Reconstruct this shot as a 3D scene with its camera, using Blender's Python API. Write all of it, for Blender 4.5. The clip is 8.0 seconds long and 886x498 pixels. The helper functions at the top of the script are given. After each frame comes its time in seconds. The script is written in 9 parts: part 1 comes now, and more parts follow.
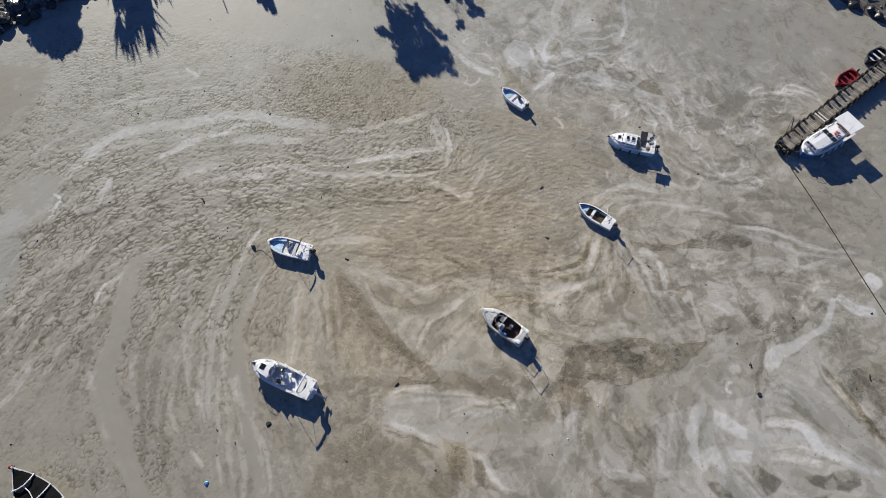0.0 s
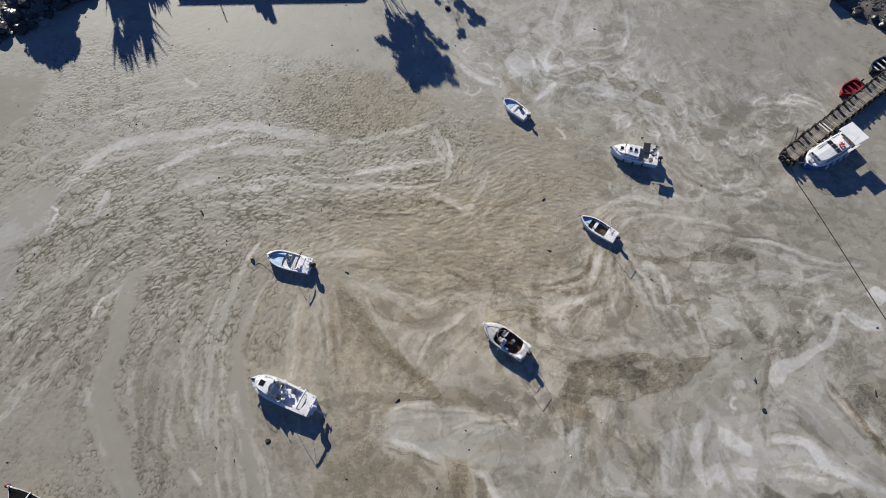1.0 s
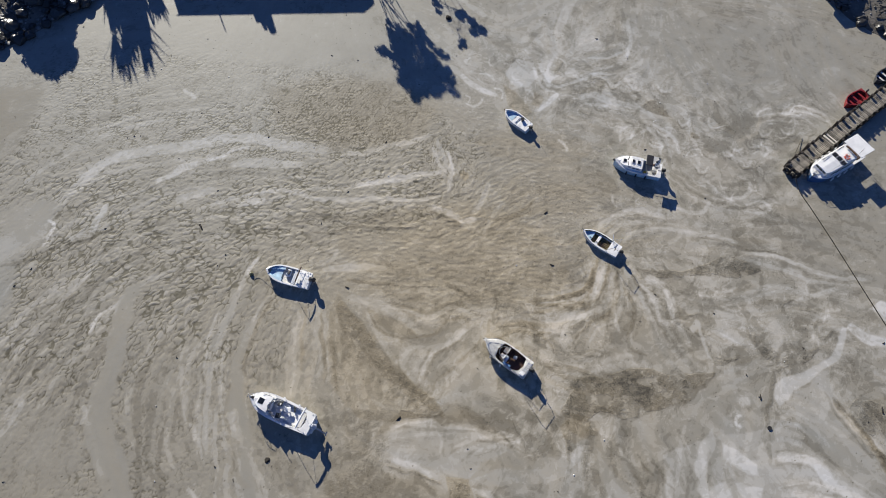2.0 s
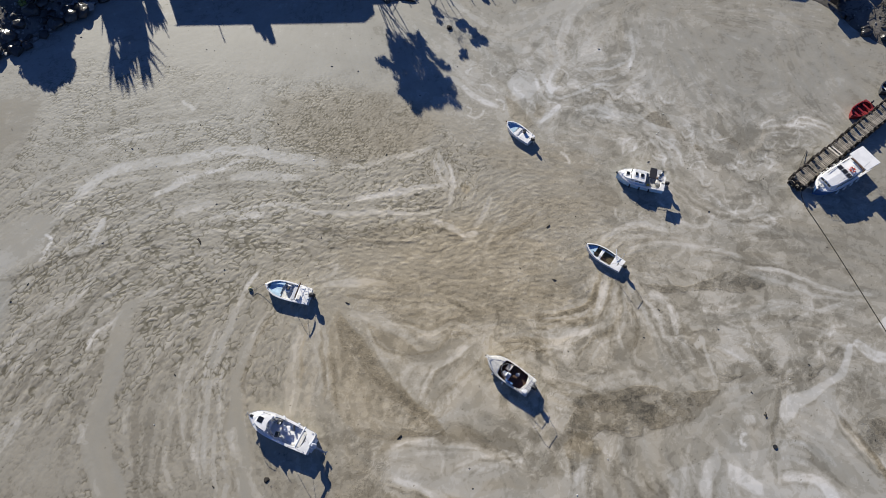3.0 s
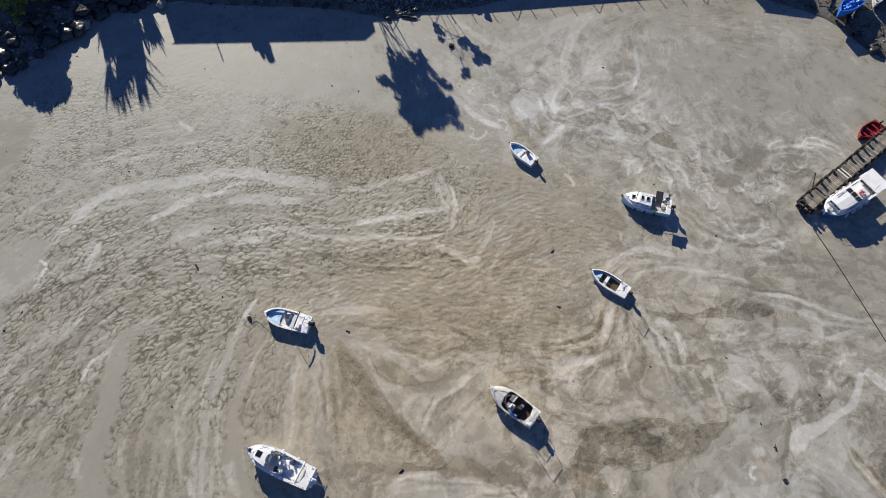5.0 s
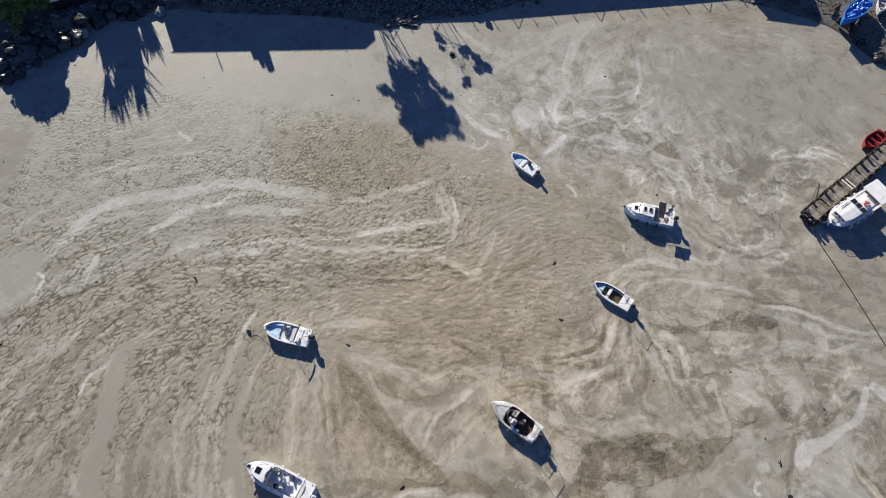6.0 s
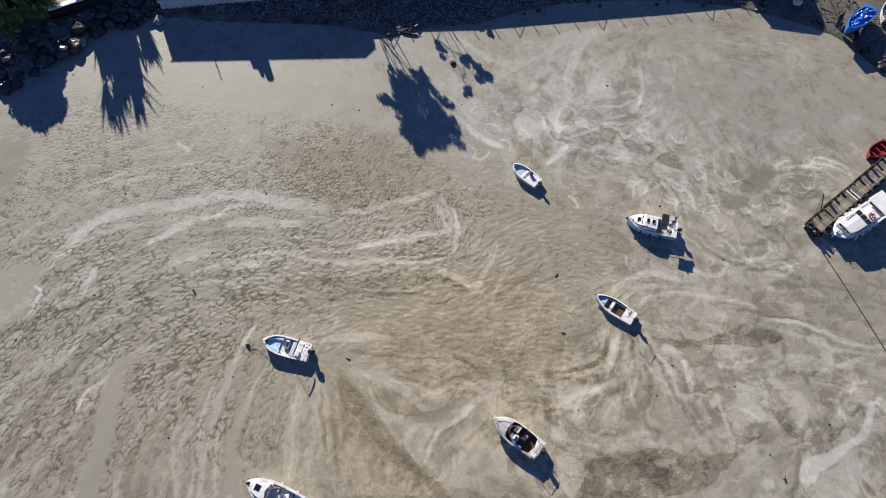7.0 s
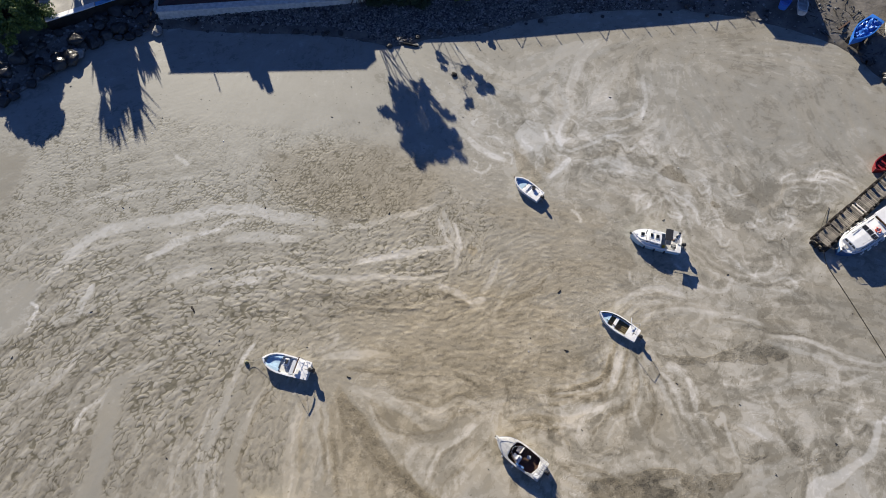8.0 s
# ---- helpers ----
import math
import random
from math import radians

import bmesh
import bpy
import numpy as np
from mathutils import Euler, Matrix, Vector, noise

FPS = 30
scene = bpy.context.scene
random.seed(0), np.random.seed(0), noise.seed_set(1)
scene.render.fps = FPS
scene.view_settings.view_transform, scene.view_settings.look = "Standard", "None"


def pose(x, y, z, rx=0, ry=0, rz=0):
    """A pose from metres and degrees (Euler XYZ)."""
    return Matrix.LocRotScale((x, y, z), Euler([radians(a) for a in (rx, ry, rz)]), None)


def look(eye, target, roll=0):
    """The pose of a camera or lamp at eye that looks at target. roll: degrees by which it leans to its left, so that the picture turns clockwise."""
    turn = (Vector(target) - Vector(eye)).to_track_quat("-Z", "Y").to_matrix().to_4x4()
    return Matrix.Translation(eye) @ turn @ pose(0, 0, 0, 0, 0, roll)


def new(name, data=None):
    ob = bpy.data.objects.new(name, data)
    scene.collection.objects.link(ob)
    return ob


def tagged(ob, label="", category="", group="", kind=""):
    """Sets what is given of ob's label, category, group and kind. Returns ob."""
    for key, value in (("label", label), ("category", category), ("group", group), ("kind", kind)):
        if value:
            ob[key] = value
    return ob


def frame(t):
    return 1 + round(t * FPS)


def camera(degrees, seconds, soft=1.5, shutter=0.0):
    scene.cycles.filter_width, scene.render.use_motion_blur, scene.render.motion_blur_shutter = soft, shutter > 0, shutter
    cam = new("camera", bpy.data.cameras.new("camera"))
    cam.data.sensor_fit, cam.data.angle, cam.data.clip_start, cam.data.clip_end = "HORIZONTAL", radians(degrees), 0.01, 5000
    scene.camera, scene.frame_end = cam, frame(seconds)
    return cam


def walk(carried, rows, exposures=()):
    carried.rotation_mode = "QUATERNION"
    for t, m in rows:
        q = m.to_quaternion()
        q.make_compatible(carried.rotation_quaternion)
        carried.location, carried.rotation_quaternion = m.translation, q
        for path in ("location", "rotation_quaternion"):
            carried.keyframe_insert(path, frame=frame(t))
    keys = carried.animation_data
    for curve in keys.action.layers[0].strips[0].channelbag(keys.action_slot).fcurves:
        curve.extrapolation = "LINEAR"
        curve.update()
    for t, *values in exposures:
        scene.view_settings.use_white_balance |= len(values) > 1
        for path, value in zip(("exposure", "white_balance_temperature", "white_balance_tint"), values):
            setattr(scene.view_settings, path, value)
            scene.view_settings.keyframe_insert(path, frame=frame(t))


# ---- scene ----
# ---- camera: a level flight, looking steeply down ----
cam = camera(68.0, 8.0, soft=0.72)
EYE = 62.0
# seconds, x, y, pitch, roll, yaw
PATH = [
    (0.0, -0.000, 0.001, -63.194, 2.327, 0.000),
    (0.5, -0.081, 0.711, -63.181, 2.314, 0.002),
    (1.0, -0.172, 1.508, -63.168, 2.302, 0.003),
    (1.5, -0.264, 2.307, -63.155, 2.290, 0.005),
    (3.0, -0.550, 4.812, -63.115, 2.253, 0.010),
    (3.5, -0.636, 5.569, -63.101, 2.241, 0.012),
    (4.0, -0.723, 6.333, -63.088, 2.228, 0.014),
    (4.5, -0.805, 7.046, -63.075, 2.216, 0.015),
    (6.0, -1.040, 9.105, -63.035, 2.179, 0.020),
    (6.5, -1.116, 9.767, -63.022, 2.167, 0.022),
    (7.0, -1.201, 10.514, -63.009, 2.155, 0.024),
    (7.5, -1.292, 11.307, -62.995, 2.142, 0.025),
    (8.0, -1.403, 12.285, -62.982, 2.130, 0.027),
]
# the camera opens up slowly and warms a little: seconds, stops, kelvin, tint
EXPOSURES = [(0.0, 0.51, 6500, 10), (1.5, 0.53, 6500, 10), (3.0, 0.58, 6540, 10), (4.5, 0.63, 6600, 10), (6.5, 0.67, 6700, 10.5), (8.0, 0.72, 6780, 11)]
walk(cam, [(t, pose(x, y, EYE, 90 + pitch, 0, yaw) @ pose(0, 0, 0, 0, 0, roll)) for t, x, y, pitch, roll, yaw in PATH], EXPOSURES)

# ---- light: clear sky, low sun ahead of the camera ----
SUN_HEIGHT, SUN_WAY = 24.0, -25.0  # degrees above the horizon; bearing from +y towards +x
world = bpy.data.worlds.new("sky")
scene.world = world
world.use_nodes = True
sky = world.node_tree.nodes.new("ShaderNodeTexSky")
sky.sky_type, sky.sun_disc = "NISHITA", False
sky.sun_elevation, sky.sun_rotation = radians(SUN_HEIGHT), radians(SUN_WAY)
sky.air_density, sky.dust_density, sky.ozone_density = 1.0, 0.0, 5.0
back = world.node_tree.nodes["Background"]
deep = world.node_tree.nodes.new("ShaderNodeMix")  # clear winter air: a deeper blue
deep.data_type, deep.blend_type = "RGBA", "MULTIPLY"
deep.inputs["Factor"].default_value = 1.0
deep.inputs["B"].default_value = (0.84, 0.98, 1.46, 1)
world.node_tree.links.new(sky.outputs[0], deep.inputs["A"])
world.node_tree.links.new(deep.outputs["Result"], back.inputs[0])
back.inputs[1].default_value = 0.043
sun = new("sun", bpy.data.lights.new("sun", "SUN"))
sun.data.energy, sun.data.angle, sun.data.color = 4.95, radians(0.6), (1.0, 0.945, 0.82)
e, b = radians(SUN_HEIGHT), radians(SUN_WAY)
sun_from = Vector((math.sin(b) * math.cos(e), math.cos(b) * math.cos(e), math.sin(e)))
sun.matrix_world = look(sun_from * 200, (0, 0, 0))

# ---- materials ----


def material(name, color, rough=0.6, metal=0.0, grain=0.0, scale=8.0, stain=0.0, stain_scale=1.2, bump=0.0, spread=0.0, spec=0.5):
    """A painted, moulded or natural surface: grain and stains at two scales, fine relief, and a spread of value from object to object."""
    m = bpy.data.materials.new(name)
    m.use_nodes = True
    nt = m.node_tree
    nd, ln = nt.nodes, nt.links
    bs = nd["Principled BSDF"]
    bs.inputs["Roughness"].default_value, bs.inputs["Metallic"].default_value = rough, metal
    bs.inputs["Specular IOR Level"].default_value = spec
    co = nd.new("ShaderNodeTexCoord")
    fine, broad = nd.new("ShaderNodeTexNoise"), nd.new("ShaderNodeTexNoise")
    for n, s, d in ((fine, scale, 6.0), (broad, stain_scale, 4.0)):
        n.inputs["Scale"].default_value, n.inputs["Detail"].default_value = s, d
        ln.new(co.outputs["Object"], n.inputs["Vector"])
    value = nd.new("ShaderNodeMath")
    value.operation = "MULTIPLY_ADD"
    ln.new(fine.outputs["Fac"], value.inputs[0])
    value.inputs[1].default_value, value.inputs[2].default_value = grain * 2, 1.0 - grain
    v2 = nd.new("ShaderNodeMapRange")
    v2.inputs["From Min"].default_value, v2.inputs["From Max"].default_value = 0.38, 0.62
    v2.inputs["To Min"].default_value, v2.inputs["To Max"].default_value = 1.0 - stain, 1.0
    ln.new(broad.outputs["Fac"], v2.inputs["Value"])
    mul = nd.new("ShaderNodeMath")
    mul.operation = "MULTIPLY"
    ln.new(value.outputs[0], mul.inputs[0]), ln.new(v2.outputs[0], mul.inputs[1])
    last = mul
    if spread:
        info = nd.new("ShaderNodeObjectInfo")
        mr = nd.new("ShaderNodeMapRange")
        mr.inputs["To Min"].default_value, mr.inputs["To Max"].default_value = 1 - spread, 1 + spread
        ln.new(info.outputs["Random"], mr.inputs["Value"])
        last = nd.new("ShaderNodeMath")
        last.operation = "MULTIPLY"
        ln.new(mul.outputs[0], last.inputs[0]), ln.new(mr.outputs[0], last.inputs[1])
    tint = nd.new("ShaderNodeVectorMath")
    tint.operation = "SCALE"
    tint.inputs[0].default_value = color
    ln.new(last.outputs[0], tint.inputs["Scale"])
    ln.new(tint.outputs[0], bs.inputs["Base Color"])
    if bump:
        bp = nd.new("ShaderNodeBump")
        bp.inputs["Distance"].default_value = bump
        ln.new(fine.outputs["Fac"], bp.inputs["Height"]), ln.new(bp.outputs[0], bs.inputs["Normal"])
    return m


def island_material(name, low, high, rough, bump=0.0, scale=6.0):
    """For joined pieces: each loose piece takes its own value between two colours."""
    m = bpy.data.materials.new(name)
    m.use_nodes = True
    nd, ln = m.node_tree.nodes, m.node_tree.links
    bs = nd["Principled BSDF"]
    bs.inputs["Roughness"].default_value = rough
    geo, mix, noi = nd.new("ShaderNodeNewGeometry"), nd.new("ShaderNodeMix"), nd.new("ShaderNodeTexNoise")
    co = nd.new("ShaderNodeTexCoord")
    ln.new(co.outputs["Object"], noi.inputs["Vector"])
    noi.inputs["Scale"].default_value, noi.inputs["Detail"].default_value = scale, 5.0
    mix.data_type = "RGBA"
    mix.inputs["A"].default_value, mix.inputs["B"].default_value = (*low, 1), (*high, 1)
    add = nd.new("ShaderNodeMath")
    add.operation = "MULTIPLY_ADD"
    ln.new(noi.outputs["Fac"], add.inputs[0])
    add.inputs[1].default_value = 0.5
    sub = nd.new("ShaderNodeMath")
    sub.operation = "MULTIPLY_ADD"
    ln.new(geo.outputs["Random Per Island"], sub.inputs[0])
    sub.inputs[1].default_value, sub.inputs[2].default_value = 1.0, -0.34
    ln.new(sub.outputs[0], add.inputs[2])
    ln.new(add.outputs[0], mix.inputs["Factor"])
    ln.new(mix.outputs["Result"], bs.inputs["Base Color"])
    if bump:
        bp = nd.new("ShaderNodeBump")
        bp.inputs["Distance"].default_value = bump
        ln.new(noi.outputs["Fac"], bp.inputs["Height"]), ln.new(bp.outputs[0], bs.inputs["Normal"])
    return m


WHITE = material("white_gelcoat", (0.82, 0.82, 0.815), 0.30, grain=0.03, stain=0.10, stain_scale=1.5)
OFFWHITE = material("weathered_white_paint", (0.66, 0.65, 0.61), 0.5, grain=0.05, stain=0.25, stain_scale=2.0)
PALE_BLUE = material("pale_blue_paint", (0.46, 0.64, 0.78), 0.45, grain=0.04, stain=0.2, stain_scale=2.0)
BLUE_GREY = material("blue_grey_deck", (0.55, 0.58, 0.63), 0.6, grain=0.05, stain=0.15)
GREY_LINER = material("grey_moulded_floor", (0.46, 0.46, 0.45), 0.6, grain=0.06, stain=0.2)
NAVY = material("blue_canvas", (0.10, 0.20, 0.38), 0.8, grain=0.1, scale=40, bump=0.002)
BLUE = material("bright_blue_paint", (0.03, 0.18, 0.62), 0.35, grain=0.06, stain=0.2)
DEEP_BLUE = material("deep_blue_hull_paint", (0.05, 0.13, 0.30), 0.4, grain=0.05, stain=0.25)
SKY_HULL = material("blue_hull_paint", (0.12, 0.36, 0.68), 0.4, grain=0.04, stain=0.2)
RED = material("red_paint", (0.27, 0.02, 0.022), 0.45, grain=0.08, stain=0.3, stain_scale=2.5)
DARK_RED = material("dark_red_boards", (0.26, 0.03, 0.03), 0.6, grain=0.1, stain=0.3)
BLACK = material("black_plastic", (0.018, 0.018, 0.02), 0.4, grain=0.1)
TARP = material("black_tarpaulin", (0.006, 0.006, 0.007), 0.85, grain=0.2, scale=5, bump=0.02, spec=0.12)
CHARCOAL = material("dark_grey_paint", (0.06, 0.062, 0.065), 0.55, grain=0.1, stain=0.3)
GREY_METAL = material("stainless_tube", (0.62, 0.63, 0.65), 0.28, 1.0, grain=0.04)
ALU = material("cast_grey_metal", (0.32, 0.33, 0.35), 0.4, 0.8, grain=0.06)
OLIVE = material("olive_floorboards", (0.20, 0.175, 0.085), 0.75, grain=0.15, scale=12, stain=0.35)
BROWN = material("brown_canvas", (0.10, 0.055, 0.035), 0.8, grain=0.1, scale=30)
CREAM = material("cream_vinyl", (0.70, 0.68, 0.62), 0.55, grain=0.04, stain=0.12)
ORANGE_RED = material("orange_buoy", (0.55, 0.07, 0.03), 0.5, grain=0.06)
GREEN_BUOY = material("dull_green_buoy", (0.20, 0.19, 0.09), 0.6, grain=0.1)
YELLOW = material("yellow_paint", (0.60, 0.42, 0.04), 0.5, grain=0.05)
ROPE = material("wet_rope", (0.06, 0.055, 0.045), 0.9, grain=0.2, scale=60)
PALE_ROPE = material("pale_rope", (0.42, 0.39, 0.32), 0.9, grain=0.2, scale=60)
DECK_WOOD = material("weathered_grey_planks", (0.27, 0.24, 0.195), 0.8, grain=0.25, scale=14, stain=0.4, stain_scale=1.5, bump=0.008, spread=0.4)
NEW_WOOD = material("pale_new_plank", (0.62, 0.58, 0.50), 0.7, grain=0.1, scale=14, bump=0.004)
DARK_WOOD = material("wet_dark_timber", (0.035, 0.028, 0.022), 0.75, grain=0.3, scale=10, bump=0.01)
CONCRETE = material("weathered_concrete", (0.50, 0.48, 0.44), 0.85, grain=0.12, scale=4, stain=0.35, stain_scale=0.5, bump=0.015)
PLASTER = material("cream_plaster", (0.62, 0.57, 0.48), 0.85, grain=0.05, stain=0.2, stain_scale=0.4)
TERRACE = material("dark_red_terrace_paving", (0.10, 0.05, 0.045), 0.8, grain=0.15, scale=6, stain=0.3, stain_scale=0.6)
ROOF = material("clay_roof", (0.30, 0.11, 0.07), 0.8, grain=0.15, scale=5, stain=0.3)
# dark wet stone, set darker still to hold the shade under the trees
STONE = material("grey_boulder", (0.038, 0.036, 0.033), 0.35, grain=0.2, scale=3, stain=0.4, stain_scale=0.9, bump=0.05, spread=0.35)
PALE_STONE = material("pale_limestone", (0.30, 0.29, 0.27), 0.8, grain=0.18, scale=3, stain=0.3, bump=0.05)
RUBBLE = island_material("shore_rubble", (0.010, 0.010, 0.010), (0.34, 0.33, 0.31), 0.6, 0.03)
BARK = material("bark", (0.10, 0.075, 0.055), 0.9, grain=0.3, scale=9, bump=0.02)
LEAF = island_material("broad_leaves", (0.045, 0.085, 0.018), (0.20, 0.27, 0.06), 0.55)
PINE = island_material("pine_needles", (0.02, 0.035, 0.016), (0.055, 0.085, 0.03), 0.6)
PALM = island_material("palm_fronds", (0.03, 0.05, 0.02), (0.09, 0.11, 0.045), 0.5)
SOIL = material("brown_shore_soil", (0.165, 0.15, 0.13), 0.95, grain=0.3, scale=2.5, stain=0.45, stain_scale=0.5, bump=0.08)
DEBRIS = material("dark_driftwood", (0.022, 0.018, 0.014), 0.85, grain=0.3, scale=20, bump=0.01)
LITTER = material("white_litter", (0.72, 0.72, 0.70), 0.5, grain=0.05)
TYRE = material("tyre_rubber", (0.014, 0.014, 0.015), 0.8, grain=0.1)


def glass_material(name, tint):
    m = bpy.data.materials.new(name)
    m.use_nodes = True
    bs = m.node_tree.nodes["Principled BSDF"]
    bs.inputs["Base Color"].default_value = (*tint, 1)
    bs.inputs["Roughness"].default_value, bs.inputs["Transmission Weight"].default_value, bs.inputs["IOR"].default_value = 0.04, 1.0, 1.45
    return m


GLASS = glass_material("smoked_acrylic", (0.55, 0.58, 0.62))
BROWN_GLASS = glass_material("brown_acrylic", (0.35, 0.22, 0.14))
DARK_GLASS = material("dark_window_glass", (0.012, 0.014, 0.018), 0.08, grain=0.02)


def scum_material():
    """Beige scum on the water: tone and warmth drift along the streaks; shade in the creases between the plates is
    painted in.
    """
    m = bpy.data.materials.new("sea_scum")
    m.use_nodes = True
    nd, ln = m.node_tree.nodes, m.node_tree.links
    bs = nd["Principled BSDF"]

    def att(name):
        n = nd.new("ShaderNodeAttribute")
        n.attribute_name = name
        return n.outputs["Fac"]

    def math_node(op, a, b, c=None):
        n = nd.new("ShaderNodeMath")
        n.operation = op
        for i, v in enumerate((a, b, c)):
            if v is None:
                continue
            if isinstance(v, (int, float)):
                n.inputs[i].default_value = v
            else:
                ln.new(v, n.inputs[i])
        return n.outputs[0]

    co = nd.new("ShaderNodeTexCoord")

    def noise_node(scale, detail, rough=0.6, twist=0.0):
        n = nd.new("ShaderNodeTexNoise")
        n.inputs["Scale"].default_value, n.inputs["Detail"].default_value, n.inputs["Roughness"].default_value = scale, detail, rough
        n.inputs["Distortion"].default_value = twist
        ln.new(co.outputs["Object"], n.inputs["Vector"])
        return n.outputs["Fac"]

    fine, blotch, clots = noise_node(5.5, 8.0, 0.78), noise_node(0.35, 5.0), noise_node(1.7, 4.0)
    # the film lies in thin sheets: its tone goes in small steps, with a crisp border between two sheets
    eddies = math_node("MULTIPLY", math_node("SUBTRACT", noise_node(0.62, 5.0, 0.58, 2.4), 0.5), math_node("MULTIPLY_ADD", att("stir"), 0.55, 0.10))
    sheets = math_node("MULTIPLY", math_node("ADD", math_node("ADD", att("tone"), eddies), math_node("MULTIPLY", math_node("MULTIPLY_ADD", clots, 0.17, -0.085), math_node("MULTIPLY_ADD", att("calm"), -0.8, 1.0))), 6.5)
    border = nd.new("ShaderNodeMapRange")
    border.interpolation_type = "SMOOTHSTEP"
    border.inputs["From Min"].default_value, border.inputs["From Max"].default_value = 0.44, 0.56
    ln.new(math_node("FRACT", sheets, 0.0), border.inputs["Value"])
    stepped = math_node("DIVIDE", math_node("ADD", math_node("FLOOR", sheets, 0.0), border.outputs[0]), 6.5)
    tone = math_node("ADD", math_node("MULTIPLY", stepped, 0.45), math_node("MULTIPLY", att("tone"), 0.55))
    tone = math_node("ADD", tone, math_node("MULTIPLY", math_node("MULTIPLY_ADD", blotch, 0.18, -0.09), math_node("MULTIPLY_ADD", att("calm"), -0.6, 1.0)))
    marks = noise_node(3.3, 4.0, 0.6)
    rough = att("rough")
    grain = math_node("MULTIPLY", math_node("MULTIPLY_ADD", fine, 0.17, -0.085), math_node("MULTIPLY_ADD", rough, 0.9, 0.5))
    tone = math_node("ADD", tone, grain)

    def above(source, lo, hi):
        n = nd.new("ShaderNodeMapRange")
        n.inputs["From Min"].default_value, n.inputs["From Max"].default_value = lo, hi
        ln.new(source, n.inputs["Value"])
        return n.outputs[0]

    pale, pits = above(marks, 0.57, 0.66), above(marks, 0.41, 0.33)
    speckle = math_node("MULTIPLY", rough, math_node("SUBTRACT", math_node("MULTIPLY", pale, 0.10), math_node("MULTIPLY", pits, 0.13)))
    tone = math_node("ADD", tone, speckle)
    # short dark cracks where the film has dried and broken
    ridge = math_node("ABSOLUTE", math_node("SUBTRACT", noise_node(1.5, 5.0, 0.6), 0.5), 0.0)
    crack = math_node("MULTIPLY", above(ridge, 0.016, 0.004), above(noise_node(0.8, 2.0), 0.50, 0.60))
    tone = math_node("SUBTRACT", tone, math_node("MULTIPLY", math_node("MULTIPLY", crack, rough), 0.22))
    ramp = nd.new("ShaderNodeValToRGB")
    ln.new(tone, ramp.inputs[0])
    stops = ((0.0, (0.068, 0.066, 0.058)), (0.25, (0.179, 0.171, 0.145)), (0.5, (0.293, 0.287, 0.257)), (0.72, (0.396, 0.393, 0.372)), (1.0, (0.562, 0.57, 0.575)))
    while len(ramp.color_ramp.elements) < len(stops):
        ramp.color_ramp.elements.new(0.5)
    for el, (at, c) in zip(ramp.color_ramp.elements, stops):
        el.position, el.color = at, (*c, 1)
    warm = nd.new("ShaderNodeMix")
    warm.data_type, warm.blend_type = "RGBA", "MULTIPLY"
    warm.inputs["B"].default_value = (1.06, 0.93, 0.74, 1)
    ln.new(ramp.outputs[0], warm.inputs["A"])
    ln.new(math_node("ADD", att("warm"), math_node("MULTIPLY_ADD", blotch, 0.3, -0.15)), warm.inputs["Factor"])
    # shaded sides of the ridges, put into the colour as darker creases
    wet = nd.new("ShaderNodeMix")
    wet.data_type, wet.blend_type = "RGBA", "MULTIPLY"
    wet.inputs["B"].default_value = (0.54, 0.53, 0.47, 1)
    ln.new(warm.outputs["Result"], wet.inputs["A"])
    ln.new(above(math_node("ADD", att("crease"), math_node("MULTIPLY_ADD", marks, 0.4, -0.20)), 0.24, 0.62), wet.inputs["Factor"])
    ln.new(wet.outputs["Result"], bs.inputs["Base Color"])
    ln.new(math_node("MULTIPLY_ADD", fine, 0.3, 0.45), bs.inputs["Roughness"])
    bs.inputs["Specular IOR Level"].default_value = 0.25
    # low relief: clots a hand to an arm across, and a fine crust on them
    relief = math_node("MULTIPLY", noise_node(2.3, 6.0, 0.66), math_node("MULTIPLY_ADD", rough, 0.75, 0.06))
    crust = math_node("MULTIPLY", above(marks, 0.50, 0.62), math_node("MULTIPLY", rough, 0.22))
    bp = nd.new("ShaderNodeBump")
    bp.inputs["Distance"].default_value, bp.inputs["Strength"].default_value = 0.04, 0.9
    ln.new(math_node("ADD", relief, crust), bp.inputs["Height"]), ln.new(bp.outputs[0], bs.inputs["Normal"])
    return m


SCUM = scum_material()

# ---- the scum-covered sea: one sheet, finest where the camera passes ----
STEP = 0.096
GX, GY = np.arange(-63.0, 63.0, STEP), np.arange(3.0, 81.6, STEP)
far = 4.0 * 1.6 ** np.arange(14)
X, Y = np.meshgrid(GX, GY)


def value_noise(x, y, size, seed):
    """Smooth noise from 0 to 1 with features of that size in metres."""
    table = np.random.default_rng(seed).random((256, 256))
    u, v = x / size + 1000.37, y / size + 1000.71
    i, j = np.floor(u).astype(int), np.floor(v).astype(int)
    a, b = u - i, v - j
    a, b = a * a * (3 - 2 * a), b * b * (3 - 2 * b)
    i0, j0, i1, j1 = i % 256, j % 256, (i + 1) % 256, (j + 1) % 256
    return (table[j0, i0] * (1 - a) + table[j0, i1] * a) * (1 - b) + (table[j1, i0] * (1 - a) + table[j1, i1] * a) * b


def many(x, y, size, seed, octaves=4):
    return sum(value_noise(x, y, size / 2**k, seed + k) * 0.5**k for k in range(octaves)) / sum(0.5**k for k in range(octaves))


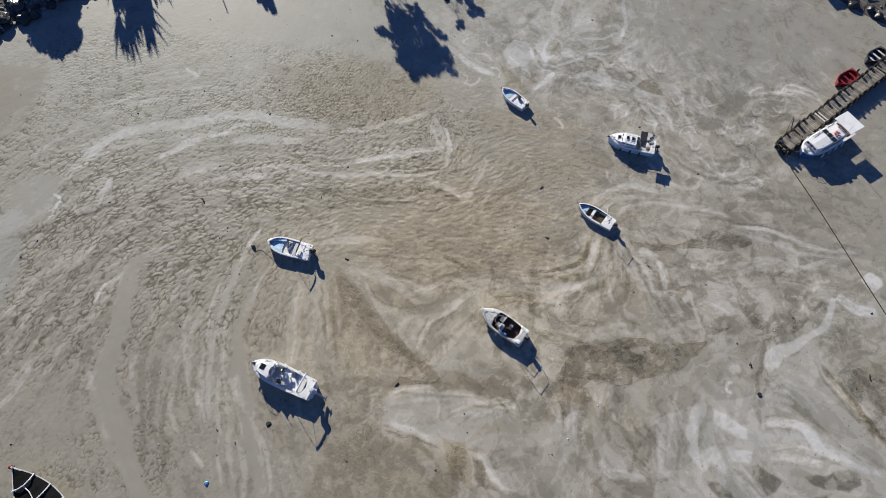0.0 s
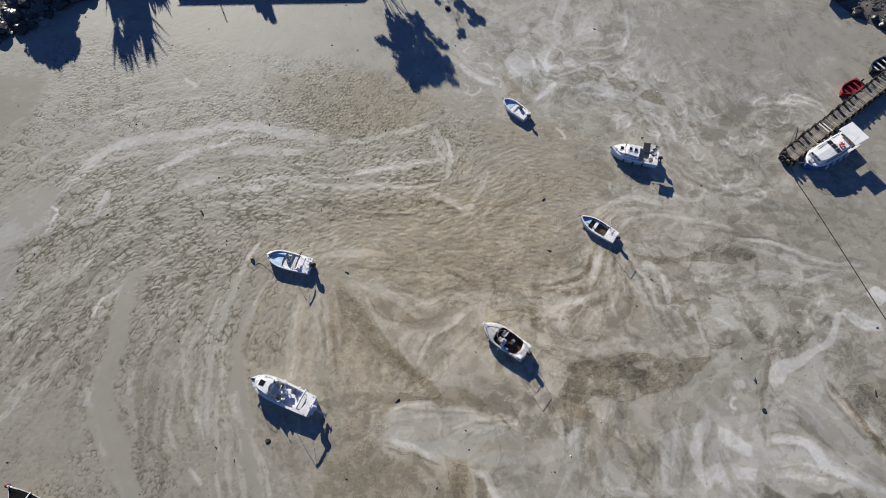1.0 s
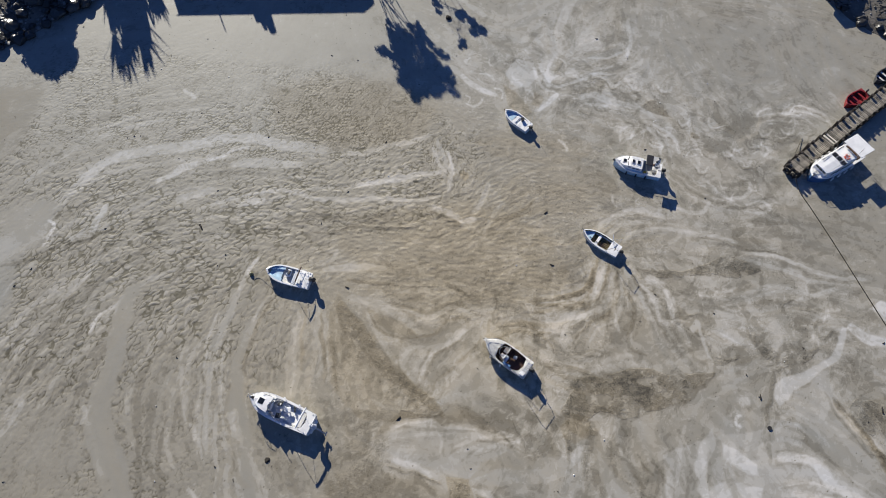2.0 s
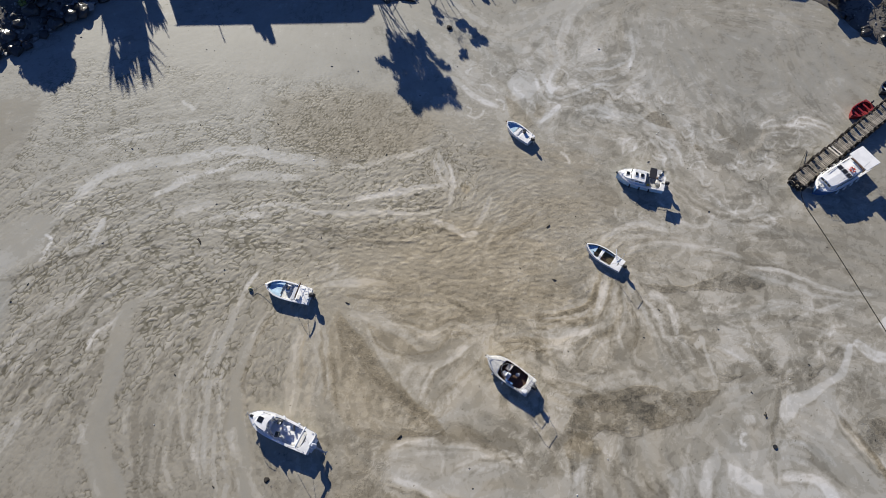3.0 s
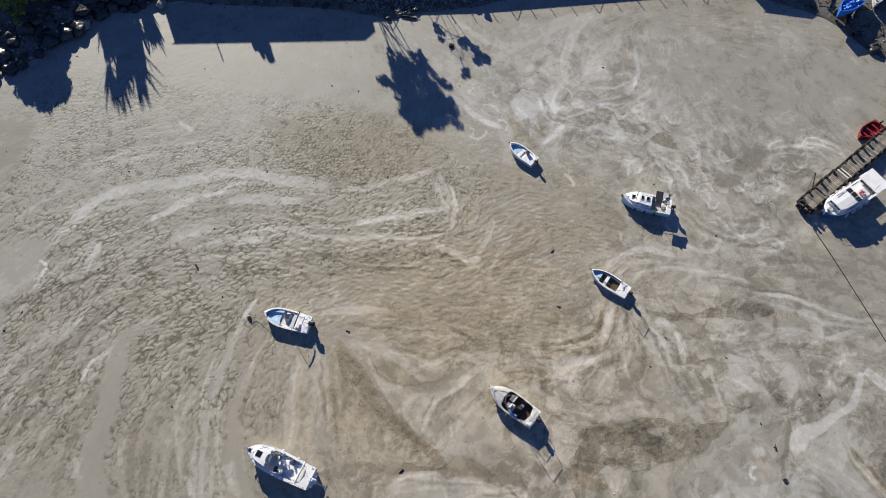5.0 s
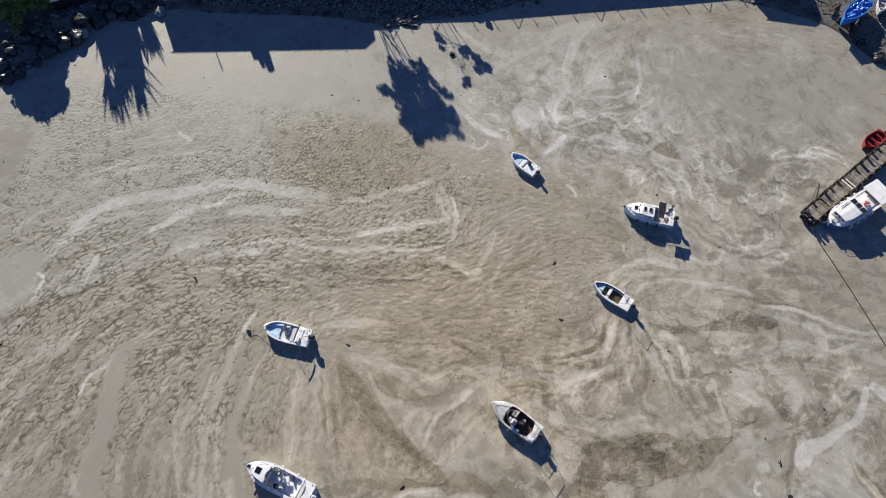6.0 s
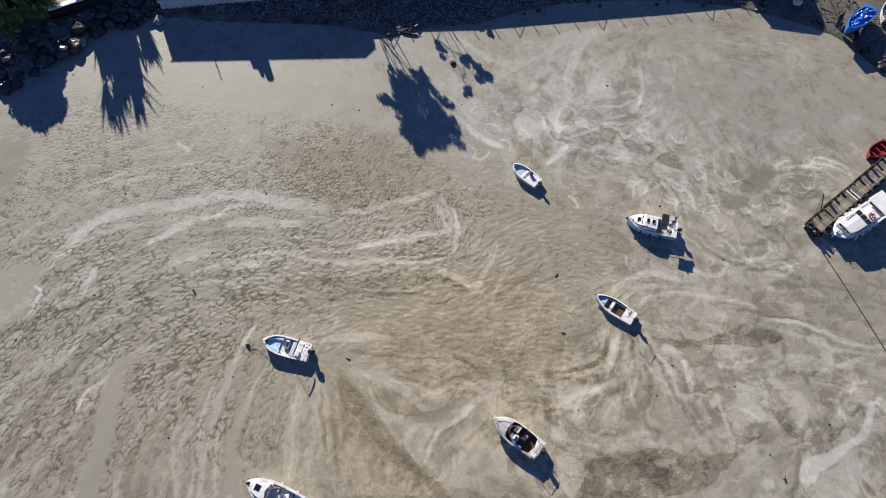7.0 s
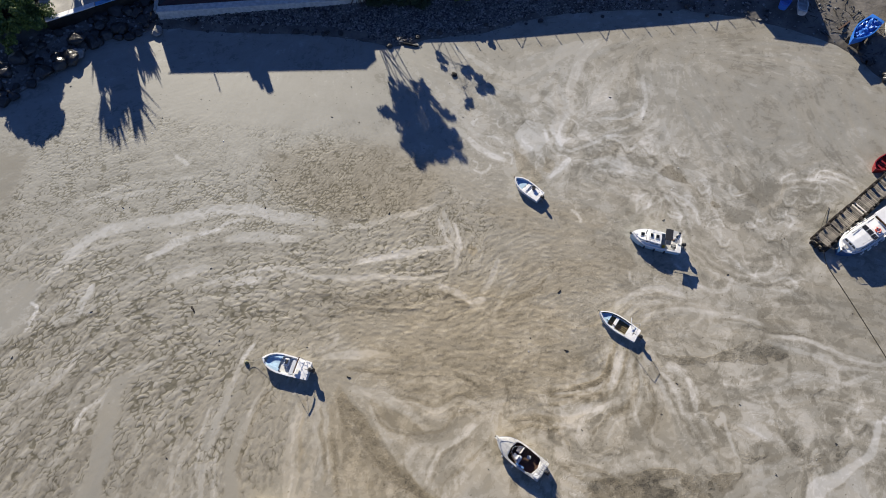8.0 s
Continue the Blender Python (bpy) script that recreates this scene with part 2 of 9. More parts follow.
# the edges of streaks waver
WX = X + 1.0 * (many(X, Y, 3.0, 11, 3) - 0.5) + 0.22 * (many(X, Y, 0.9, 15, 2) - 0.5)
WY = Y + 1.0 * (many(X, Y, 3.0, 21, 3) - 0.5) + 0.22 * (many(X, Y, 0.9, 25, 2) - 0.5)
tone, warmth, smooth = np.zeros_like(X), np.zeros_like(X), np.zeros_like(X)
heading = []
reach = np.full(X.shape, 9.0)  # distance to the nearest streak
ragged = many(X, Y, 1.1, 51, 4)


def spline(pts, n=6):
    """Points along a smooth curve through pts."""
    p = np.array([pts[0], *pts, pts[-1]], float)
    out = []
    for k in range(1, len(p) - 2):
        for t in np.arange(n) / n:
            out.append(0.5 * (2 * p[k] + (p[k + 1] - p[k - 1]) * t + (2 * p[k - 1] - 5 * p[k] + 4 * p[k + 1] - p[k + 2]) * t**2 + (3 * p[k] - p[k - 1] - 3 * p[k + 1] + p[k + 2]) * t**3))
    return np.array([*out, p[-2]])


def streak(half, shade, warm, calm, *way):
    """A band of scum drawn out along a curve; it thins towards its ends."""
    line = spline(way)
    for a, b in zip(line[:-1], line[1:]):
        d = b - a
        heading.append((*(a + b) / 2, math.atan2(d[1], d[0]), math.hypot(*d)))
    lo, hi = line.min(0) - 3 * half - 4, line.max(0) + 3 * half + 4
    i0, i1 = np.searchsorted(GX, (lo[0], hi[0]))
    j0, j1 = np.searchsorted(GY, (lo[1], hi[1]))
    if i0 == i1 or j0 == j1:
        return
    box = np.s_[j0:j1, i0:i1]
    x, y = WX[box], WY[box]
    near, along, cross = np.full(x.shape, 1e9), np.zeros(x.shape), np.zeros(x.shape)
    total = len(line) - 1
    for k, (a, b) in enumerate(zip(line[:-1], line[1:])):
        d = b - a
        t = np.clip(((x - a[0]) * d[0] + (y - a[1]) * d[1]) / max(d @ d, 1e-6), 0, 1)
        r = np.hypot(x - a[0] - t * d[0], y - a[1] - t * d[1])
        along = np.where(r < near, (k + t) / total, along)
        side = np.sign((x - a[0]) * d[1] - (y - a[1]) * d[0])
        cross = np.where(r < near, side * r, cross)
        near = np.minimum(near, r)
    reach[box] = np.minimum(reach[box], near)
    width = (0.05 + half) * (0.4 + 0.6 * np.sin(np.pi * np.clip(along, 0, 1)) ** 0.5)
    f = 1 / (1 + np.exp(np.clip((near - 0.85 * width) / (0.02 + 0.03 * width), -40, 40)))
    # strands side by side in it, and thinner ones that have come away from it
    far_along = along * total * 0.35 + 0.6 * ragged[box]
    strand = value_noise(cross, far_along, 0.16 + 0.12 * half, len(heading)) * 0.6 + value_noise(cross, far_along, 0.34 + 0.3 * half, len(heading) + 1) * 0.4
    stray = np.clip((strand - 0.56) * 7, 0, 1) * np.exp(-((near / (0.5 + 1.5 * half)) ** 2)) * (half < 1.3)
    f = np.maximum(f * (0.62 + 0.5 * np.clip((strand - 0.30) * 4, 0, 1)), 0.55 * stray * np.clip(3 * np.sin(np.pi * np.clip(along, 0, 1)), 0, 1))
    if shade > 0:
        f = f * np.clip(3.5 * np.sin(np.pi * np.clip(along, 0, 1)), 0.15, 1)
    if shade < -0.3:
        f = f * np.clip((ragged[box] - 0.30) * 6, 0.7, 1)
    tone[box] += shade * f * (1 - 0.6 * np.clip(tone[box] * np.sign(shade), 0, 1))
    warmth[box] += warm * f
    smooth[box] = np.maximum(smooth[box], calm * f)


def channel(half, level, *way):
    """Open film between the plates: a band with clean edges, wiped smooth."""
    line = spline(way)
    near = np.full(X.shape, 1e9)
    for a, b in zip(line[:-1], line[1:]):
        d = b - a
        t = np.clip(((WX - a[0]) * d[0] + (WY - a[1]) * d[1]) / max(d @ d, 1e-6), 0, 1)
        near = np.minimum(near, np.hypot(WX - a[0] - t * d[0], WY - a[1] - t * d[1]))
    f = 1 / (1 + np.exp(np.clip((near - half) / 0.09, -40, 40)))
    tone[:] = tone * (1 - 0.9 * f) + level * 0.9 * f
    smooth[:] = np.maximum(smooth, f)


def patch(shade, warm, calm, *outline):
    """An area of lighter or darker scum with a wavering edge."""
    ring = np.array(outline)
    lo, hi = ring.min(0) - 3, ring.max(0) + 3
    i0, i1 = np.searchsorted(GX, (lo[0], hi[0]))
    j0, j1 = np.searchsorted(GY, (lo[1], hi[1]))
    if i0 == i1 or j0 == j1:
        return
    box = np.s_[j0:j1, i0:i1]
    x, y = WX[box], WY[box]
    near, inside = np.full(x.shape, 1e9), np.zeros(x.shape, bool)
    for a, b in zip(ring, np.roll(ring, -1, 0)):
        d = b - a
        t = np.clip(((x - a[0]) * d[0] + (y - a[1]) * d[1]) / max(d @ d, 1e-6), 0, 1)
        near = np.minimum(near, np.hypot(x - a[0] - t * d[0], y - a[1] - t * d[1]))
        inside ^= ((a[1] > y) != (b[1] > y)) & (x < a[0] + d[0] * (y - a[1]) / (d[1] if abs(d[1]) > 1e-9 else 1e-9))
    edge_width = 0.035 if abs(shade) > 0.125 else 0.35
    f = 1 / (1 + np.exp(np.clip(np.where(inside, -near, near) / edge_width, -40, 40)))
    if shade < -0.2:
        f = f * np.clip((ragged[box] - 0.36) * 7, 0.35, 1)
    tone[box] += shade * f
    warmth[box] += warm * f
    smooth[box] = np.maximum(smooth[box], calm * f)


# areas (tone, warmth, smoothness, outline) and streaks (half width, tone, warmth, smoothness, way), in metres
patch(0.08, 0, 1, (-47.4, 37.2), (-44.3, 38.7), (-42.1, 38.1), (-41.8, 36.1), (-42.5, 32.8), (-44.6, 32.1), (-47.1, 31))
patch(-0.1, 0.2, 0.9, (-59, 51), (-53, 52), (-51.5, 49), (-52.5, 46), (-56, 45))
patch(-0.12, 0.35, 0.85, (-57.1, 54), (-48.5, 54), (-48, 50.3), (-48.8, 47.5), (-48.8, 44.9), (-49.6, 43.4), (-53, 42.5))
patch(0, 0, 0.45, (-37, 14.8), (-33.7, 14.6), (-32.3, 11.3), (-34, 10.2), (-36.4, 11.1))
patch(-0.11, 0.4, 0.1, (-21.3, 50.9), (-17.3, 48.5), (-13.4, 47), (-9.7, 47.1), (-5.5, 47.8), (-2.6, 50.1), (-1.5, 53.1), (-2.7, 55.5), (-8.6, 57.2), (-16.5, 57.2), (-21.4, 55.4))
patch(0.05, 0, 0.7, (-36.8, 66.4), (-10.8, 68.1), (-8.4, 62.5), (-16.7, 58.8), (-33.9, 59.7), (-41.3, 62.7))
patch(0, 0, 0.5, (22.4, 69.7), (49.8, 69.2), (52.4, 62.9), (43.7, 58.1), (39.7, 55.4), (30, 57.4), (26.3, 54.7), (22.3, 61.3))
patch(0.24, 0, 0.75, (20.6, 14.4), (31.9, 17.6), (36, 14), (42.2, 9.7), (41.6, 7.3), (19.8, 6.4))
patch(0.17, 0, 1, (34.1, 20.8), (38, 23), (38, 20.6), (36.4, 18.3), (39, 15.7), (42.9, 12.2), (42.4, 10.2), (38.2, 12), (35.7, 15), (33.5, 17.6))
patch(0.46, 0, 0.9, (32, 19.8), (32.1, 21.3), (33, 22.1), (35.1, 22.9), (37, 23.6), (38.8, 25.4), (40.1, 27.3), (40.6, 27), (39.5, 24.8), (37.3, 22.7), (35.2, 21.7), (33.9, 21), (33.5, 19.9), (32.4, 19.2))
patch(0.36, 0, 0.9, (23.4, 13.2), (24.4, 15.5), (25.5, 16.6), (25.3, 14.6), (24.4, 12.5), (24.3, 9.9), (23.5, 11.3))
patch(0.38, 0, 0.9, (25.9, 15.3), (27.6, 15), (28.8, 13.8), (28.8, 12.9), (27.3, 13.1), (26.4, 13.8))
patch(0.3, 0, 0.9, (24.5, 11.4), (26.1, 12.1), (26.7, 10.6), (26.6, 9.5), (25.4, 10.7), (24.2, 9.4))
patch(0.35, 0, 0.9, (26.7, 12.1), (29.2, 11.7), (29, 10.6), (27.5, 10.8))
patch(-0.2, 0, 0, (24.9, 10.2), (25.6, 10.3), (26, 9.6), (25.2, 9))
patch(-0.75, 0, 0, (24.6, 8.9), (25.9, 8.8), (26.8, 8.1), (27.0, 7.6), (25.9, 7.5), (25.1, 8.2))
patch(-0.75, 0, 0, (28.3, 10.3), (29.8, 10.4), (30.7, 9.7), (31.4, 9.0), (30.9, 8.3), (29.8, 7.9), (29.5, 9.0))
patch(-0.75, 0, 0, (33.7, 9.6), (34.8, 10.0), (36.7, 10.1), (37.8, 10.4), (38.7, 10.0), (38.7, 9.1), (37.3, 8.6), (35.3, 8.8), (34.4, 9.1))
patch(-0.7, 0, 0, (33.9, 8.1), (35.2, 8.3), (35.4, 7.5), (33.6, 7.4))
patch(-0.36, 0, 0, (40.3, 20.7), (42.2, 19.7), (44.5, 18.1), (43.3, 13.8), (40.8, 16.2), (39, 17.9), (38.9, 19.5))
patch(-0.5, 0.2, 0, (22.6, 54.9), (24.1, 55.8), (25.4, 55.1), (25.6, 53.4), (23.9, 53.9), (22.9, 54.2))
patch(-0.22, 0.15, 0, (17, 28), (19.6, 28.7), (20.6, 27.2), (19.3, 25.5), (17.7, 26.3))
patch(0.25, 0, 0.8, (6.4, 59.2), (8.2, 61.5), (10.2, 60.7), (10.5, 58.6), (9.1, 56.8), (7.1, 57.5))
patch(-0.2, 0.5, 0, (6.1, 57.1), (8.1, 55.9), (9.7, 53.1), (9, 52.4), (6.7, 54.2))
patch(-0.15, 0.5, 0, (10.1, 56.4), (11.1, 55.6), (10.3, 53.9), (9.4, 54.3))
streak(0.85, 0.33, 0, 0.6, (-41.7, 38.8), (-40.3, 41.3), (-39, 43.1), (-36.9, 44.7), (-34, 45.7), (-29.7, 46.4), (-25.5, 47.5), (-21.7, 47.5), (-17.8, 47.2), (-15.2, 46.8), (-12.6, 46))
streak(0.45, 0.31, 0, 0.4, (-12.6, 46), (-8.9, 46.8), (-5.2, 48.1), (-2, 49.4))
streak(0.45, 0.44, 0, 0.7, (-32.7, 41), (-30.8, 42.6), (-29.8, 43.6), (-27.9, 44.3))
streak(0.25, 0.41, 0, 0.5, (-27.9, 44.3), (-26, 45), (-24.6, 45.9), (-22.9, 46.3))
streak(0.6, 0.28, 0, 0.5, (-29.7, 39.2), (-27.8, 40.1), (-25.2, 40.8))
streak(0.4, 0.45, 0, 0.7, (-37.8, 34.8), (-37.5, 36.6), (-36.9, 38.5))
streak(0.45, 0.35, 0, 0.7, (-39.5, 33.6), (-38.6, 34.2), (-37.6, 35.1))
streak(0.25, 0.66, 0, 0.5, (-42.5, 32.9), (-42.1, 34.4), (-41.8, 35.6), (-42.6, 36.6))
streak(0.16, -0.65, 0, 0, (-39.9, 32.8), (-37.7, 34.3), (-35.7, 35.5))
streak(0.3, -0.3, 0, 0, (-45.7, 30.5), (-42.2, 32), (-39.8, 33.4))
streak(0.25, 0.41, 0, 0.4, (-32, 54.5), (-30.2, 53.3))
streak(0.3, 0.33, 0, 0.5, (-27.9, 37.7), (-24, 39.4), (-21.2, 40.4), (-18.2, 41), (-16.3, 40.5), (-14.4, 39.9), (-9, 40.4), (-2.3, 40.7), (-0.2, 41.3))
streak(0.45, 0.34, 0, 0.6, (-23, 38.8), (-21.6, 39.3), (-19.9, 39.6))
streak(0.35, 0.36, 0, 0.5, (-10.9, 41.7), (-7.3, 42.7), (-3.7, 43.9), (-0.6, 44.2))
streak(0.6, 0.28, 0, 0.5, (-24.8, 43.8), (-20.6, 44.7), (-16.2, 44.6))
streak(0.35, 0.32, 0, 0.4, (-1.5, 48.6), (-0.9, 46.4), (-0.1, 44.6), (0.1, 41.3))
streak(0.22, 0.5, 0, 0.4, (-0.5, 47.1), (0.2, 45.7), (0.4, 43.5))
streak(0.22, 0.45, 0, 0.4, (-2, 47.8), (-1.4, 45.6), (-0.6, 44.2))
streak(0.5, 0.5, 0, 0.5, (-1.9, 39.7), (0.2, 38.9), (1.9, 38), (3.3, 38.6))
streak(0.3, 0.35, 0, 0.4, (2.9, 39), (3.9, 40.8), (4.3, 42.9))
streak(0.5, -0.4, 0, 0, (-1.6, 39.1), (0.2, 38), (1.1, 37.4))
streak(0.2, -0.4, 0, 0, (-13.9, 36.1), (-11.6, 36.3), (-8.7, 36.9), (-3.9, 36.9))
streak(0.35, -0.25, 0, 0, (-17.6, 37.1), (-14.2, 38), (-9.4, 38), (-5.8, 39))
streak(0.35, -0.2, 0, 0, (-23.2, 34.9), (-18.7, 36.1), (-14.1, 37.3))
streak(0.5, 0, 1.5, 0, (1.7, 44.1), (1.8, 43.1))
streak(1, 0.13, 0, 1, (-31.9, 27.7), (-32, 24.2), (-31.8, 21), (-31.6, 18.6))
streak(1.15, 0.13, 0, 1, (-32.2, 20), (-32, 17.2), (-31.5, 14.4), (-30.5, 12.4), (-29, 9.9), (-27.5, 8), (-25.8, 4.9))
streak(0.22, 0.5, 0, 0.5, (-19.8, 32.9), (-20.6, 31.5), (-20.8, 30.5))
streak(0.22, 0.42, 0, 0.5, (-21.4, 28.6), (-21.3, 27), (-21.8, 25.8), (-22, 24))
streak(0.25, 0.32, 0, 0.4, (-22.3, 23.1), (-22.7, 21.3), (-22.5, 19.3))
streak(0.4, 0.22, 0, 0.5, (-18.5, 26.6), (-19.2, 24.2), (-19.7, 22), (-19.7, 19.3))
streak(0.55, 0.24, 0, 0.5, (-19.7, 21.1), (-19.8, 17.7), (-18.9, 15), (-17.4, 12.6), (-16.2, 9.9), (-15.1, 5.6))
streak(0.3, 0.24, 0, 0.4, (-21.3, 20.5), (-20.1, 16), (-18.9, 11.8), (-17.4, 5.5))
streak(0.25, 0.22, 0, 0.4, (-19.1, 20.5), (-18.8, 17.7), (-17.8, 15.5))
streak(0.35, 0.28, 0, 0.5, (-19.9, 14.9), (-18, 11.8), (-17.2, 8.9), (-16.7, 5.5))
streak(0.2, -0.25, 0.2, 0, (-20.3, 19.3), (-19.9, 16), (-18.8, 12.8), (-16.9, 9.9))
streak(0.3, 0.41, 0, 0.4, (-41, 12.6), (-40, 14.1), (-39.4, 15.7), (-39.1, 17.2))
streak(0.22, 0.45, 0, 0.4, (-22.5, 10), (-21.4, 9.2), (-20.8, 8.3))
streak(0.25, 0.31, 0, 0.3, (-23.5, 15.3), (-22.6, 14.8), (-22.3, 14))
streak(0.25, 0.35, 0, 0.4, (-33, 14.9), (-32.8, 16), (-33.3, 16.8))
streak(0.2, 0.45, 0, 0.3, (-34.6, 24), (-34.4, 25.2), (-33.9, 26))
streak(0.2, 0.31, 0, 0.3, (-28.4, 28.2), (-28.1, 29.4), (-27.4, 30))
streak(0.5, 0.25, 0, 0.2, (-40.4, 26.2), (-38.4, 28.6), (-36.1, 30.6))
streak(0.6, 0.21, 0, 0.2, (-42, 21.1), (-39.7, 23.9), (-37.7, 26.3))
streak(0.9, 0.25, 0.3, 0.5, (-14.4, 26.2), (-14.5, 22.5), (-14.2, 18.2))
streak(0.5, 0.12, 0.3, 0.3, (-12.7, 23.2), (-12.8, 19.7), (-12.8, 18))
streak(0.2, 0.25, 0, 0.4, (-18.5, 5.9), (-19.7, 10.7), (-20.7, 14.9), (-21.2, 20.5), (-21, 24))
streak(0.16, 0.35, 0, 0.4, (-22.9, 20.4), (-22.9, 23.4), (-22.6, 26.5))
streak(0.2, 0.41, 0, 0.4, (-34.6, 23.5), (-34, 25.6), (-32.1, 27.3))
streak(0.25, -0.25, 0, 0, (-28.4, 28.8), (-27.2, 31.5), (-25.8, 33.6))
streak(0.45, 0.25, 0, 0.2, (-43.7, 21.9), (-41.5, 25.6), (-38.6, 29.6), (-35.2, 32.5))
streak(0.3, -0.22, 0, 0, (-43.1, 20.1), (-40.4, 23.8), (-37.5, 27.7))
streak(0.25, -0.2, 0, 0, (-39.2, 18.5), (-37.4, 21.5), (-34.5, 25.3))
streak(0.2, -0.25, 0, 0, (-36.7, 27.1), (-34.5, 29.8), (-30.6, 33.4))
streak(0.25, 0.25, 0, 0.3, (-23.6, 14.8), (-24.3, 19.2), (-24.2, 22.7))
streak(0.2, 0.25, 0, 0.4, (-14.3, 6.1), (-15.4, 9.9), (-16.9, 12.9))
streak(0.3, -0.15, 0, 0, (-25.7, 5.6), (-27.1, 11.5), (-28.4, 16.7), (-28.4, 21.3))
streak(0.25, -0.18, 0, 0, (-23.2, 5.7), (-24.8, 10.5), (-25.5, 15.8))
streak(0.4, 0, 0, 0, (-42.9, 19.5), (-41.1, 24.4), (-37.5, 29.7), (-32.2, 34.7), (-25.4, 37.9))
streak(0.4, 0, 0, 0, (-44.5, 24.3), (-42.5, 28.8), (-39.2, 33.7), (-35.1, 38.9), (-29.5, 42.3))
streak(0.4, 0, 0, 0, (-40.7, 13), (-39.2, 18.5), (-36.4, 24), (-31.6, 30), (-24.6, 33.7), (-16.4, 35.5))
streak(0.4, 0, 0, 0, (-33.1, 5.4), (-34.3, 11.2), (-34.1, 17.6), (-31.2, 23.6))
streak(0.4, 0, 0, 0, (-23.2, 5.7), (-25.6, 11.5), (-26.5, 17.9), (-25.6, 23.9), (-22.7, 29.7))
streak(0.4, 0, 0, 0, (-20.8, 6.3), (-23, 11.6), (-23.8, 18.1), (-23, 24))
streak(0.4, 0.32, 0, 0.6, (-12.7, 31.4), (-10, 32), (-6.1, 32.3))
streak(0.25, 0.25, 0, 0.4, (-12.8, 31.9), (-11.8, 33.1), (-11.4, 34.1))
streak(0.18, -0.4, 0, 0, (0.3, 30.7), (1.1, 30.2), (2.5, 29.3))
streak(0.2, -0.25, 0.3, 0, (-10.4, 30.7), (-8.7, 30.4), (-5.8, 30.2))
streak(7, -0.04, 0.25, 0, (-9, 35.1), (-2.8, 34), (3.9, 34.3), (10.5, 31.9))
streak(4, -0.05, 0.2, 0, (7, 41.7), (12.2, 42.8), (17.3, 43))
streak(0.4, 0, 0, 0, (4.5, 43.9), (11, 45.8), (16.2, 44.9), (19.9, 43.1))
streak(0.4, 0, 0, 0, (5.1, 37.9), (7, 41), (12.2, 42.8), (16.6, 42.2))
streak(0.4, 0, 0, 0, (-5, 31.2), (0.9, 32.1), (6.9, 32.4), (13, 33.3))
streak(0.25, -0.2, 0.3, 0, (2.6, 36), (6.2, 38.2), (9.3, 41.1))
streak(0.3, 0.2, 0, 0.3, (3.8, 36.1), (5, 38.8), (6.2, 40.9))
streak(0.4, 0.4, 0, 0.5, (16.7, 32.8), (15.5, 30.1), (13.9, 28.9), (11.6, 28.5))
streak(0.35, -0.32, 0.5, 0, (15.7, 32.6), (14.1, 30.4), (11.4, 29.4))
streak(0.3, -0.28, 0.4, 0, (15.4, 32.7), (14.7, 30.2), (13.4, 28.7), (11.2, 28.4))
streak(0.3, 0.4, 0, 0.6, (20.7, 32.6), (22.6, 30.3), (23.5, 27.5))
streak(0.25, 0.3, 0, 0.5, (20, 32), (21.7, 29.3), (22.1, 25.9))
streak(0.22, -0.22, 0.1, 0, (21, 31.1), (22.7, 28.8), (23, 26.5))
streak(0.25, 0.3, 0, 0.5, (16.2, 32.1), (15.7, 30.3), (14.6, 28.4))
streak(0.25, 0.25, 0, 0.4, (17.9, 31), (16.8, 28.5), (17.7, 25.7))
streak(0.25, -0.25, 0.2, 0, (18.4, 31), (19.3, 28.6), (18.7, 25.2), (20.2, 23.6))
streak(0.4, 0.38, 0, 0.5, (16.3, 37.9), (18.3, 39.2), (21.4, 40.2), (24.1, 39.5))
streak(0.3, 0.3, 0, 0.4, (16.9, 36.6), (19.4, 38.4), (22.5, 38.9))
streak(0.3, 0.28, 0, 0.4, (18.7, 36.7), (23, 38.2), (27.1, 37.4), (31.7, 36.6))
streak(0.3, 0.42, 0, 0.6, (31, 35.9), (35.6, 35), (39.9, 33.5), (44.4, 32.6))
streak(0.25, 0.3, 0, 0.4, (31.5, 35), (35.3, 33.6), (39.1, 32.5), (43, 32))
streak(0.2, -0.22, 0, 0, (27.1, 37.1), (31.7, 36.1), (35.7, 35.5))
streak(0.16, 0.4, 0, 0.5, (32.5, 40.8), (34.4, 40.8), (35.4, 41.5), (34.5, 42), (32, 41.4))
streak(0.25, -0.2, 0, 0, (30.7, 41), (33.2, 41.4), (36.1, 40.5))
streak(0.3, -0.2, 0, 0, (32.9, 39.7), (35.9, 39.5), (37, 38.8))
streak(0.25, 0.35, 0, 0.4, (28.8, 44.8), (30.4, 42.7), (32.8, 42.5), (34, 44.3), (32.7, 45.7))
streak(0.25, 0.3, 0, 0.4, (24.6, 41), (27.5, 40.1), (28.9, 41.6))
streak(1.2, 0.65, 0, 0.9, (44.4, 30.3), (45.5, 28.5))
streak(0.7, 0.55, 0, 0.9, (40.8, 27.5), (42.2, 26.2), (44.9, 26))
streak(0.3, 0.25, 0, 0.4, (34.4, 29.3), (37.5, 30.6), (41.9, 32))
streak(0.3, 0.2, 0, 0.4, (31.8, 30.4), (35.9, 31.1), (39.2, 30.7))
streak(0.9, 0.2, 0, 0.6, (11.3, 21.8), (15.9, 22.6), (19.4, 23.7))
streak(1, 0.15, 0, 0.8, (21.6, 16.8), (24.7, 19.7), (28.9, 22.1), (31.9, 23.4))
streak(2.6, 0.12, 0, 1, (26.4, 20.3), (28.3, 18.2), (27.3, 15.4))
streak(0.3, 0.35, 0, 0.8, (31.3, 11.8), (33.9, 11.9), (36, 11.5))
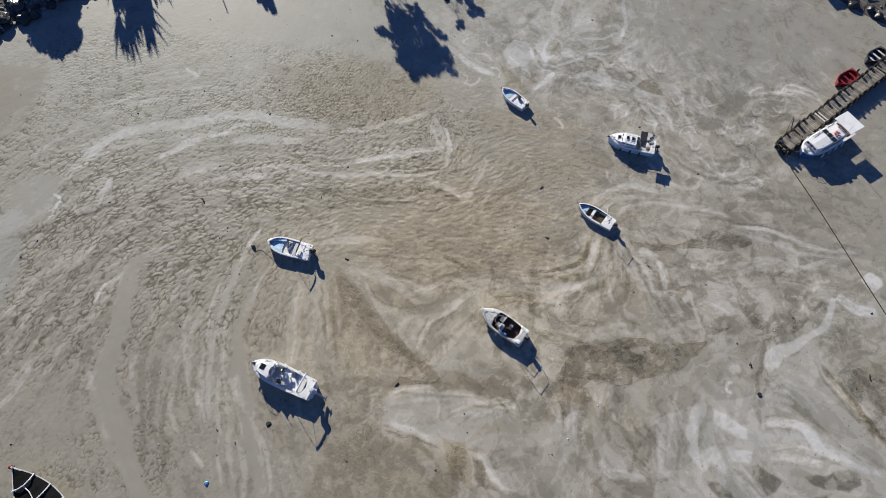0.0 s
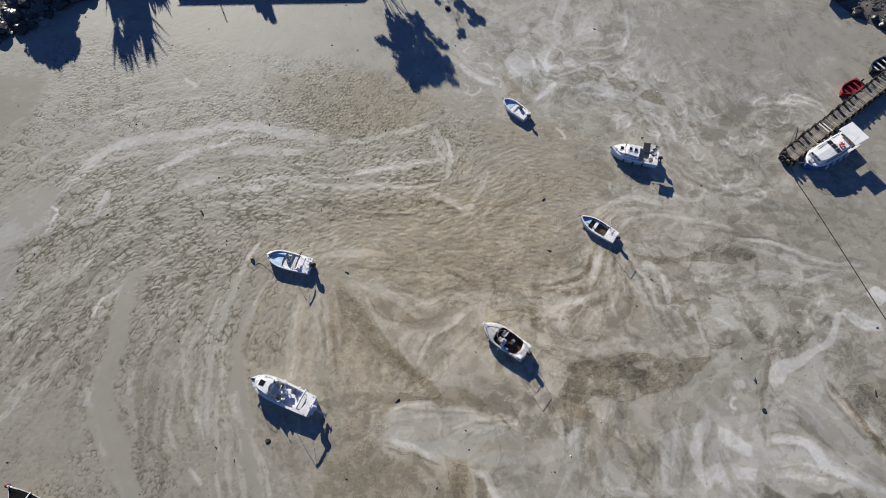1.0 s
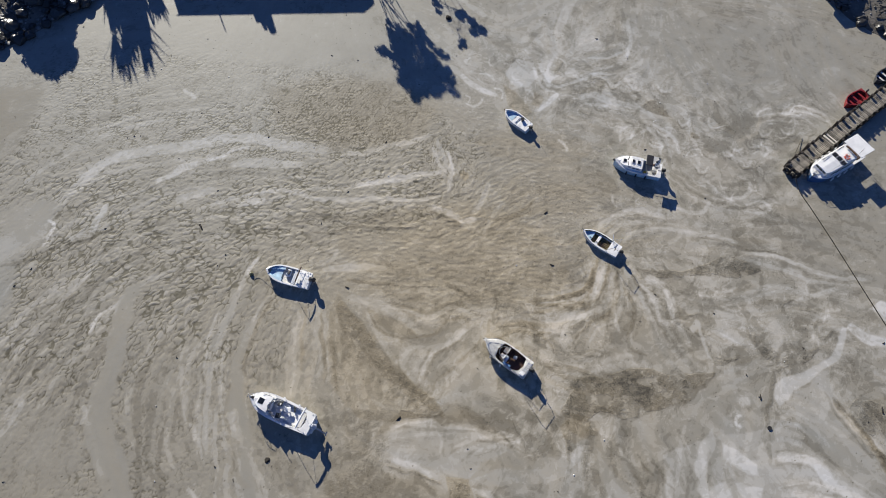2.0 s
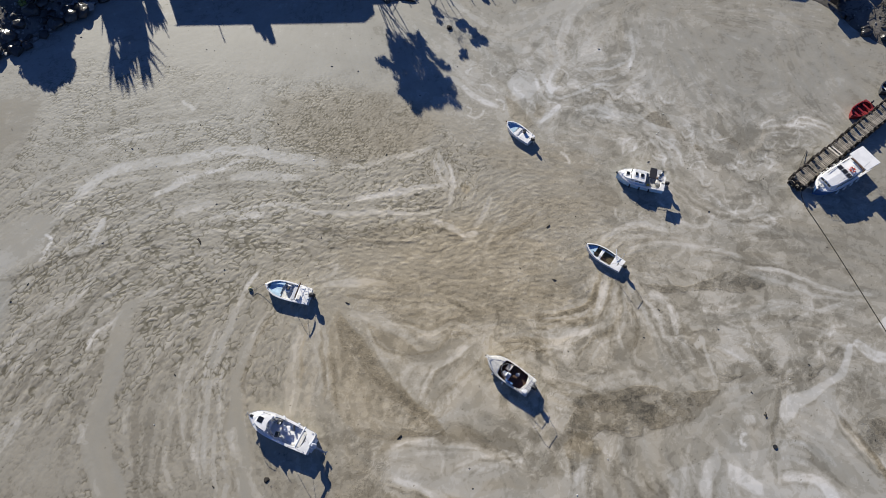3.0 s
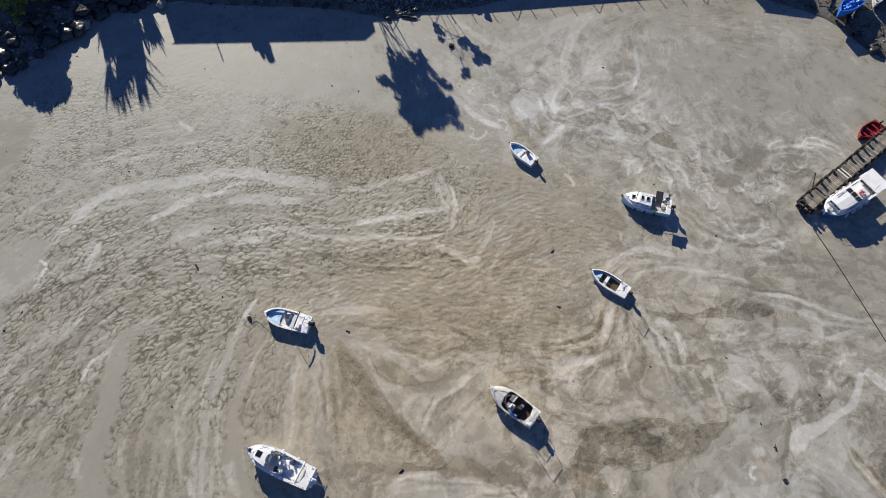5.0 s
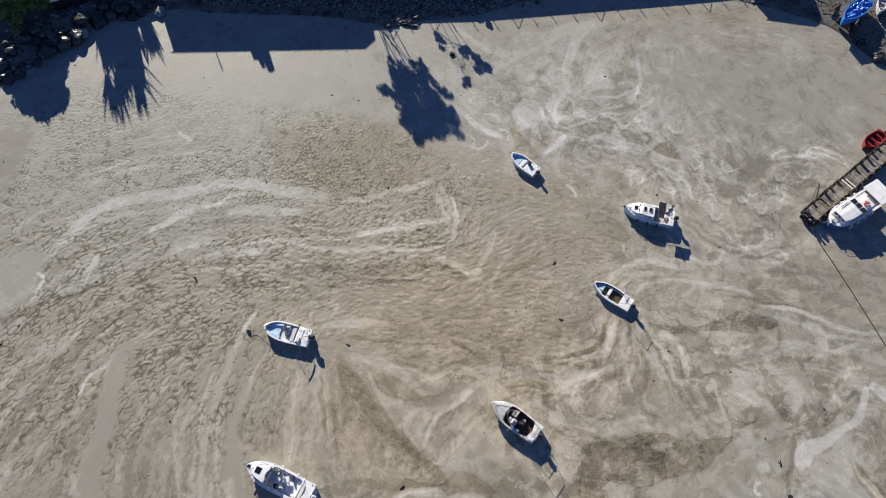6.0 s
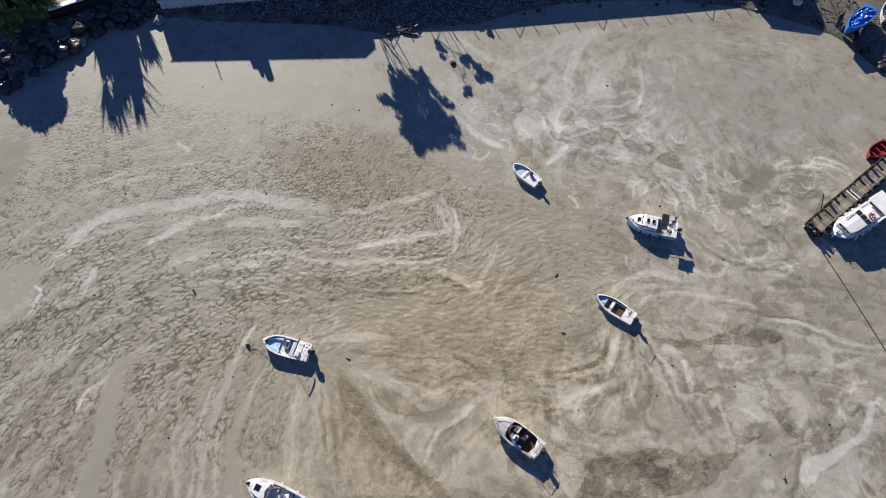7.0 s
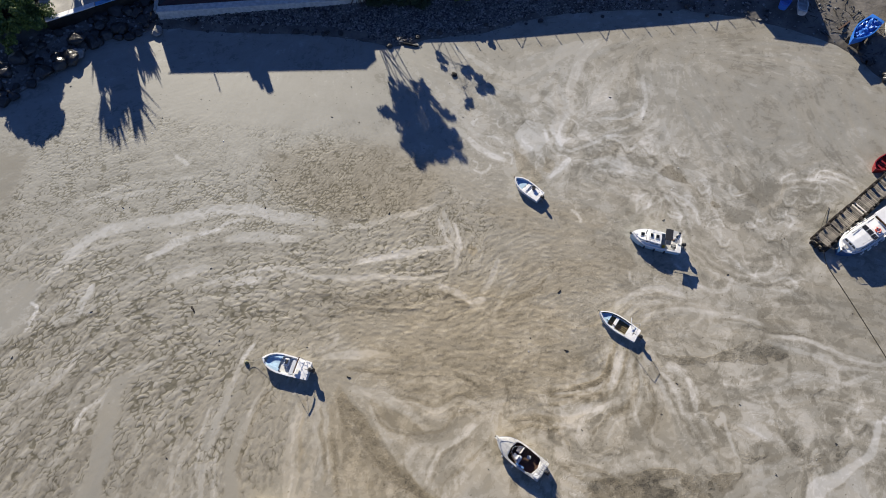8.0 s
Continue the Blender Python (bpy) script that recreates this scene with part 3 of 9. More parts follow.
streak(0.2, -0.3, 0, 0, (30.8, 11.8), (33.9, 11.7), (36.4, 11.2))
streak(0.25, 0.3, 0, 0.8, (31.5, 17.7), (33, 17.6), (34.1, 17.3))
streak(0.25, 0.3, 0, 0.8, (31.2, 16.2), (32.9, 16), (33.9, 15.5))
streak(0.3, -0.28, 0, 0, (32.2, 22.9), (31.7, 20.4), (30.7, 17), (30.4, 14.4))
streak(0.3, -0.4, 0, 0, (37.6, 20.1), (39, 17.9), (40.5, 15.2), (42.2, 12.4))
streak(0.25, 0.3, 0, 0.5, (38.3, 19.5), (39.4, 17.3), (41.5, 14.7))
streak(0.25, -0.3, 0.3, 0, (39.7, 17.1), (40.5, 15), (40.9, 13.7))
streak(0.5, 0.35, 0, 0.7, (15, 10.4), (16.2, 9.1), (19, 8.7))
streak(0.35, 0.25, 0, 0.7, (21.2, 13.4), (20.4, 9.8))
streak(0.25, -0.22, 0.1, 0, (16.9, 14.8), (17.8, 12.2), (19.2, 9.7))
streak(0.25, -0.2, 0.1, 0, (15.8, 14.2), (16.4, 11.7), (17.6, 10.7))
streak(0.2, -0.2, 0, 0, (22.8, 14.5), (22.9, 12.4), (21.9, 9.9))
streak(0.2, -0.25, 0, 0, (20, 8.8), (21.6, 8.9), (22.7, 8))
streak(0.25, 0.25, 0, 0.6, (23.1, 17.2), (22.2, 14.5), (21.7, 11.9))
streak(0.25, 0.25, 0, 0.7, (27.3, 9.6), (28.6, 8.2), (29, 7.5))
streak(0.2, -0.25, 0, 0, (27.8, 9.9), (28.7, 8.7), (29.3, 7.6))
streak(0.17, 0.75, 0, 0.9, (28.4, 18.4), (27.9, 18.1), (27.8, 17.4), (28.4, 17.1))
streak(0.4, 0.5, 0, 0.9, (28.2, 19.4), (29.3, 19.7))
streak(0.35, 0.42, 0, 0.6, (1, 59), (2.7, 56.9), (5.4, 55.2))
streak(0.35, 0.47, 0, 0.7, (10.1, 53.1), (12.1, 55.2), (13, 56.2))
streak(0.2, 0.36, 0, 0.5, (10.2, 60.3), (10.5, 58.1), (11.3, 56.9), (12.5, 56.5))
streak(0.2, 0.32, 0, 0.5, (10.7, 60.8), (11.1, 58.9), (11.8, 57.3))
streak(0.22, 0.35, 0, 0.5, (12.3, 61.3), (11.6, 59.5), (12.2, 57.5), (13.8, 57.3), (17, 59.1), (20.5, 59.9))
streak(0.2, -0.3, 0, 0, (13.3, 60.9), (12.6, 59.5), (13.2, 58.7))
streak(0.22, 0.36, 0, 0.6, (16.9, 62), (19.3, 62.4), (21.1, 63.3))
streak(0.5, 0.3, 0, 0.6, (15.2, 55.4), (17.3, 56.3), (19.7, 55.1), (22.3, 54.7), (24, 52.8))
streak(0.25, 0.29, 0, 0.6, (15.7, 54.9), (18.4, 54.7), (20.9, 54))
streak(0.25, 0.42, 0, 0.5, (23.5, 52.3), (25.5, 50.7), (26.2, 48.1))
streak(0.2, 0.35, 0, 0.4, (22.7, 52.1), (24.1, 49.8), (24.1, 47.5))
streak(0.3, 0.29, 0, 0.4, (21.6, 62.2), (22.4, 65.9), (22.1, 69.7))
streak(0.6, 0.18, 0, 0.6, (12.5, 65.4), (13.1, 62.7), (10.9, 60.8))
streak(0.3, -0.32, 0, 0, (16.2, 58), (18.3, 58.5), (17.9, 57.2))
streak(0.2, -0.3, 0, 0, (21.9, 57.4), (22.6, 56.4), (22.3, 55.5))
streak(0.2, 0.3, 0, 0.3, (19.8, 48.9), (22.6, 51.3), (24.5, 50.6), (25.5, 46.1))
streak(0.18, 0.55, 0, 0.5, (12.3, 49.4), (13, 48.5), (13.3, 47.6))
streak(0.25, 0.25, 0, 0.3, (27.7, 52.8), (28.2, 49.2), (28.4, 46.2))
streak(0.25, 0.25, 0, 0.3, (32.1, 49.4), (33.1, 47))
streak(0.3, 0.18, 0.4, 0.3, (36.9, 53.8), (35.3, 51.1), (33.4, 50.1))
streak(0.18, 0.45, 0, 0.3, (39.6, 54.5), (42.4, 55.1), (45, 53.5))
streak(0.2, 0.3, 0, 0.3, (42.5, 55.9), (44.3, 54.8), (45.2, 53))
streak(0.35, -0.45, 0.3, 0, (28.1, 51), (28.8, 50.5))
streak(0.25, -0.2, 0, 0, (43.3, 56.4), (45, 55.2))
streak(0.4, 0, 0, 0, (28.9, 63.5), (32, 55.3), (35, 48.7))
streak(0.4, 0, 0, 0, (43.5, 64.3), (43.9, 55.9), (42.1, 50.7))
streak(2.5, -0.07, 0.3, 0, (3.8, 48.9), (9.5, 48.4), (15.2, 47.9))
streak(0.8, 0.18, 0, 0.6, (13.3, 66.2), (15.1, 71.7), (17.4, 74.7))
streak(2.2, 0.1, 0, 0.8, (7.9, 69.5), (12.9, 71.6), (18.8, 73.8))
streak(0.4, 0.25, 0, 0.4, (-1.2, 72.8), (2.3, 70.1), (4.4, 68.4))
patch(-0.13, 0.35, 0, (-10.9, 29.2), (-9.4, 27.3), (-7.6, 24.9), (-5.3, 22), (-4.4, 20.6), (-2.2, 19.1), (-0.6, 17.2), (-4.2, 16.1), (-7.4, 16.4), (-10.2, 18.9), (-11.4, 23.2), (-11.4, 26.6))
streak(0.75, -0.16, 0.4, 0, (-10.3, 28.1), (-8.9, 26), (-7.4, 24), (-6, 22.2), (-4.7, 20.8), (-3.3, 19.8), (-1.9, 18.8), (-0.6, 17.6))
patch(0.12, 0, 0.6, (-10.1, 28.9), (-7.3, 27.9), (-4.4, 26.9), (-2.4, 25.3), (0.1, 26.4), (2.7, 26.5), (4.3, 26.9), (3.9, 24.9), (3.3, 23.3), (0.8, 20.8), (-0.6, 19), (-1.7, 19.2), (-3.5, 20.1), (-4.6, 21.2), (-5.2, 22.8), (-6.6, 24.5), (-7.5, 26.8))
streak(0.5, 0.24, 0, 0.7, (-10.1, 28.9), (-8.4, 28.4), (-6.6, 27.8), (-4.9, 26.9), (-3.5, 26), (-2.2, 25.2))
streak(0.22, 0.2, 0, 0.6, (-5.6, 27.4), (-3.8, 27.4), (-1.7, 26.9), (-0.3, 27.5), (0.9, 28.2), (2.4, 27.5), (3.5, 26.9))
streak(0.2, -0.16, 0.3, 0, (-5, 27.7), (-3.1, 27.5), (-1.2, 27.5), (0.6, 28.6), (2.3, 28))
patch(-0.2, 0.35, 0, (-7.2, 27.2), (-6, 26.6), (-4, 26.1), (-2.4, 25), (-3.7, 24.6), (-5.3, 24.9), (-6.6, 25.8))
streak(0.16, -0.3, 0.3, 0, (-7.4, 27.4), (-7.1, 26.4), (-6.7, 25.4), (-5.7, 24.7), (-4, 24.4), (-2.4, 24.8))
streak(0.3, 0.22, 0, 0.6, (-7.7, 27.2), (-7.3, 26), (-6.7, 24.8), (-5.7, 23.6), (-4.9, 22.2), (-4.5, 21.1))
streak(0.2, -0.14, 0.3, 0, (-2.2, 24.9), (-0.9, 25.3), (0.3, 26.4), (1.7, 26.8), (2.6, 26.2))
patch(0.16, 0, 0.8, (-4.5, 23), (-2.7, 24), (-1.3, 24.1), (0.7, 24.6), (2.3, 26), (2.5, 25.4), (0.8, 23.9), (-0.8, 23.3), (-1.4, 21.8), (-2.1, 20.5), (-2.7, 19.9), (-3.7, 21), (-4.4, 21.8))
streak(0.28, 0.28, 0, 0.8, (2.4, 25.9), (1.7, 24.8), (0.6, 24.1), (-0.6, 23.6), (-1.2, 22.4), (-1.9, 21), (-2.5, 20))
streak(0.2, 0.22, 0, 0.8, (-1.5, 24.1), (-2.7, 23.7), (-3.7, 23), (-4.2, 22), (-3.7, 21), (-2.8, 20.1))
streak(0.13, -0.24, 0.1, 0, (-1.1, 23.8), (-1.5, 22.9), (-2, 21.7), (-2.3, 20.7))
streak(0.12, -0.2, 0.1, 0, (-2.5, 23.5), (-3.2, 22.7), (-3.4, 21.7), (-3.1, 21))
streak(0.13, -0.2, 0.2, 0, (2.6, 25.3), (1, 23.8), (-0.4, 23.2), (-0.9, 21.9), (-1.6, 20.6))
streak(0.7, 0.17, 0, 0.8, (4.4, 27), (4, 25.1), (3.3, 23.7), (2, 22.2), (0.6, 20.7), (-0.5, 19.3), (-1.4, 17.5))
streak(0.14, -0.2, 0.3, 0, (3.8, 24.9), (2.8, 23.3), (1.4, 22), (0, 20.8), (-1, 19.4))
streak(0.14, -0.2, 0.3, 0, (4.7, 26.7), (4.4, 25.2), (4.1, 24))
patch(0.09, 0, 0.9, (3.5, 23.6), (4.6, 21.3), (5.5, 18.6), (3.8, 16.9), (0.9, 16.7), (-0.8, 17.2), (0.6, 20.3))
streak(0.55, 0.36, 0, 0.9, (9.7, 27.1), (11.8, 27.1), (14.4, 27.7))
streak(0.2, -0.2, 0.3, 0, (9, 28.6), (11, 28.4), (13, 28.9), (14.7, 28.9))
streak(0.16, 0.2, 0, 0.5, (9.3, 27.9), (11.3, 27.9), (13.6, 28.5))
streak(0.2, -0.22, 0.3, 0, (5.1, 25), (7.2, 25.5), (8.9, 25.1), (10.9, 25.7))
streak(0.2, -0.18, 0.3, 0, (6.5, 26.1), (8.4, 26.4), (10.4, 26.1))
streak(0.25, -0.16, 0.4, 0, (-6.4, 30.4), (-3.5, 29.8), (-0.6, 30.3), (1.7, 30))
streak(0.3, 0.16, 0, 0.4, (-4.9, 29.1), (-3.2, 29.6), (-1.2, 29.6))
streak(0.28, 0.2, 0, 0.4, (-12.9, 27.7), (-12.4, 24.3), (-11.6, 19.9))
streak(0.28, 0.2, 0, 0.4, (-12.1, 27.2), (-11.5, 24.3), (-10.9, 21))
streak(0.28, 0.2, 0, 0.4, (-11.1, 27.5), (-10.3, 24.3), (-9.8, 21.6))
streak(0.18, -0.2, 0.3, 0, (-12.4, 26.6), (-11.7, 23.2), (-11.1, 19.9))
streak(0.18, -0.2, 0.3, 0, (-10.5, 27.8), (-10.2, 26.1), (-9.6, 24.4))
streak(0.18, -0.2, 0.3, 0, (-11, 24.3), (-10.4, 21.6), (-9.8, 18.9))
patch(-0.13, 0.2, 0.5, (-6.4, 14.3), (-4.9, 16), (-3.7, 17.2), (-0.8, 16.9), (0.9, 17.9), (3, 17.5), (4.8, 16.4), (6.8, 14.8), (8.5, 13.6), (5.7, 14.8), (3, 15.9), (0.1, 15.9), (-1.3, 16.5), (-3.9, 15.7))
streak(0.6, -0.24, 0.4, 0, (-4.3, 20.7), (-3, 19.6), (-1.5, 18.5), (0.1, 17))
streak(0.13, -0.3, 0, 0, (-3.7, 17.3), (-2.4, 17.1), (-0.7, 16.9), (0.9, 17.9), (3.1, 17.5), (4.8, 16.4), (7, 14.7))
patch(0.16, 0, 0.9, (-4.5, 15.2), (-2.9, 16), (-1.2, 16.6), (0, 15.9), (1.5, 16.2), (3.7, 15.8), (5.3, 15.1), (7.9, 13.6), (11.6, 13.7), (12, 12.4), (9.9, 11.4), (5.7, 11.1), (3.2, 11.4), (1.5, 12.2), (-0.4, 11.5), (-1.8, 12.1), (-3.8, 13.2), (-4.4, 14.4))
streak(0.3, 0.26, 0, 0.9, (-4.5, 15.3), (-2.8, 16.2), (-1, 16.6))
streak(0.3, 0.26, 0, 0.9, (0.1, 16), (2.1, 16.1), (4.2, 15.7), (6.4, 14.8), (8, 13.8))
streak(0.22, 0.2, 0, 0.9, (1.5, 13.9), (3.1, 14.4), (4.8, 14.7), (6.6, 14.4))
streak(0.4, 0.26, 0, 0.9, (-4, 13.3), (-2.7, 12.7), (-1.3, 12), (0.1, 11.4))
streak(0.16, 0.2, 0, 0.9, (-3.9, 14.7), (-1.8, 15), (-0.2, 14.9), (0.2, 13.6))
streak(0.14, -0.16, 0, 0.3, (0.5, 15.7), (0.3, 14.7), (0.6, 13.5))
streak(0.14, -0.14, 0, 0.3, (-2.3, 12.9), (-1.2, 13.2), (0, 13.2))
streak(0.14, -0.16, 0, 0.3, (0.9, 14.4), (3.1, 15), (5.2, 14.9), (6.8, 14.1))
streak(0.16, -0.2, 0.1, 0, (-4.3, 13.1), (-2.6, 12.2), (-0.9, 11.3), (0.3, 11))
patch(-0.08, 0.2, 0.2, (-7.1, 15.4), (-4.2, 12.4), (1.1, 10.6), (1.7, 6.6), (-10.3, 6.1), (-10.5, 12.1))
patch(-0.2, 0.5, 0, (1.6, 11.3), (3, 11), (3.3, 9.2), (3.5, 7.4), (2.5, 7.7), (1.9, 9.3))
patch(-0.28, 0.1, 0, (3.3, 10.4), (4.2, 10.1), (4.8, 8.9), (5.6, 7.7), (4.9, 7.4), (3.8, 8.2), (3.3, 9.4))
patch(0.34, 0, 0.9, (3.1, 10.8), (4.8, 10.8), (5.4, 9.6), (6.1, 7.9), (7.1, 7.4), (6.1, 7.3), (5.1, 8.5), (4.3, 10.1))
patch(0.3, 0, 0.9, (-1.3, 9.7), (-0.5, 9.9), (0.2, 8.9), (-0.3, 8.2), (-1.3, 8), (-1, 8.8))
patch(0.05, 0, 0.8, (5.7, 11), (12.6, 12.5), (14.3, 11.1), (13.8, 7.1), (7.5, 6.8))
streak(0.25, 0.26, 0, 0.7, (12, 11), (11.5, 9.5), (10.7, 7.9))
streak(0.4, 0.22, 0, 0.6, (12.9, 17.4), (13.2, 15.5), (12.9, 13.9), (12, 13))
streak(0.2, -0.2, 0.1, 0, (10.9, 16.7), (11.6, 15.1), (12.4, 14.1))
streak(0.2, -0.18, 0.1, 0, (13.9, 16.8), (14, 14.7), (13.5, 12.1), (12.9, 9.5))
patch(0.02, 0.2, 0.7, (26.7, 22.3), (32.4, 22.6), (30.9, 17), (26.8, 17.4), (22.7, 15.5), (20.6, 14.3), (20.1, 11.3), (17.7, 10.9), (15.7, 13.2), (18.8, 17))
streak(0.1, 0.22, 0, 0, (16.4, 14.8), (16.9, 14.1), (17.5, 13.6))
streak(0.1, -0.3, 0, 0, (18.3, 13.7), (18.7, 12.9), (19.3, 12.4))
streak(0.1, -0.3, 0, 0, (20.1, 12.5), (20.6, 11.8), (21.1, 11.4))
streak(0.1, 0.22, 0, 0, (17.2, 11.2), (17.7, 10.6), (18.3, 10.1))
streak(0.1, -0.3, 0, 0, (19.4, 13.7), (19.9, 13), (20.4, 12.5))
streak(0.1, -0.3, 0, 0, (16.5, 12.4), (16.9, 11.7), (17.5, 11.3))
streak(0.1, 0.22, 0, 0, (18.3, 11.3), (18.8, 10.7), (19.3, 10.2))
streak(0.1, -0.3, 0, 0, (20.5, 13.8), (21, 13.1), (21.5, 12.6))
streak(0.1, -0.3, 0, 0, (17.6, 12.5), (18.1, 11.8), (18.6, 11.4))
patch(0.05, 0, 1, (33.8, 20.4), (37.4, 22.8), (38, 20), (39.3, 16.1), (41.7, 11.9), (41.1, 9.6), (37.3, 12.4), (35.1, 17.1))
streak(0.5, 0.26, 0, 0.9, (30.7, 14.2), (33.3, 14.4), (34.8, 13.5), (36, 12), (37.8, 11), (41.1, 9.7))
streak(0.14, -0.2, 0, 0.4, (30.9, 13.7), (33.2, 13.9), (34.4, 13), (35.5, 11.5), (37.5, 10.5))
streak(0.14, -0.16, 0, 0.4, (31.6, 18.6), (33.6, 18.1), (34.9, 16.5), (36.1, 14.1), (38.2, 12))
streak(0.2, 0.16, 0, 0.8, (32.2, 18.8), (33.8, 18.7), (35.1, 17.5), (36.4, 15.3))
streak(0.2, 0.14, 0, 0.8, (31.2, 17), (32.8, 16.9), (33.9, 16.1))
streak(0.3, 0.22, 0.5, 0.4, (37.4, 20.1), (38.7, 17.9), (40.5, 15), (41.8, 12.7))
streak(0.2, -0.34, 0.3, 0, (38, 20), (39.3, 17.7), (40.9, 14.7), (42, 13.3))
streak(0.14, -0.25, 0, 0, (36.9, 20.6), (38.1, 17.8), (39.9, 14.7))
patch(-0.16, 0.3, 0.1, (40.1, 20), (44, 20.8), (42.7, 15.7), (41.1, 17.2))
patch(-0.34, 0.1, 0, (19.6, 33.5), (21.4, 33.2), (24.4, 33), (26.1, 33.4), (28.1, 34.5), (29.9, 35.3), (31.6, 34.7), (33.9, 33.7), (32.1, 33.2), (30.2, 32.5), (28.5, 32.9), (25, 32.4), (21.3, 32.1), (20.2, 32.7))
patch(0.05, 0.1, 0.7, (16.8, 26.3), (19.2, 28.8), (21.1, 27.9), (22.9, 24.1), (24.1, 22.9), (21.3, 22.6), (17.6, 22.7))
streak(0.22, 0.22, 0, 0.5, (18.2, 33.5), (19.5, 31.4), (20.8, 28.5), (22, 25.7), (23.2, 23.9), (24.6, 22.8))
streak(0.13, -0.2, 0.1, 0, (18.7, 33.6), (20.1, 31.2), (21.3, 28.3), (22.6, 25.6), (23.8, 23.8))
streak(0.2, 0.28, 0, 0.5, (20.8, 32.8), (22.3, 31.4), (23.3, 29.7), (23.5, 28))
streak(0.16, 0.2, 0, 0.5, (19.7, 32.4), (21.1, 30.3), (22.2, 27.6), (23.1, 25.2))
streak(0.13, -0.2, 0, 0, (21.2, 31.9), (22.3, 30.4), (22.8, 28.6))
patch(-0.34, 0, 0, (23.4, 27.8), (24.1, 27.9), (24.3, 27.2), (23.6, 26.9), (23.3, 27.3))
patch(-0.34, 0, 0, (26, 25.2), (26.8, 24.5), (28, 23.6), (29.2, 23.9), (28, 23), (26.6, 23.1), (26, 24.1))
patch(0.4, 0, 0.9, (24.7, 26.6), (25.5, 27.5), (25.8, 27.3), (25.9, 25.8), (26.1, 24.5), (26.4, 23.4), (26, 23.8), (25.6, 25.1), (25.5, 26.5), (24.9, 26.1))
patch(-0.26, 0.05, 0, (30.5, 27.3), (31.3, 26.6), (32.2, 25.2), (33.6, 24.4), (34.7, 24.4), (37.3, 25.5), (36.5, 24.2), (34.5, 23.4), (32.7, 22.7), (32.2, 23.1), (31.4, 24.2), (30.6, 25.7))
streak(0.13, 0.14, 0, 0.2, (23.8, 31.4), (26.9, 30.6), (30.9, 30.9), (35.1, 31.4), (39, 30.7), (42.2, 29.9))
streak(0.13, -0.14, 0, 0.2, (23.8, 30.8), (26.8, 30), (30.8, 30.3), (35, 30.8), (38.8, 30.2), (42, 29.3))
streak(0.13, 0.12, 0, 0.2, (23.7, 30.3), (26.7, 29.5), (30.8, 29.8), (34.8, 30.3), (38.7, 29.7), (41.9, 28.9))
streak(0.13, -0.12, 0, 0.2, (23.6, 29.8), (26.6, 29), (30.7, 29.3), (34.7, 29.7), (38.6, 29.1), (41.8, 28.3))
streak(0.13, 0.12, 0, 0.2, (23.5, 29.2), (26.6, 28.4), (30.6, 28.7), (34.6, 29), (38.4, 28.5), (41.6, 27.7))
streak(0.13, -0.12, 0, 0.2, (23.5, 28.5), (26.4, 27.7), (30.4, 28), (34.4, 28.2), (38.3, 27.8), (41.5, 27))
streak(0.12, 0.25, 0, 0.2, (38.4, 27.2), (37.9, 26.8), (37.6, 27.2), (37.9, 27.7), (38.4, 27.8))
streak(0.12, -0.22, 0, 0.2, (38.8, 27), (37.8, 26.4), (37.2, 27), (37.7, 28.1), (38.7, 28.2))
streak(0.12, 0.22, 0, 0.2, (39.1, 26.8), (37.7, 25.9), (36.8, 26.8), (37.5, 28.4), (38.9, 28.6))
streak(0.14, 0.22, 0, 0.2, (24.4, 45.6), (26.5, 42.6), (29.4, 41), (32.7, 40.9), (35.9, 41.9))
streak(0.14, -0.18, 0, 0.2, (24.8, 45.8), (26.9, 43), (29.6, 41.6), (32.7, 41.5), (35.7, 42.4))
streak(0.14, 0.2, 0, 0.2, (25.2, 46), (27.2, 43.3), (29.8, 42.1), (32.7, 42.1), (35.5, 43))
streak(0.14, -0.16, 0, 0.2, (25.6, 46.1), (27.6, 43.7), (30, 42.8), (32.7, 42.8), (35.3, 43.6))
streak(0.14, 0.13, 0, 0.2, (26.1, 46.3), (28, 44.2), (30.3, 43.5), (32.7, 43.6), (35, 44.3))
streak(0.13, 0.3, 0, 0.2, (36.7, 53.8), (39.1, 54.7), (41.5, 54.5), (43, 53.3))
streak(0.13, -0.18, 0, 0.2, (36.4, 53.1), (38.9, 54.1), (41.3, 53.8), (42.9, 52.6))
streak(0.13, 0.22, 0, 0.2, (36.1, 52.5), (38.8, 53.5), (41.2, 53.3), (42.7, 52))
streak(0.13, 0.34, 0, 0.2, (31.6, 49.1), (32, 48.2), (32.8, 48.4), (33.2, 49.2))
streak(0.1, -0.3, 0, 0, (31.4, 48.8), (31.8, 47.8), (32.8, 48))
streak(0.13, 0.34, 0, 0.2, (33.3, 47.6), (33.6, 46.7), (34.4, 46.9), (34.8, 47.7))
streak(0.1, -0.3, 0, 0, (33.1, 47.3), (33.5, 46.4), (34.5, 46.6))
streak(0.13, 0.34, 0, 0.2, (34.7, 50.2), (35, 49.2), (35.9, 49.4), (36.3, 50.2))
streak(0.1, -0.3, 0, 0, (34.5, 49.8), (34.9, 48.9), (35.9, 49.1))
streak(0.13, 0.34, 0, 0.2, (26.6, 53.2), (27, 52.3), (27.9, 52.5), (28.2, 53.3))
streak(0.1, -0.3, 0, 0, (26.5, 52.9), (26.9, 51.9), (27.9, 52.1))
streak(0.13, 0.34, 0, 0.2, (24, 51.7), (24.4, 50.8), (25.2, 51), (25.6, 51.8))
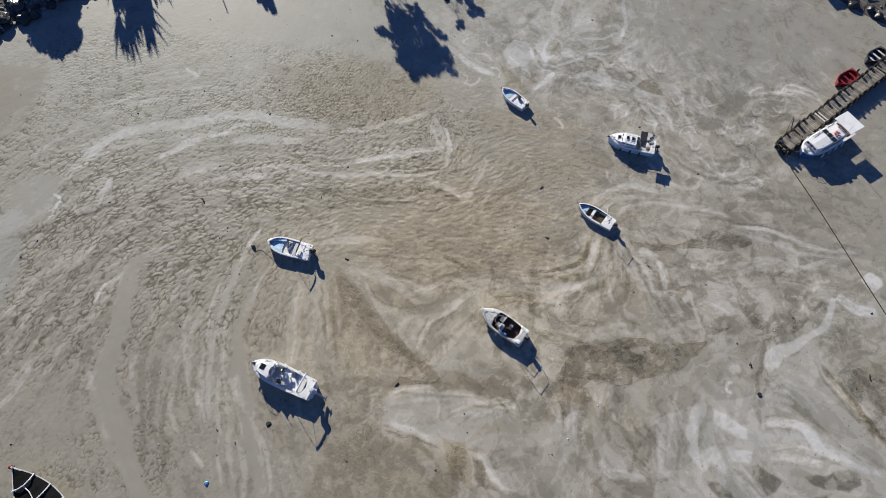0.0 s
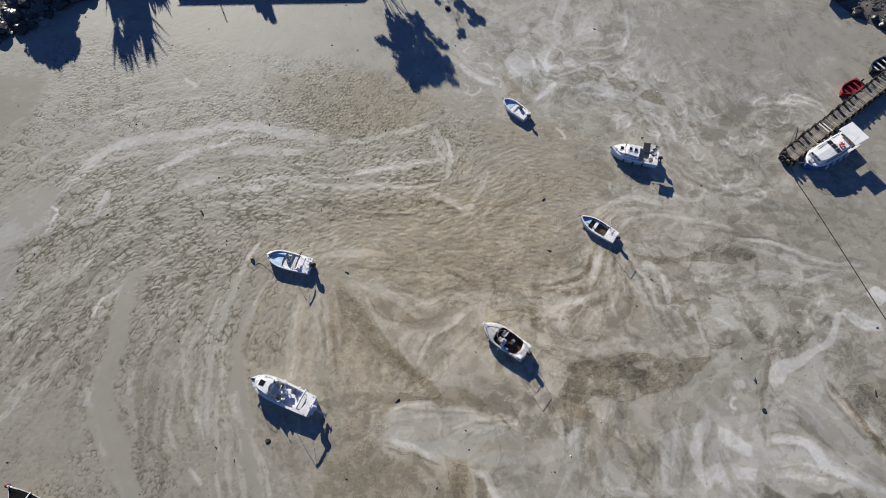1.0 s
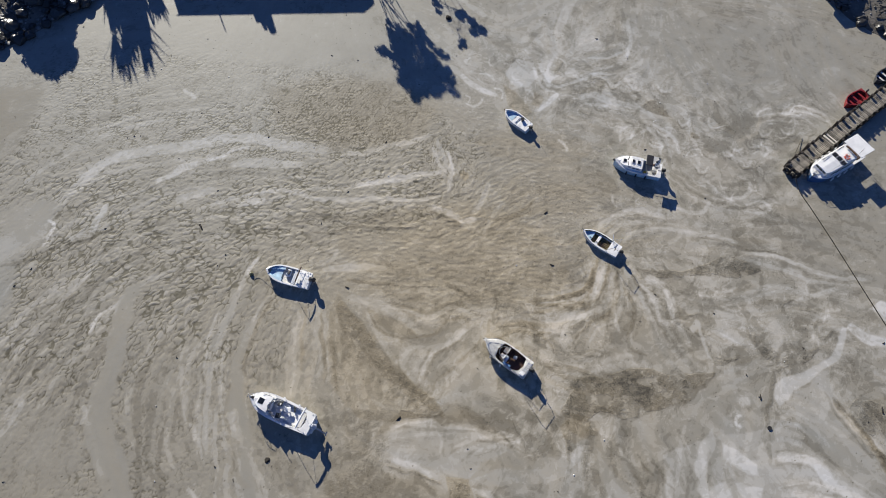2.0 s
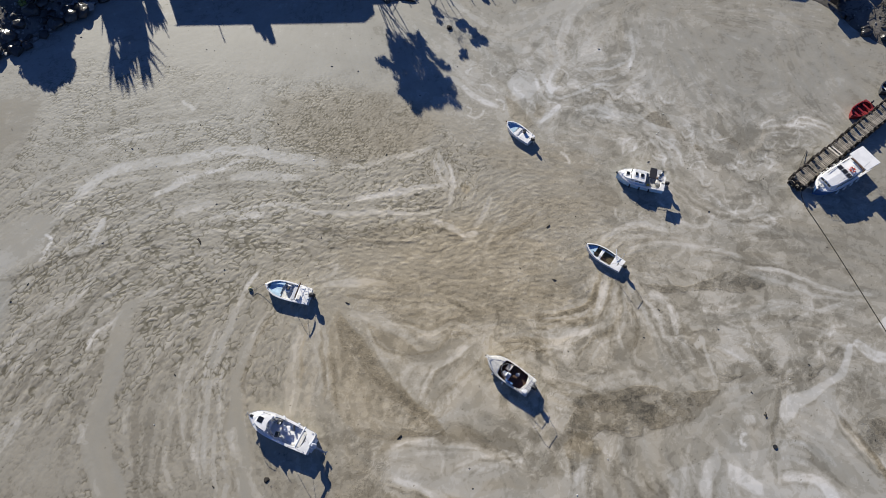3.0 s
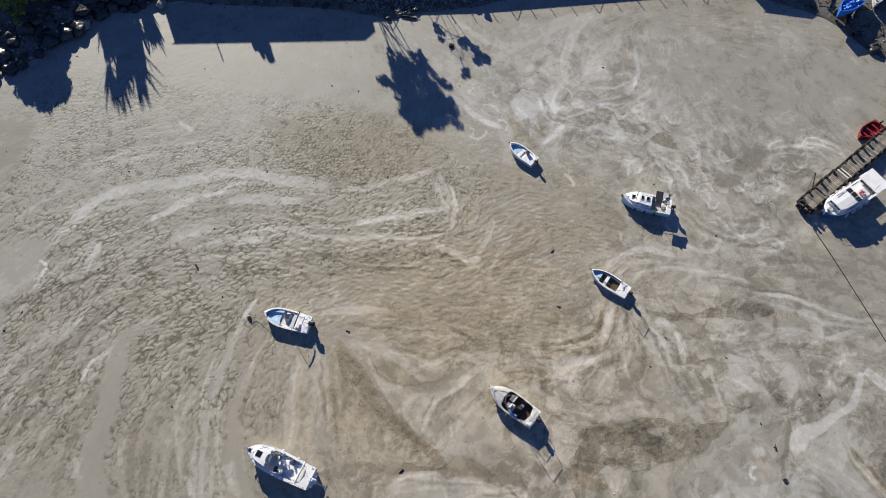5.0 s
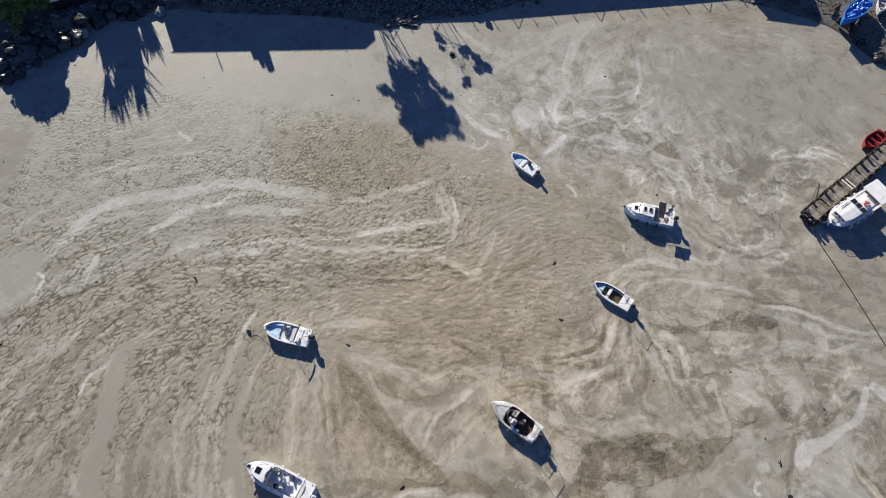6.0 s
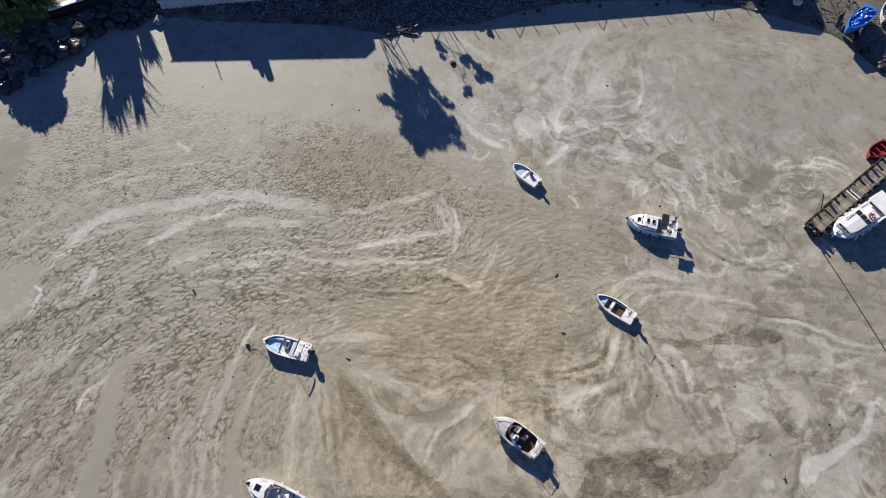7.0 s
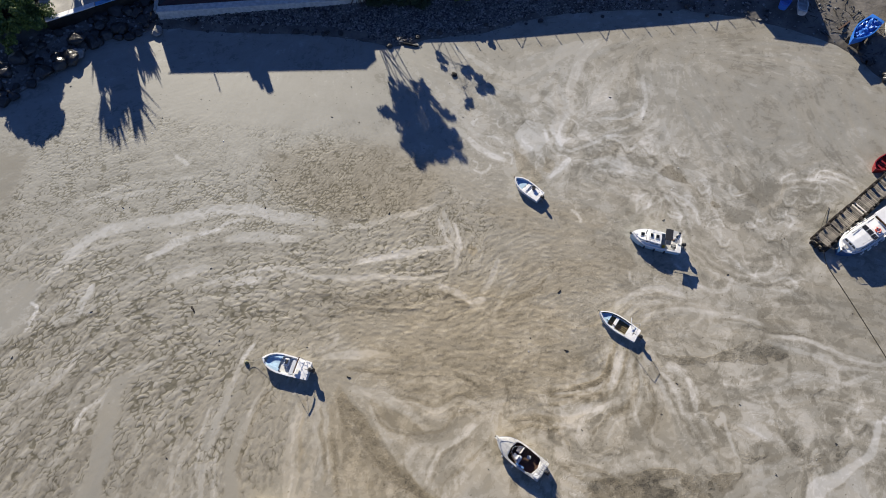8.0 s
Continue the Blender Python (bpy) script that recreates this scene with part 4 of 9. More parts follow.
streak(0.1, -0.3, 0, 0, (23.9, 51.4), (24.3, 50.4), (25.3, 50.6))
streak(0.13, 0.24, 0, 0.2, (21.5, 58.4), (22, 57.4), (22.8, 57.6), (23.2, 58.5))
streak(0.1, -0.3, 0, 0, (21.3, 58.1), (21.9, 57), (22.9, 57.2))
streak(0.13, 0.24, 0, 0.2, (18.8, 58.7), (19.3, 57.7), (20.1, 57.9), (20.5, 58.8))
streak(0.1, -0.3, 0, 0, (18.6, 58.4), (19.2, 57.3), (20.2, 57.5))
streak(0.13, 0.24, 0, 0.2, (17.2, 55.2), (17.7, 54.3), (18.5, 54.5), (18.8, 55.3))
streak(0.1, -0.3, 0, 0, (17, 54.9), (17.6, 53.8), (18.6, 54))
streak(0.13, 0.34, 0, 0.2, (24.9, 58.2), (25.3, 57.1), (26.2, 57.4), (26.5, 58.2))
streak(0.1, -0.3, 0, 0, (24.7, 57.8), (25.2, 56.7), (26.2, 56.9))
streak(0.13, 0.34, 0, 0.2, (38.7, 52.4), (39.1, 51.5), (39.9, 51.7), (40.3, 52.5))
streak(0.1, -0.3, 0, 0, (38.5, 52.1), (38.9, 51.1), (39.9, 51.3))
streak(0.13, 0.34, 0, 0.2, (36, 51.8), (36.3, 50.9), (37.1, 51.1), (37.6, 51.9))
streak(0.1, -0.3, 0, 0, (35.8, 51.5), (36.2, 50.5), (37.2, 50.7))
streak(0.13, 0.34, 0, 0.2, (28, 46.6), (28.4, 45.8), (29.2, 45.9), (29.6, 46.7))
streak(0.1, -0.3, 0, 0, (27.9, 46.3), (28.3, 45.4), (29.3, 45.6))
patch(-0.42, 0.3, 0, (10.2, 22), (12.5, 22.5), (15, 21.8), (18.1, 22.4), (21.5, 22), (26.6, 22.4), (25.6, 20.9), (23.4, 19.2), (19.9, 18.1), (17.2, 17.2), (15.1, 18.1), (13.3, 16.8), (11.5, 18), (12.4, 19.6), (11.6, 20.7))
patch(-0.25, 0.4, 0, (11.6, 18), (13.4, 17.6), (15.1, 16.9), (14.6, 15.7), (13.2, 15.4), (12, 16.2))
streak(0.5, -0.1, 0, 0.15, (-45.5, 27.4), (-43.4, 31.8), (-41.1, 36.1), (-37.7, 39.4), (-33.5, 41))
streak(0.22, 0.13, 0, 0.2, (-44.8, 26.8), (-42.7, 31.2), (-40.4, 35.5), (-37, 38.8), (-32.8, 40.3))
streak(0.35, 0.16, 0, 0.25, (-42.9, 36.7), (-38.9, 41.6), (-31.8, 44), (-26.8, 44.8), (-22.9, 45.3))
streak(0.22, -0.09, 0, 0.1, (-42.1, 36.1), (-38.2, 41), (-31.1, 43.4), (-26, 44.1), (-22.2, 44.6))
streak(0.5, -0.1, 0, 0.15, (-38.6, 33.6), (-36.5, 37.3), (-31.6, 40.5), (-25.1, 42.8), (-18.8, 43.6), (-13.6, 43))
streak(0.22, 0.13, 0, 0.2, (-37.8, 33), (-35.8, 36.6), (-30.9, 39.8), (-24.4, 42.1), (-18.1, 42.9), (-12.9, 42.4))
streak(0.35, 0.16, 0, 0.25, (-22.4, 38.7), (-20, 39.2), (-17, 40.9), (-12, 41.6), (-5.7, 43), (-1.4, 44.1))
streak(0.22, -0.09, 0, 0.1, (-21.8, 38), (-19.4, 38.6), (-16.3, 40.2), (-11.3, 40.9), (-5.1, 42.3), (-0.8, 43.4))
streak(0.5, -0.1, 0, 0.15, (-43.6, 21.7), (-39.6, 26.9), (-36.4, 32.3), (-31.9, 36), (-25.4, 37.9), (-19.3, 38.8))
streak(0.22, 0.13, 0, 0.2, (-43, 21.2), (-38.9, 26.3), (-35.7, 31.7), (-31.2, 35.4), (-24.8, 37.3), (-18.7, 38.2))
streak(0.35, 0.16, 0, 0.25, (-41, 13.9), (-39.8, 16.7), (-37.4, 19.7), (-36, 24.5), (-33.9, 27.8), (-30, 31.2))
streak(0.22, -0.09, 0, 0.1, (-40.3, 13.5), (-39.1, 16.2), (-36.7, 19.2), (-35.3, 24), (-33.2, 27.2), (-29.3, 30.7))
streak(0.5, -0.1, 0, 0.15, (-40.5, 17.4), (-39.2, 22), (-37.1, 26.5), (-33.7, 31.2), (-27.8, 34.5), (-21.4, 35.9))
streak(0.22, 0.13, 0, 0.2, (-39.9, 16.9), (-38.6, 21.5), (-36.5, 25.9), (-33, 30.6), (-27.2, 33.9), (-20.7, 35.3))
streak(0.35, 0.16, 0, 0.25, (-38, 14.7), (-36.5, 18.7), (-34.8, 22.2), (-32.1, 27.3), (-28.2, 30.8), (-22.1, 33))
streak(0.22, -0.09, 0, 0.1, (-37.4, 14.3), (-35.9, 18.2), (-34.1, 21.7), (-31.5, 26.8), (-27.6, 30.2), (-21.4, 32.4))
streak(0.5, -0.1, 0, 0.15, (-34.2, 14.3), (-34.1, 17.6), (-33.4, 21.1), (-30.9, 24.8), (-28.1, 27.5), (-23.8, 29.6))
streak(0.22, 0.13, 0, 0.2, (-33.6, 13.9), (-33.4, 17.1), (-32.7, 20.6), (-30.3, 24.3), (-27.4, 27), (-23.2, 29.1))
streak(0.35, 0.16, 0, 0.25, (-27.1, 11.5), (-28.9, 15.1), (-29.5, 19), (-28.7, 22.5), (-26.1, 26.3), (-22.5, 29))
streak(0.22, -0.09, 0, 0.1, (-26.5, 11), (-28.4, 14.6), (-28.9, 18.5), (-28, 22), (-25.5, 25.8), (-21.9, 28.5))
streak(0.5, -0.1, 0, 0.15, (-24.8, 9.5), (-26.6, 13.6), (-27.2, 17.4), (-26.6, 20.8), (-24.6, 24.5))
streak(0.22, 0.13, 0, 0.2, (-24.3, 9.1), (-26, 13.1), (-26.6, 16.9), (-26, 20.3), (-23.9, 24))
streak(0.35, 0.16, 0, 0.25, (-23.3, 10.6), (-25, 14.7), (-25.3, 18), (-24.5, 21.5), (-22.6, 24.6))
streak(0.22, -0.09, 0, 0.1, (-22.7, 10.2), (-24.4, 14.2), (-24.7, 17.5), (-23.9, 21), (-22, 24.1))
streak(0.5, -0.1, 0, 0.15, (-21.9, 11.7), (-23.2, 15.3), (-23.5, 18.1), (-22.7, 21), (-21.4, 22.8))
streak(0.22, 0.13, 0, 0.2, (-21.4, 11.2), (-22.6, 14.9), (-22.9, 17.6), (-22.1, 20.5), (-20.8, 22.3))
streak(0.35, 0.16, 0, 0.25, (-47, 39.1), (-45.1, 43), (-42.1, 46), (-37.4, 48.3), (-31.9, 50.3))
streak(0.22, -0.09, 0, 0.1, (-46.3, 38.5), (-44.3, 42.4), (-41.3, 45.3), (-36.6, 47.6), (-31.1, 49.5))
streak(0.5, -0.1, 0, 0.15, (-44.4, 47.1), (-39.8, 49.7), (-34.2, 51.9), (-28.3, 52.9))
streak(0.22, 0.13, 0, 0.2, (-43.6, 46.4), (-39, 49), (-33.5, 51.1), (-27.6, 52.1))
streak(0.35, 0.16, 0, 0.25, (-42.1, 17.3), (-40.9, 22), (-38.8, 26.4), (-36.5, 30.4))
streak(0.22, -0.09, 0, 0.1, (-41.5, 16.8), (-40.2, 21.5), (-38.2, 25.8), (-35.8, 29.8))
streak(0.4, 0, 0, 0, (-23.8, 58.2), (-22.8, 54), (-22.2, 47.2))
streak(0.4, 0, 0, 0, (-22.8, 57), (-22.3, 52.8), (-21.2, 47.7))
streak(0.4, 0, 0, 0, (-21.4, 58.3), (-20.5, 54.1), (-20, 47.3))
streak(0.4, 0, 0, 0, (-20.4, 57.1), (-20, 52.9), (-19, 47.8))
streak(0.4, 0, 0, 0, (-19.1, 58.5), (-18.2, 54.2), (-17.8, 47.4))
streak(0.4, 0, 0, 0, (-18.1, 57.2), (-17.7, 53), (-16.7, 47.9))
streak(0.4, 0, 0, 0, (-16.7, 58.6), (-15.9, 54.3), (-15.5, 47.6))
streak(0.4, 0, 0, 0, (-15.7, 57.3), (-15.4, 53.1), (-14.5, 48))
streak(0.4, 0, 0, 0, (-14.3, 58.7), (-13.6, 54.5), (-13.3, 47.7))
streak(0.4, 0, 0, 0, (-13.4, 57.4), (-13.1, 53.2), (-12.3, 48.1))
streak(0.4, 0, 0, 0, (-11.9, 58.8), (-11.3, 54.6), (-11.1, 47.8))
streak(0.4, 0, 0, 0, (-11, 57.6), (-10.8, 53.4), (-10, 48.2))
streak(0.4, 0, 0, 0, (-9.8, 58.9), (-9.1, 54.7), (-9, 47.9))
streak(0.4, 0, 0, 0, (-8.8, 57.7), (-8.7, 53.5), (-8, 48.3))
patch(0.1, -0.2, 0.75, (-48.5, 33), (-46.6, 34.1), (-44.6, 33.2), (-44.1, 30), (-43.7, 26.4), (-43.9, 23), (-46, 22.9))
patch(-0.12, 0.25, 0, (-10.8, 10.6), (-6.9, 12.3), (-3.7, 11.6), (0, 10.5), (1.9, 9.1), (1.7, 5.5), (-11.1, 5), (-11.4, 8.6))
patch(-0.1, 0.1, 0, (-11.7, 15.3), (-9.3, 15.9), (-6.5, 14.4), (-6.8, 11.3), (-9.8, 10.1))
streak(0.159538, -0.22, 0, 0.2, (16, 56.1), (16.2, 55.5), (16.6, 55.3), (17.4, 55.7))
streak(0.103773, -0.22, 0, 0.2, (19.4, 57.2), (19.8, 57.2), (20.2, 57.2), (20.5, 57.2))
streak(0.167467, 0.22, 0, 0.2, (18.3, 60), (18.8, 60.5), (19.5, 60.8), (20.3, 60.9))
streak(0.188332, 0.19, 0, 0.2, (15.8, 58.2), (15.7, 57.7), (15.9, 57.4), (16.5, 57.3))
streak(0.187089, 0.22, 0, 0.2, (9.6, 54.4), (10.1, 55.1), (10.8, 55.4), (11.7, 54.9))
streak(0.0965727, 0.36, 0, 0.2, (3, 58.2), (3.2, 57.9), (3.5, 57.5), (3.9, 57.2))
streak(0.157758, 0.19, 0, 0.2, (16.7, 55.1), (16.9, 54.6), (17.3, 54.5), (17.9, 54.6))
streak(0.102242, -0.22, 0, 0.2, (7.8, 61.1), (8.2, 60.6), (8.8, 60.1), (9.3, 59.6))
streak(0.164681, -0.22, 0, 0.2, (9.2, 55.8), (9.5, 55.3), (9.9, 54.9), (10.4, 54.4))
streak(0.158755, -0.22, 0, 0.2, (19, 53.9), (19.6, 54), (20.3, 53.9), (20.9, 53.7))
streak(0.148372, 0.19, 0, 0.2, (11.9, 59.3), (12.1, 59), (12.2, 58.6), (12.3, 58.2))
streak(0.193687, 0.22, 0, 0.2, (8.5, 53.6), (8.1, 53.4), (7.9, 53.1), (8.1, 52.7))
streak(0.0920186, 0.19, 0, 0.2, (9.7, 56.7), (9.4, 56.2), (9.2, 55.6), (9.1, 55))
streak(0.160179, 0.22, 0, 0.2, (19.2, 58.4), (19.7, 57.9), (20.3, 58), (20.8, 58.6))
streak(0.146171, 0.3, 0, 0.2, (2.3, 61.5), (1.9, 61.2), (1.8, 60.8), (2.2, 60.4))
streak(0.139963, 0.3, 0, 0.2, (3.2, 58.9), (4, 58.7), (4.6, 58.1), (5, 57.3))
streak(0.123613, 0.19, 0, 0.2, (11.3, 62.2), (11.7, 61.5), (12.5, 61.1), (13.5, 61.1))
streak(0.19671, 0.26, 0, 0.2, (14.6, 59.1), (15.1, 58.8), (15.4, 58.4), (15.6, 57.8))
streak(0.171637, 0.19, 0, 0.2, (13.7, 59.1), (14.2, 59.2), (14.6, 59.5), (15.1, 59.8))
streak(0.121281, 0.22, 0, 0.2, (7, 57.9), (8.1, 57.8), (8.6, 57.3), (8.3, 56.2))
streak(0.186566, 0.26, 0, 0.2, (11.6, 59.2), (11.9, 58.7), (12.4, 58.5), (13.1, 58.8))
streak(0.3, 0.3, 0, 0.6, (16.6, 34), (16, 31.7), (14.8, 30.1), (13, 29.1), (11, 28.6), (8.9, 28.1))
streak(0.2, -0.22, 0.5, 0, (16, 33.9), (15.4, 31.8), (14.3, 30.5), (12.5, 29.6), (10.5, 29), (8.5, 28.8))
streak(0.22, 0.22, 0.1, 0.5, (15.4, 33.9), (14.8, 31.9), (13.7, 30.8), (11.9, 30), (9.6, 29.5))
streak(0.2, -0.2, 0.4, 0, (17.1, 33.6), (16.6, 31.3), (15.4, 29.5), (13.6, 28.5), (11.3, 27.9), (9.1, 27.6))
streak(0.3, 0.3, 0, 0.6, (17.7, 33.3), (17.1, 30.8), (15.9, 28.6), (14.3, 27.5), (12.6, 26.3), (11.7, 24.7))
streak(0.22, 0.22, 0, 0.6, (18.1, 32.7), (18.1, 30.2), (17.2, 27.8), (15.7, 26.3), (14.4, 24.2))
streak(0.2, -0.18, 0.3, 0, (17.9, 33), (17.7, 30.4), (16.6, 28.2), (14.9, 26.9), (13.4, 25))
streak(0.25, 0.2, 0, 0.5, (5.6, 26.6), (7.6, 26.9), (9.3, 26.5), (10.9, 25.7), (12.2, 24.1))
streak(0.16, -0.18, 0.3, 0, (5.4, 26), (7.3, 26.2), (9, 25.8), (10.5, 24.8), (11.3, 23.4))
streak(0.25, 0.2, 0.1, 0.5, (6.4, 23.9), (8.4, 24.2), (9.9, 23.6), (10.8, 22.4))
streak(0.26, 0.3, 0, 0.5, (-19.4, 33.8), (-20.4, 31.8), (-20.9, 29.8), (-21.3, 26.8), (-21.7, 23.9), (-22.2, 21.1), (-22.1, 17.9), (-21.6, 14.9), (-20.7, 12))
streak(0.2, 0.22, 0, 0.4, (-17.8, 28.7), (-18.8, 26.3), (-19.5, 23.4), (-19.7, 20.6), (-19.6, 17.5), (-18.8, 14))
streak(0.2, -0.16, 0.25, 0, (-17.3, 28.4), (-18.2, 26), (-18.8, 23.2), (-19, 20.4), (-18.8, 17.5))
streak(0.18, 0.24, 0, 0.4, (-23.3, 21), (-22.9, 17.9), (-22, 14.4), (-21, 11.8))
streak(0.2, 0.26, 0.1, 0.4, (-14.6, 27.4), (-14.6, 24.2), (-14.4, 20.9), (-14.2, 18.5))
streak(0.16, -0.14, 0.3, 0, (-14, 27.1), (-13.9, 24.2), (-13.7, 20.9))
streak(0.18, 0.2, 0, 0.4, (-25.5, 26), (-25.4, 22.6), (-24.8, 18.9), (-23.7, 15.3))
streak(0.14, 0.14, 0.4, 0, (-5.5, 34.5), (-3.1, 35.3), (-0.9, 34.8), (1.5, 35.5))
streak(0.14, -0.16, 0.4, 0, (-1.4, 36), (1.5, 36.8), (4, 36.4), (6.9, 37.1))
streak(0.14, 0.14, 0.4, 0, (2.8, 32.9), (5.2, 33.7), (7.3, 33.2), (9.8, 33.9))
streak(0.14, -0.16, 0.4, 0, (-1.3, 31.5), (0.7, 32.2), (2.5, 31.8), (4.5, 32.4))
streak(0.14, 0.14, 0.4, 0, (5.1, 36.9), (7.6, 37.7), (9.8, 37.3), (12.3, 38))
streak(0.14, -0.16, 0.4, 0, (-8.2, 31.8), (-6.2, 32.5), (-4.5, 32.1), (-2.5, 32.8))
streak(0.14, 0.14, 0.4, 0, (8.6, 35.1), (10.7, 35.9), (12.5, 35.4), (14.6, 36.1))
streak(0.14, -0.16, 0.4, 0, (0.9, 38.1), (3.4, 38.9), (5.6, 38.4), (8.1, 39.2))
patch(-0.1, 0.3, 0.8, (-5.7, 14.7), (-5.1, 16.6), (-3.4, 17.1), (-1.9, 17.0), (0.0, 17.1), (1.9, 17.6), (3.6, 17.1), (4.6, 16.2), (5.5, 16.0), (3.8, 16.0), (1.4, 16.3), (-0.2, 16.0), (-0.9, 16.7), (-2.7, 16.5), (-4.1, 15.8), (-4.7, 14.7))
patch(0.2, 0, 0.9, (-4.1, 15.7), (-3.5, 16.0), (-2.4, 16.5), (-1.0, 16.6), (-0.7, 16.2), (-1.3, 15.8), (-2.6, 15.7), (-3.8, 15.4))
patch(0.2, 0, 0.9, (-0.1, 15.9), (1.1, 16.2), (3.0, 16.0), (3.8, 15.9), (2.0, 15.8), (0.6, 15.6))
patch(-0.14, 0.25, 0.8, (2.9, 11.6), (4.1, 13.3), (6.3, 14.1), (8.9, 13.7), (8.4, 12.6), (5.7, 12.7))
patch(-0.2, 0.7, 0, (0.8, 11.6), (2.9, 11.7), (2.9, 10.6), (2.4, 9.1), (2.7, 8.2), (1.6, 8.1), (1.1, 9.6))
patch(-0.2, 0.25, 0.3, (3.4, 9.9), (4.4, 10.1), (5.0, 8.7), (5.7, 7.3), (4.2, 7.7), (3.6, 8.9))
patch(-0.16, 0.5, 0.2, (11.4, 16.7), (12.8, 17.9), (13.9, 16.8), (13.7, 15.3), (12.7, 14.8), (11.4, 15.5))
patch(0.14, 0, 0.9, (14.5, 14.4), (14.9, 12.1), (15.0, 10.6), (16.5, 9.2), (17.2, 9.0), (17.2, 11.2), (15.7, 12.7))
patch(-0.14, 0, 0.9, (34.2, 18.2), (36.3, 17.8), (38.7, 14.1), (41.2, 11.6), (41.2, 10.1), (38.2, 12.0), (36.2, 12.7), (34.6, 15.0))
streak(0.35, 0.28, 0, 0.7, (-4.0, 13.5), (-3.0, 12.9), (-1.9, 12.2), (-0.5, 11.5))
streak(0.14, -0.2, 0, 0.4, (1.2, 13.8), (2.3, 14.4), (3.9, 14.9), (5.7, 15.1), (7.3, 15.2))
streak(0.14, -0.2, 0, 0.4, (2.3, 13.3), (3.6, 14.3), (5.2, 14.7), (7.1, 14.6))
streak(0.16, 0.22, 0, 0.4, (1.5, 14.3), (3.1, 15.1), (4.9, 15.5), (6.5, 15.2))
streak(0.14, 0.2, 0, 0.4, (3.1, 13.8), (4.4, 14.4), (6.3, 14.9), (7.8, 14.8))
streak(0.12, -0.22, 0, 0.4, (-3.9, 15.4), (-2.3, 15.5), (-0.4, 15.4), (1.4, 15.6), (3.6, 15.7))
streak(0.16, 0.26, 0, 0.4, (11.1, 16.2), (11.5, 15.0), (11.3, 13.6))
streak(0.18, 0.24, 0, 0.4, (12.3, 15.0), (12.5, 14.1), (12.2, 12.7))
streak(0.14, -0.2, 0, 0.4, (11.8, 15.3), (11.9, 14.1), (11.8, 12.6))
streak(0.14, 0.22, 0, 0.4, (13.1, 14.8), (13.1, 13.5), (12.7, 12.3))
streak(0.14, -0.22, 0, 0.4, (13.6, 14.7), (13.6, 13.4), (13.3, 12.1))
streak(0.4, 0.26, 0, 0.4, (4.1, 10.7), (4.8, 9.2), (5.7, 7.9), (7.0, 7.1))
streak(0.13, -0.25, 0, 0.4, (-4.3, 12.6), (-2.9, 12.0), (-1.3, 11.5), (0.0, 11.0))
streak(0.13, -0.25, 0, 0.4, (7.1, 16.6), (7.6, 15.4), (8.1, 14.5), (9.2, 13.7))
streak(0.2, 0.2, 0, 0.4, (4.4, 16.5), (6.0, 15.6), (7.6, 14.9), (8.6, 14.1))
streak(0.7, 0.26, 0, 0.4, (30.5, 14.4), (32.9, 14.5), (34.9, 13.7), (35.8, 11.9), (38.0, 11.3), (40.7, 9.9))
streak(0.12, -0.2, 0, 0.4, (30.9, 15.1), (33.0, 15.0), (34.7, 14.4))
streak(0.12, -0.2, 0, 0.4, (31.3, 11.8), (32.9, 12.0), (35.0, 11.8), (36.5, 11.6))
streak(0.16, 0.22, 0, 0.4, (30.7, 11.1), (33.2, 11.0), (35.9, 11.2))
streak(0.12, -0.22, 0, 0.4, (32.6, 10.6), (34.7, 10.5), (37.4, 10.9))
streak(0.14, 0.24, 0, 0.4, (28.0, 10.6), (28.8, 9.2), (29.5, 7.8))
streak(0.12, -0.2, 0, 0.4, (27.5, 10.1), (28.2, 8.8), (28.7, 7.6))
streak(0.16, -0.22, 0, 0.4, (18.2, 14.3), (18.6, 12.3), (18.1, 10.2))
streak(0.18, -0.2, 0, 0.4, (19.5, 14.4), (19.7, 12.3), (19.3, 10.5))
streak(0.16, -0.18, 0, 0.4, (23.5, 14.5), (23.1, 13.0), (23.2, 11.4))
streak(0.14, -0.18, 0, 0.4, (24.9, 14.6), (24.9, 13.0), (24.4, 12.0))
channel(0.75, 0.06, (-31.5, 28.1), (-31.8, 25.8), (-31.8, 23.5), (-31.7, 21.3))
channel(0.85, 0.06, (-31.7, 21.3), (-31.6, 18.6), (-31.3, 16), (-30.2, 13.1), (-29, 11.2))
channel(0.65, 0.06, (-31.2, 15), (-29.9, 12.4), (-28, 9.4), (-26.6, 7.3), (-24.9, 4.7))
channel(0.45, 0.07, (-19.2, 25.1), (-19.6, 22.3), (-19.8, 19.6), (-19.7, 17))
channel(0.5, 0.07, (-19.7, 19.9), (-19, 17.1), (-17.9, 14.5), (-17.3, 11.9), (-16.1, 8.4), (-14.7, 5.6))
channel(0.28, 0.12, (-21.5, 28.6), (-21.4, 26.5), (-22, 24.4), (-22.2, 22.7))

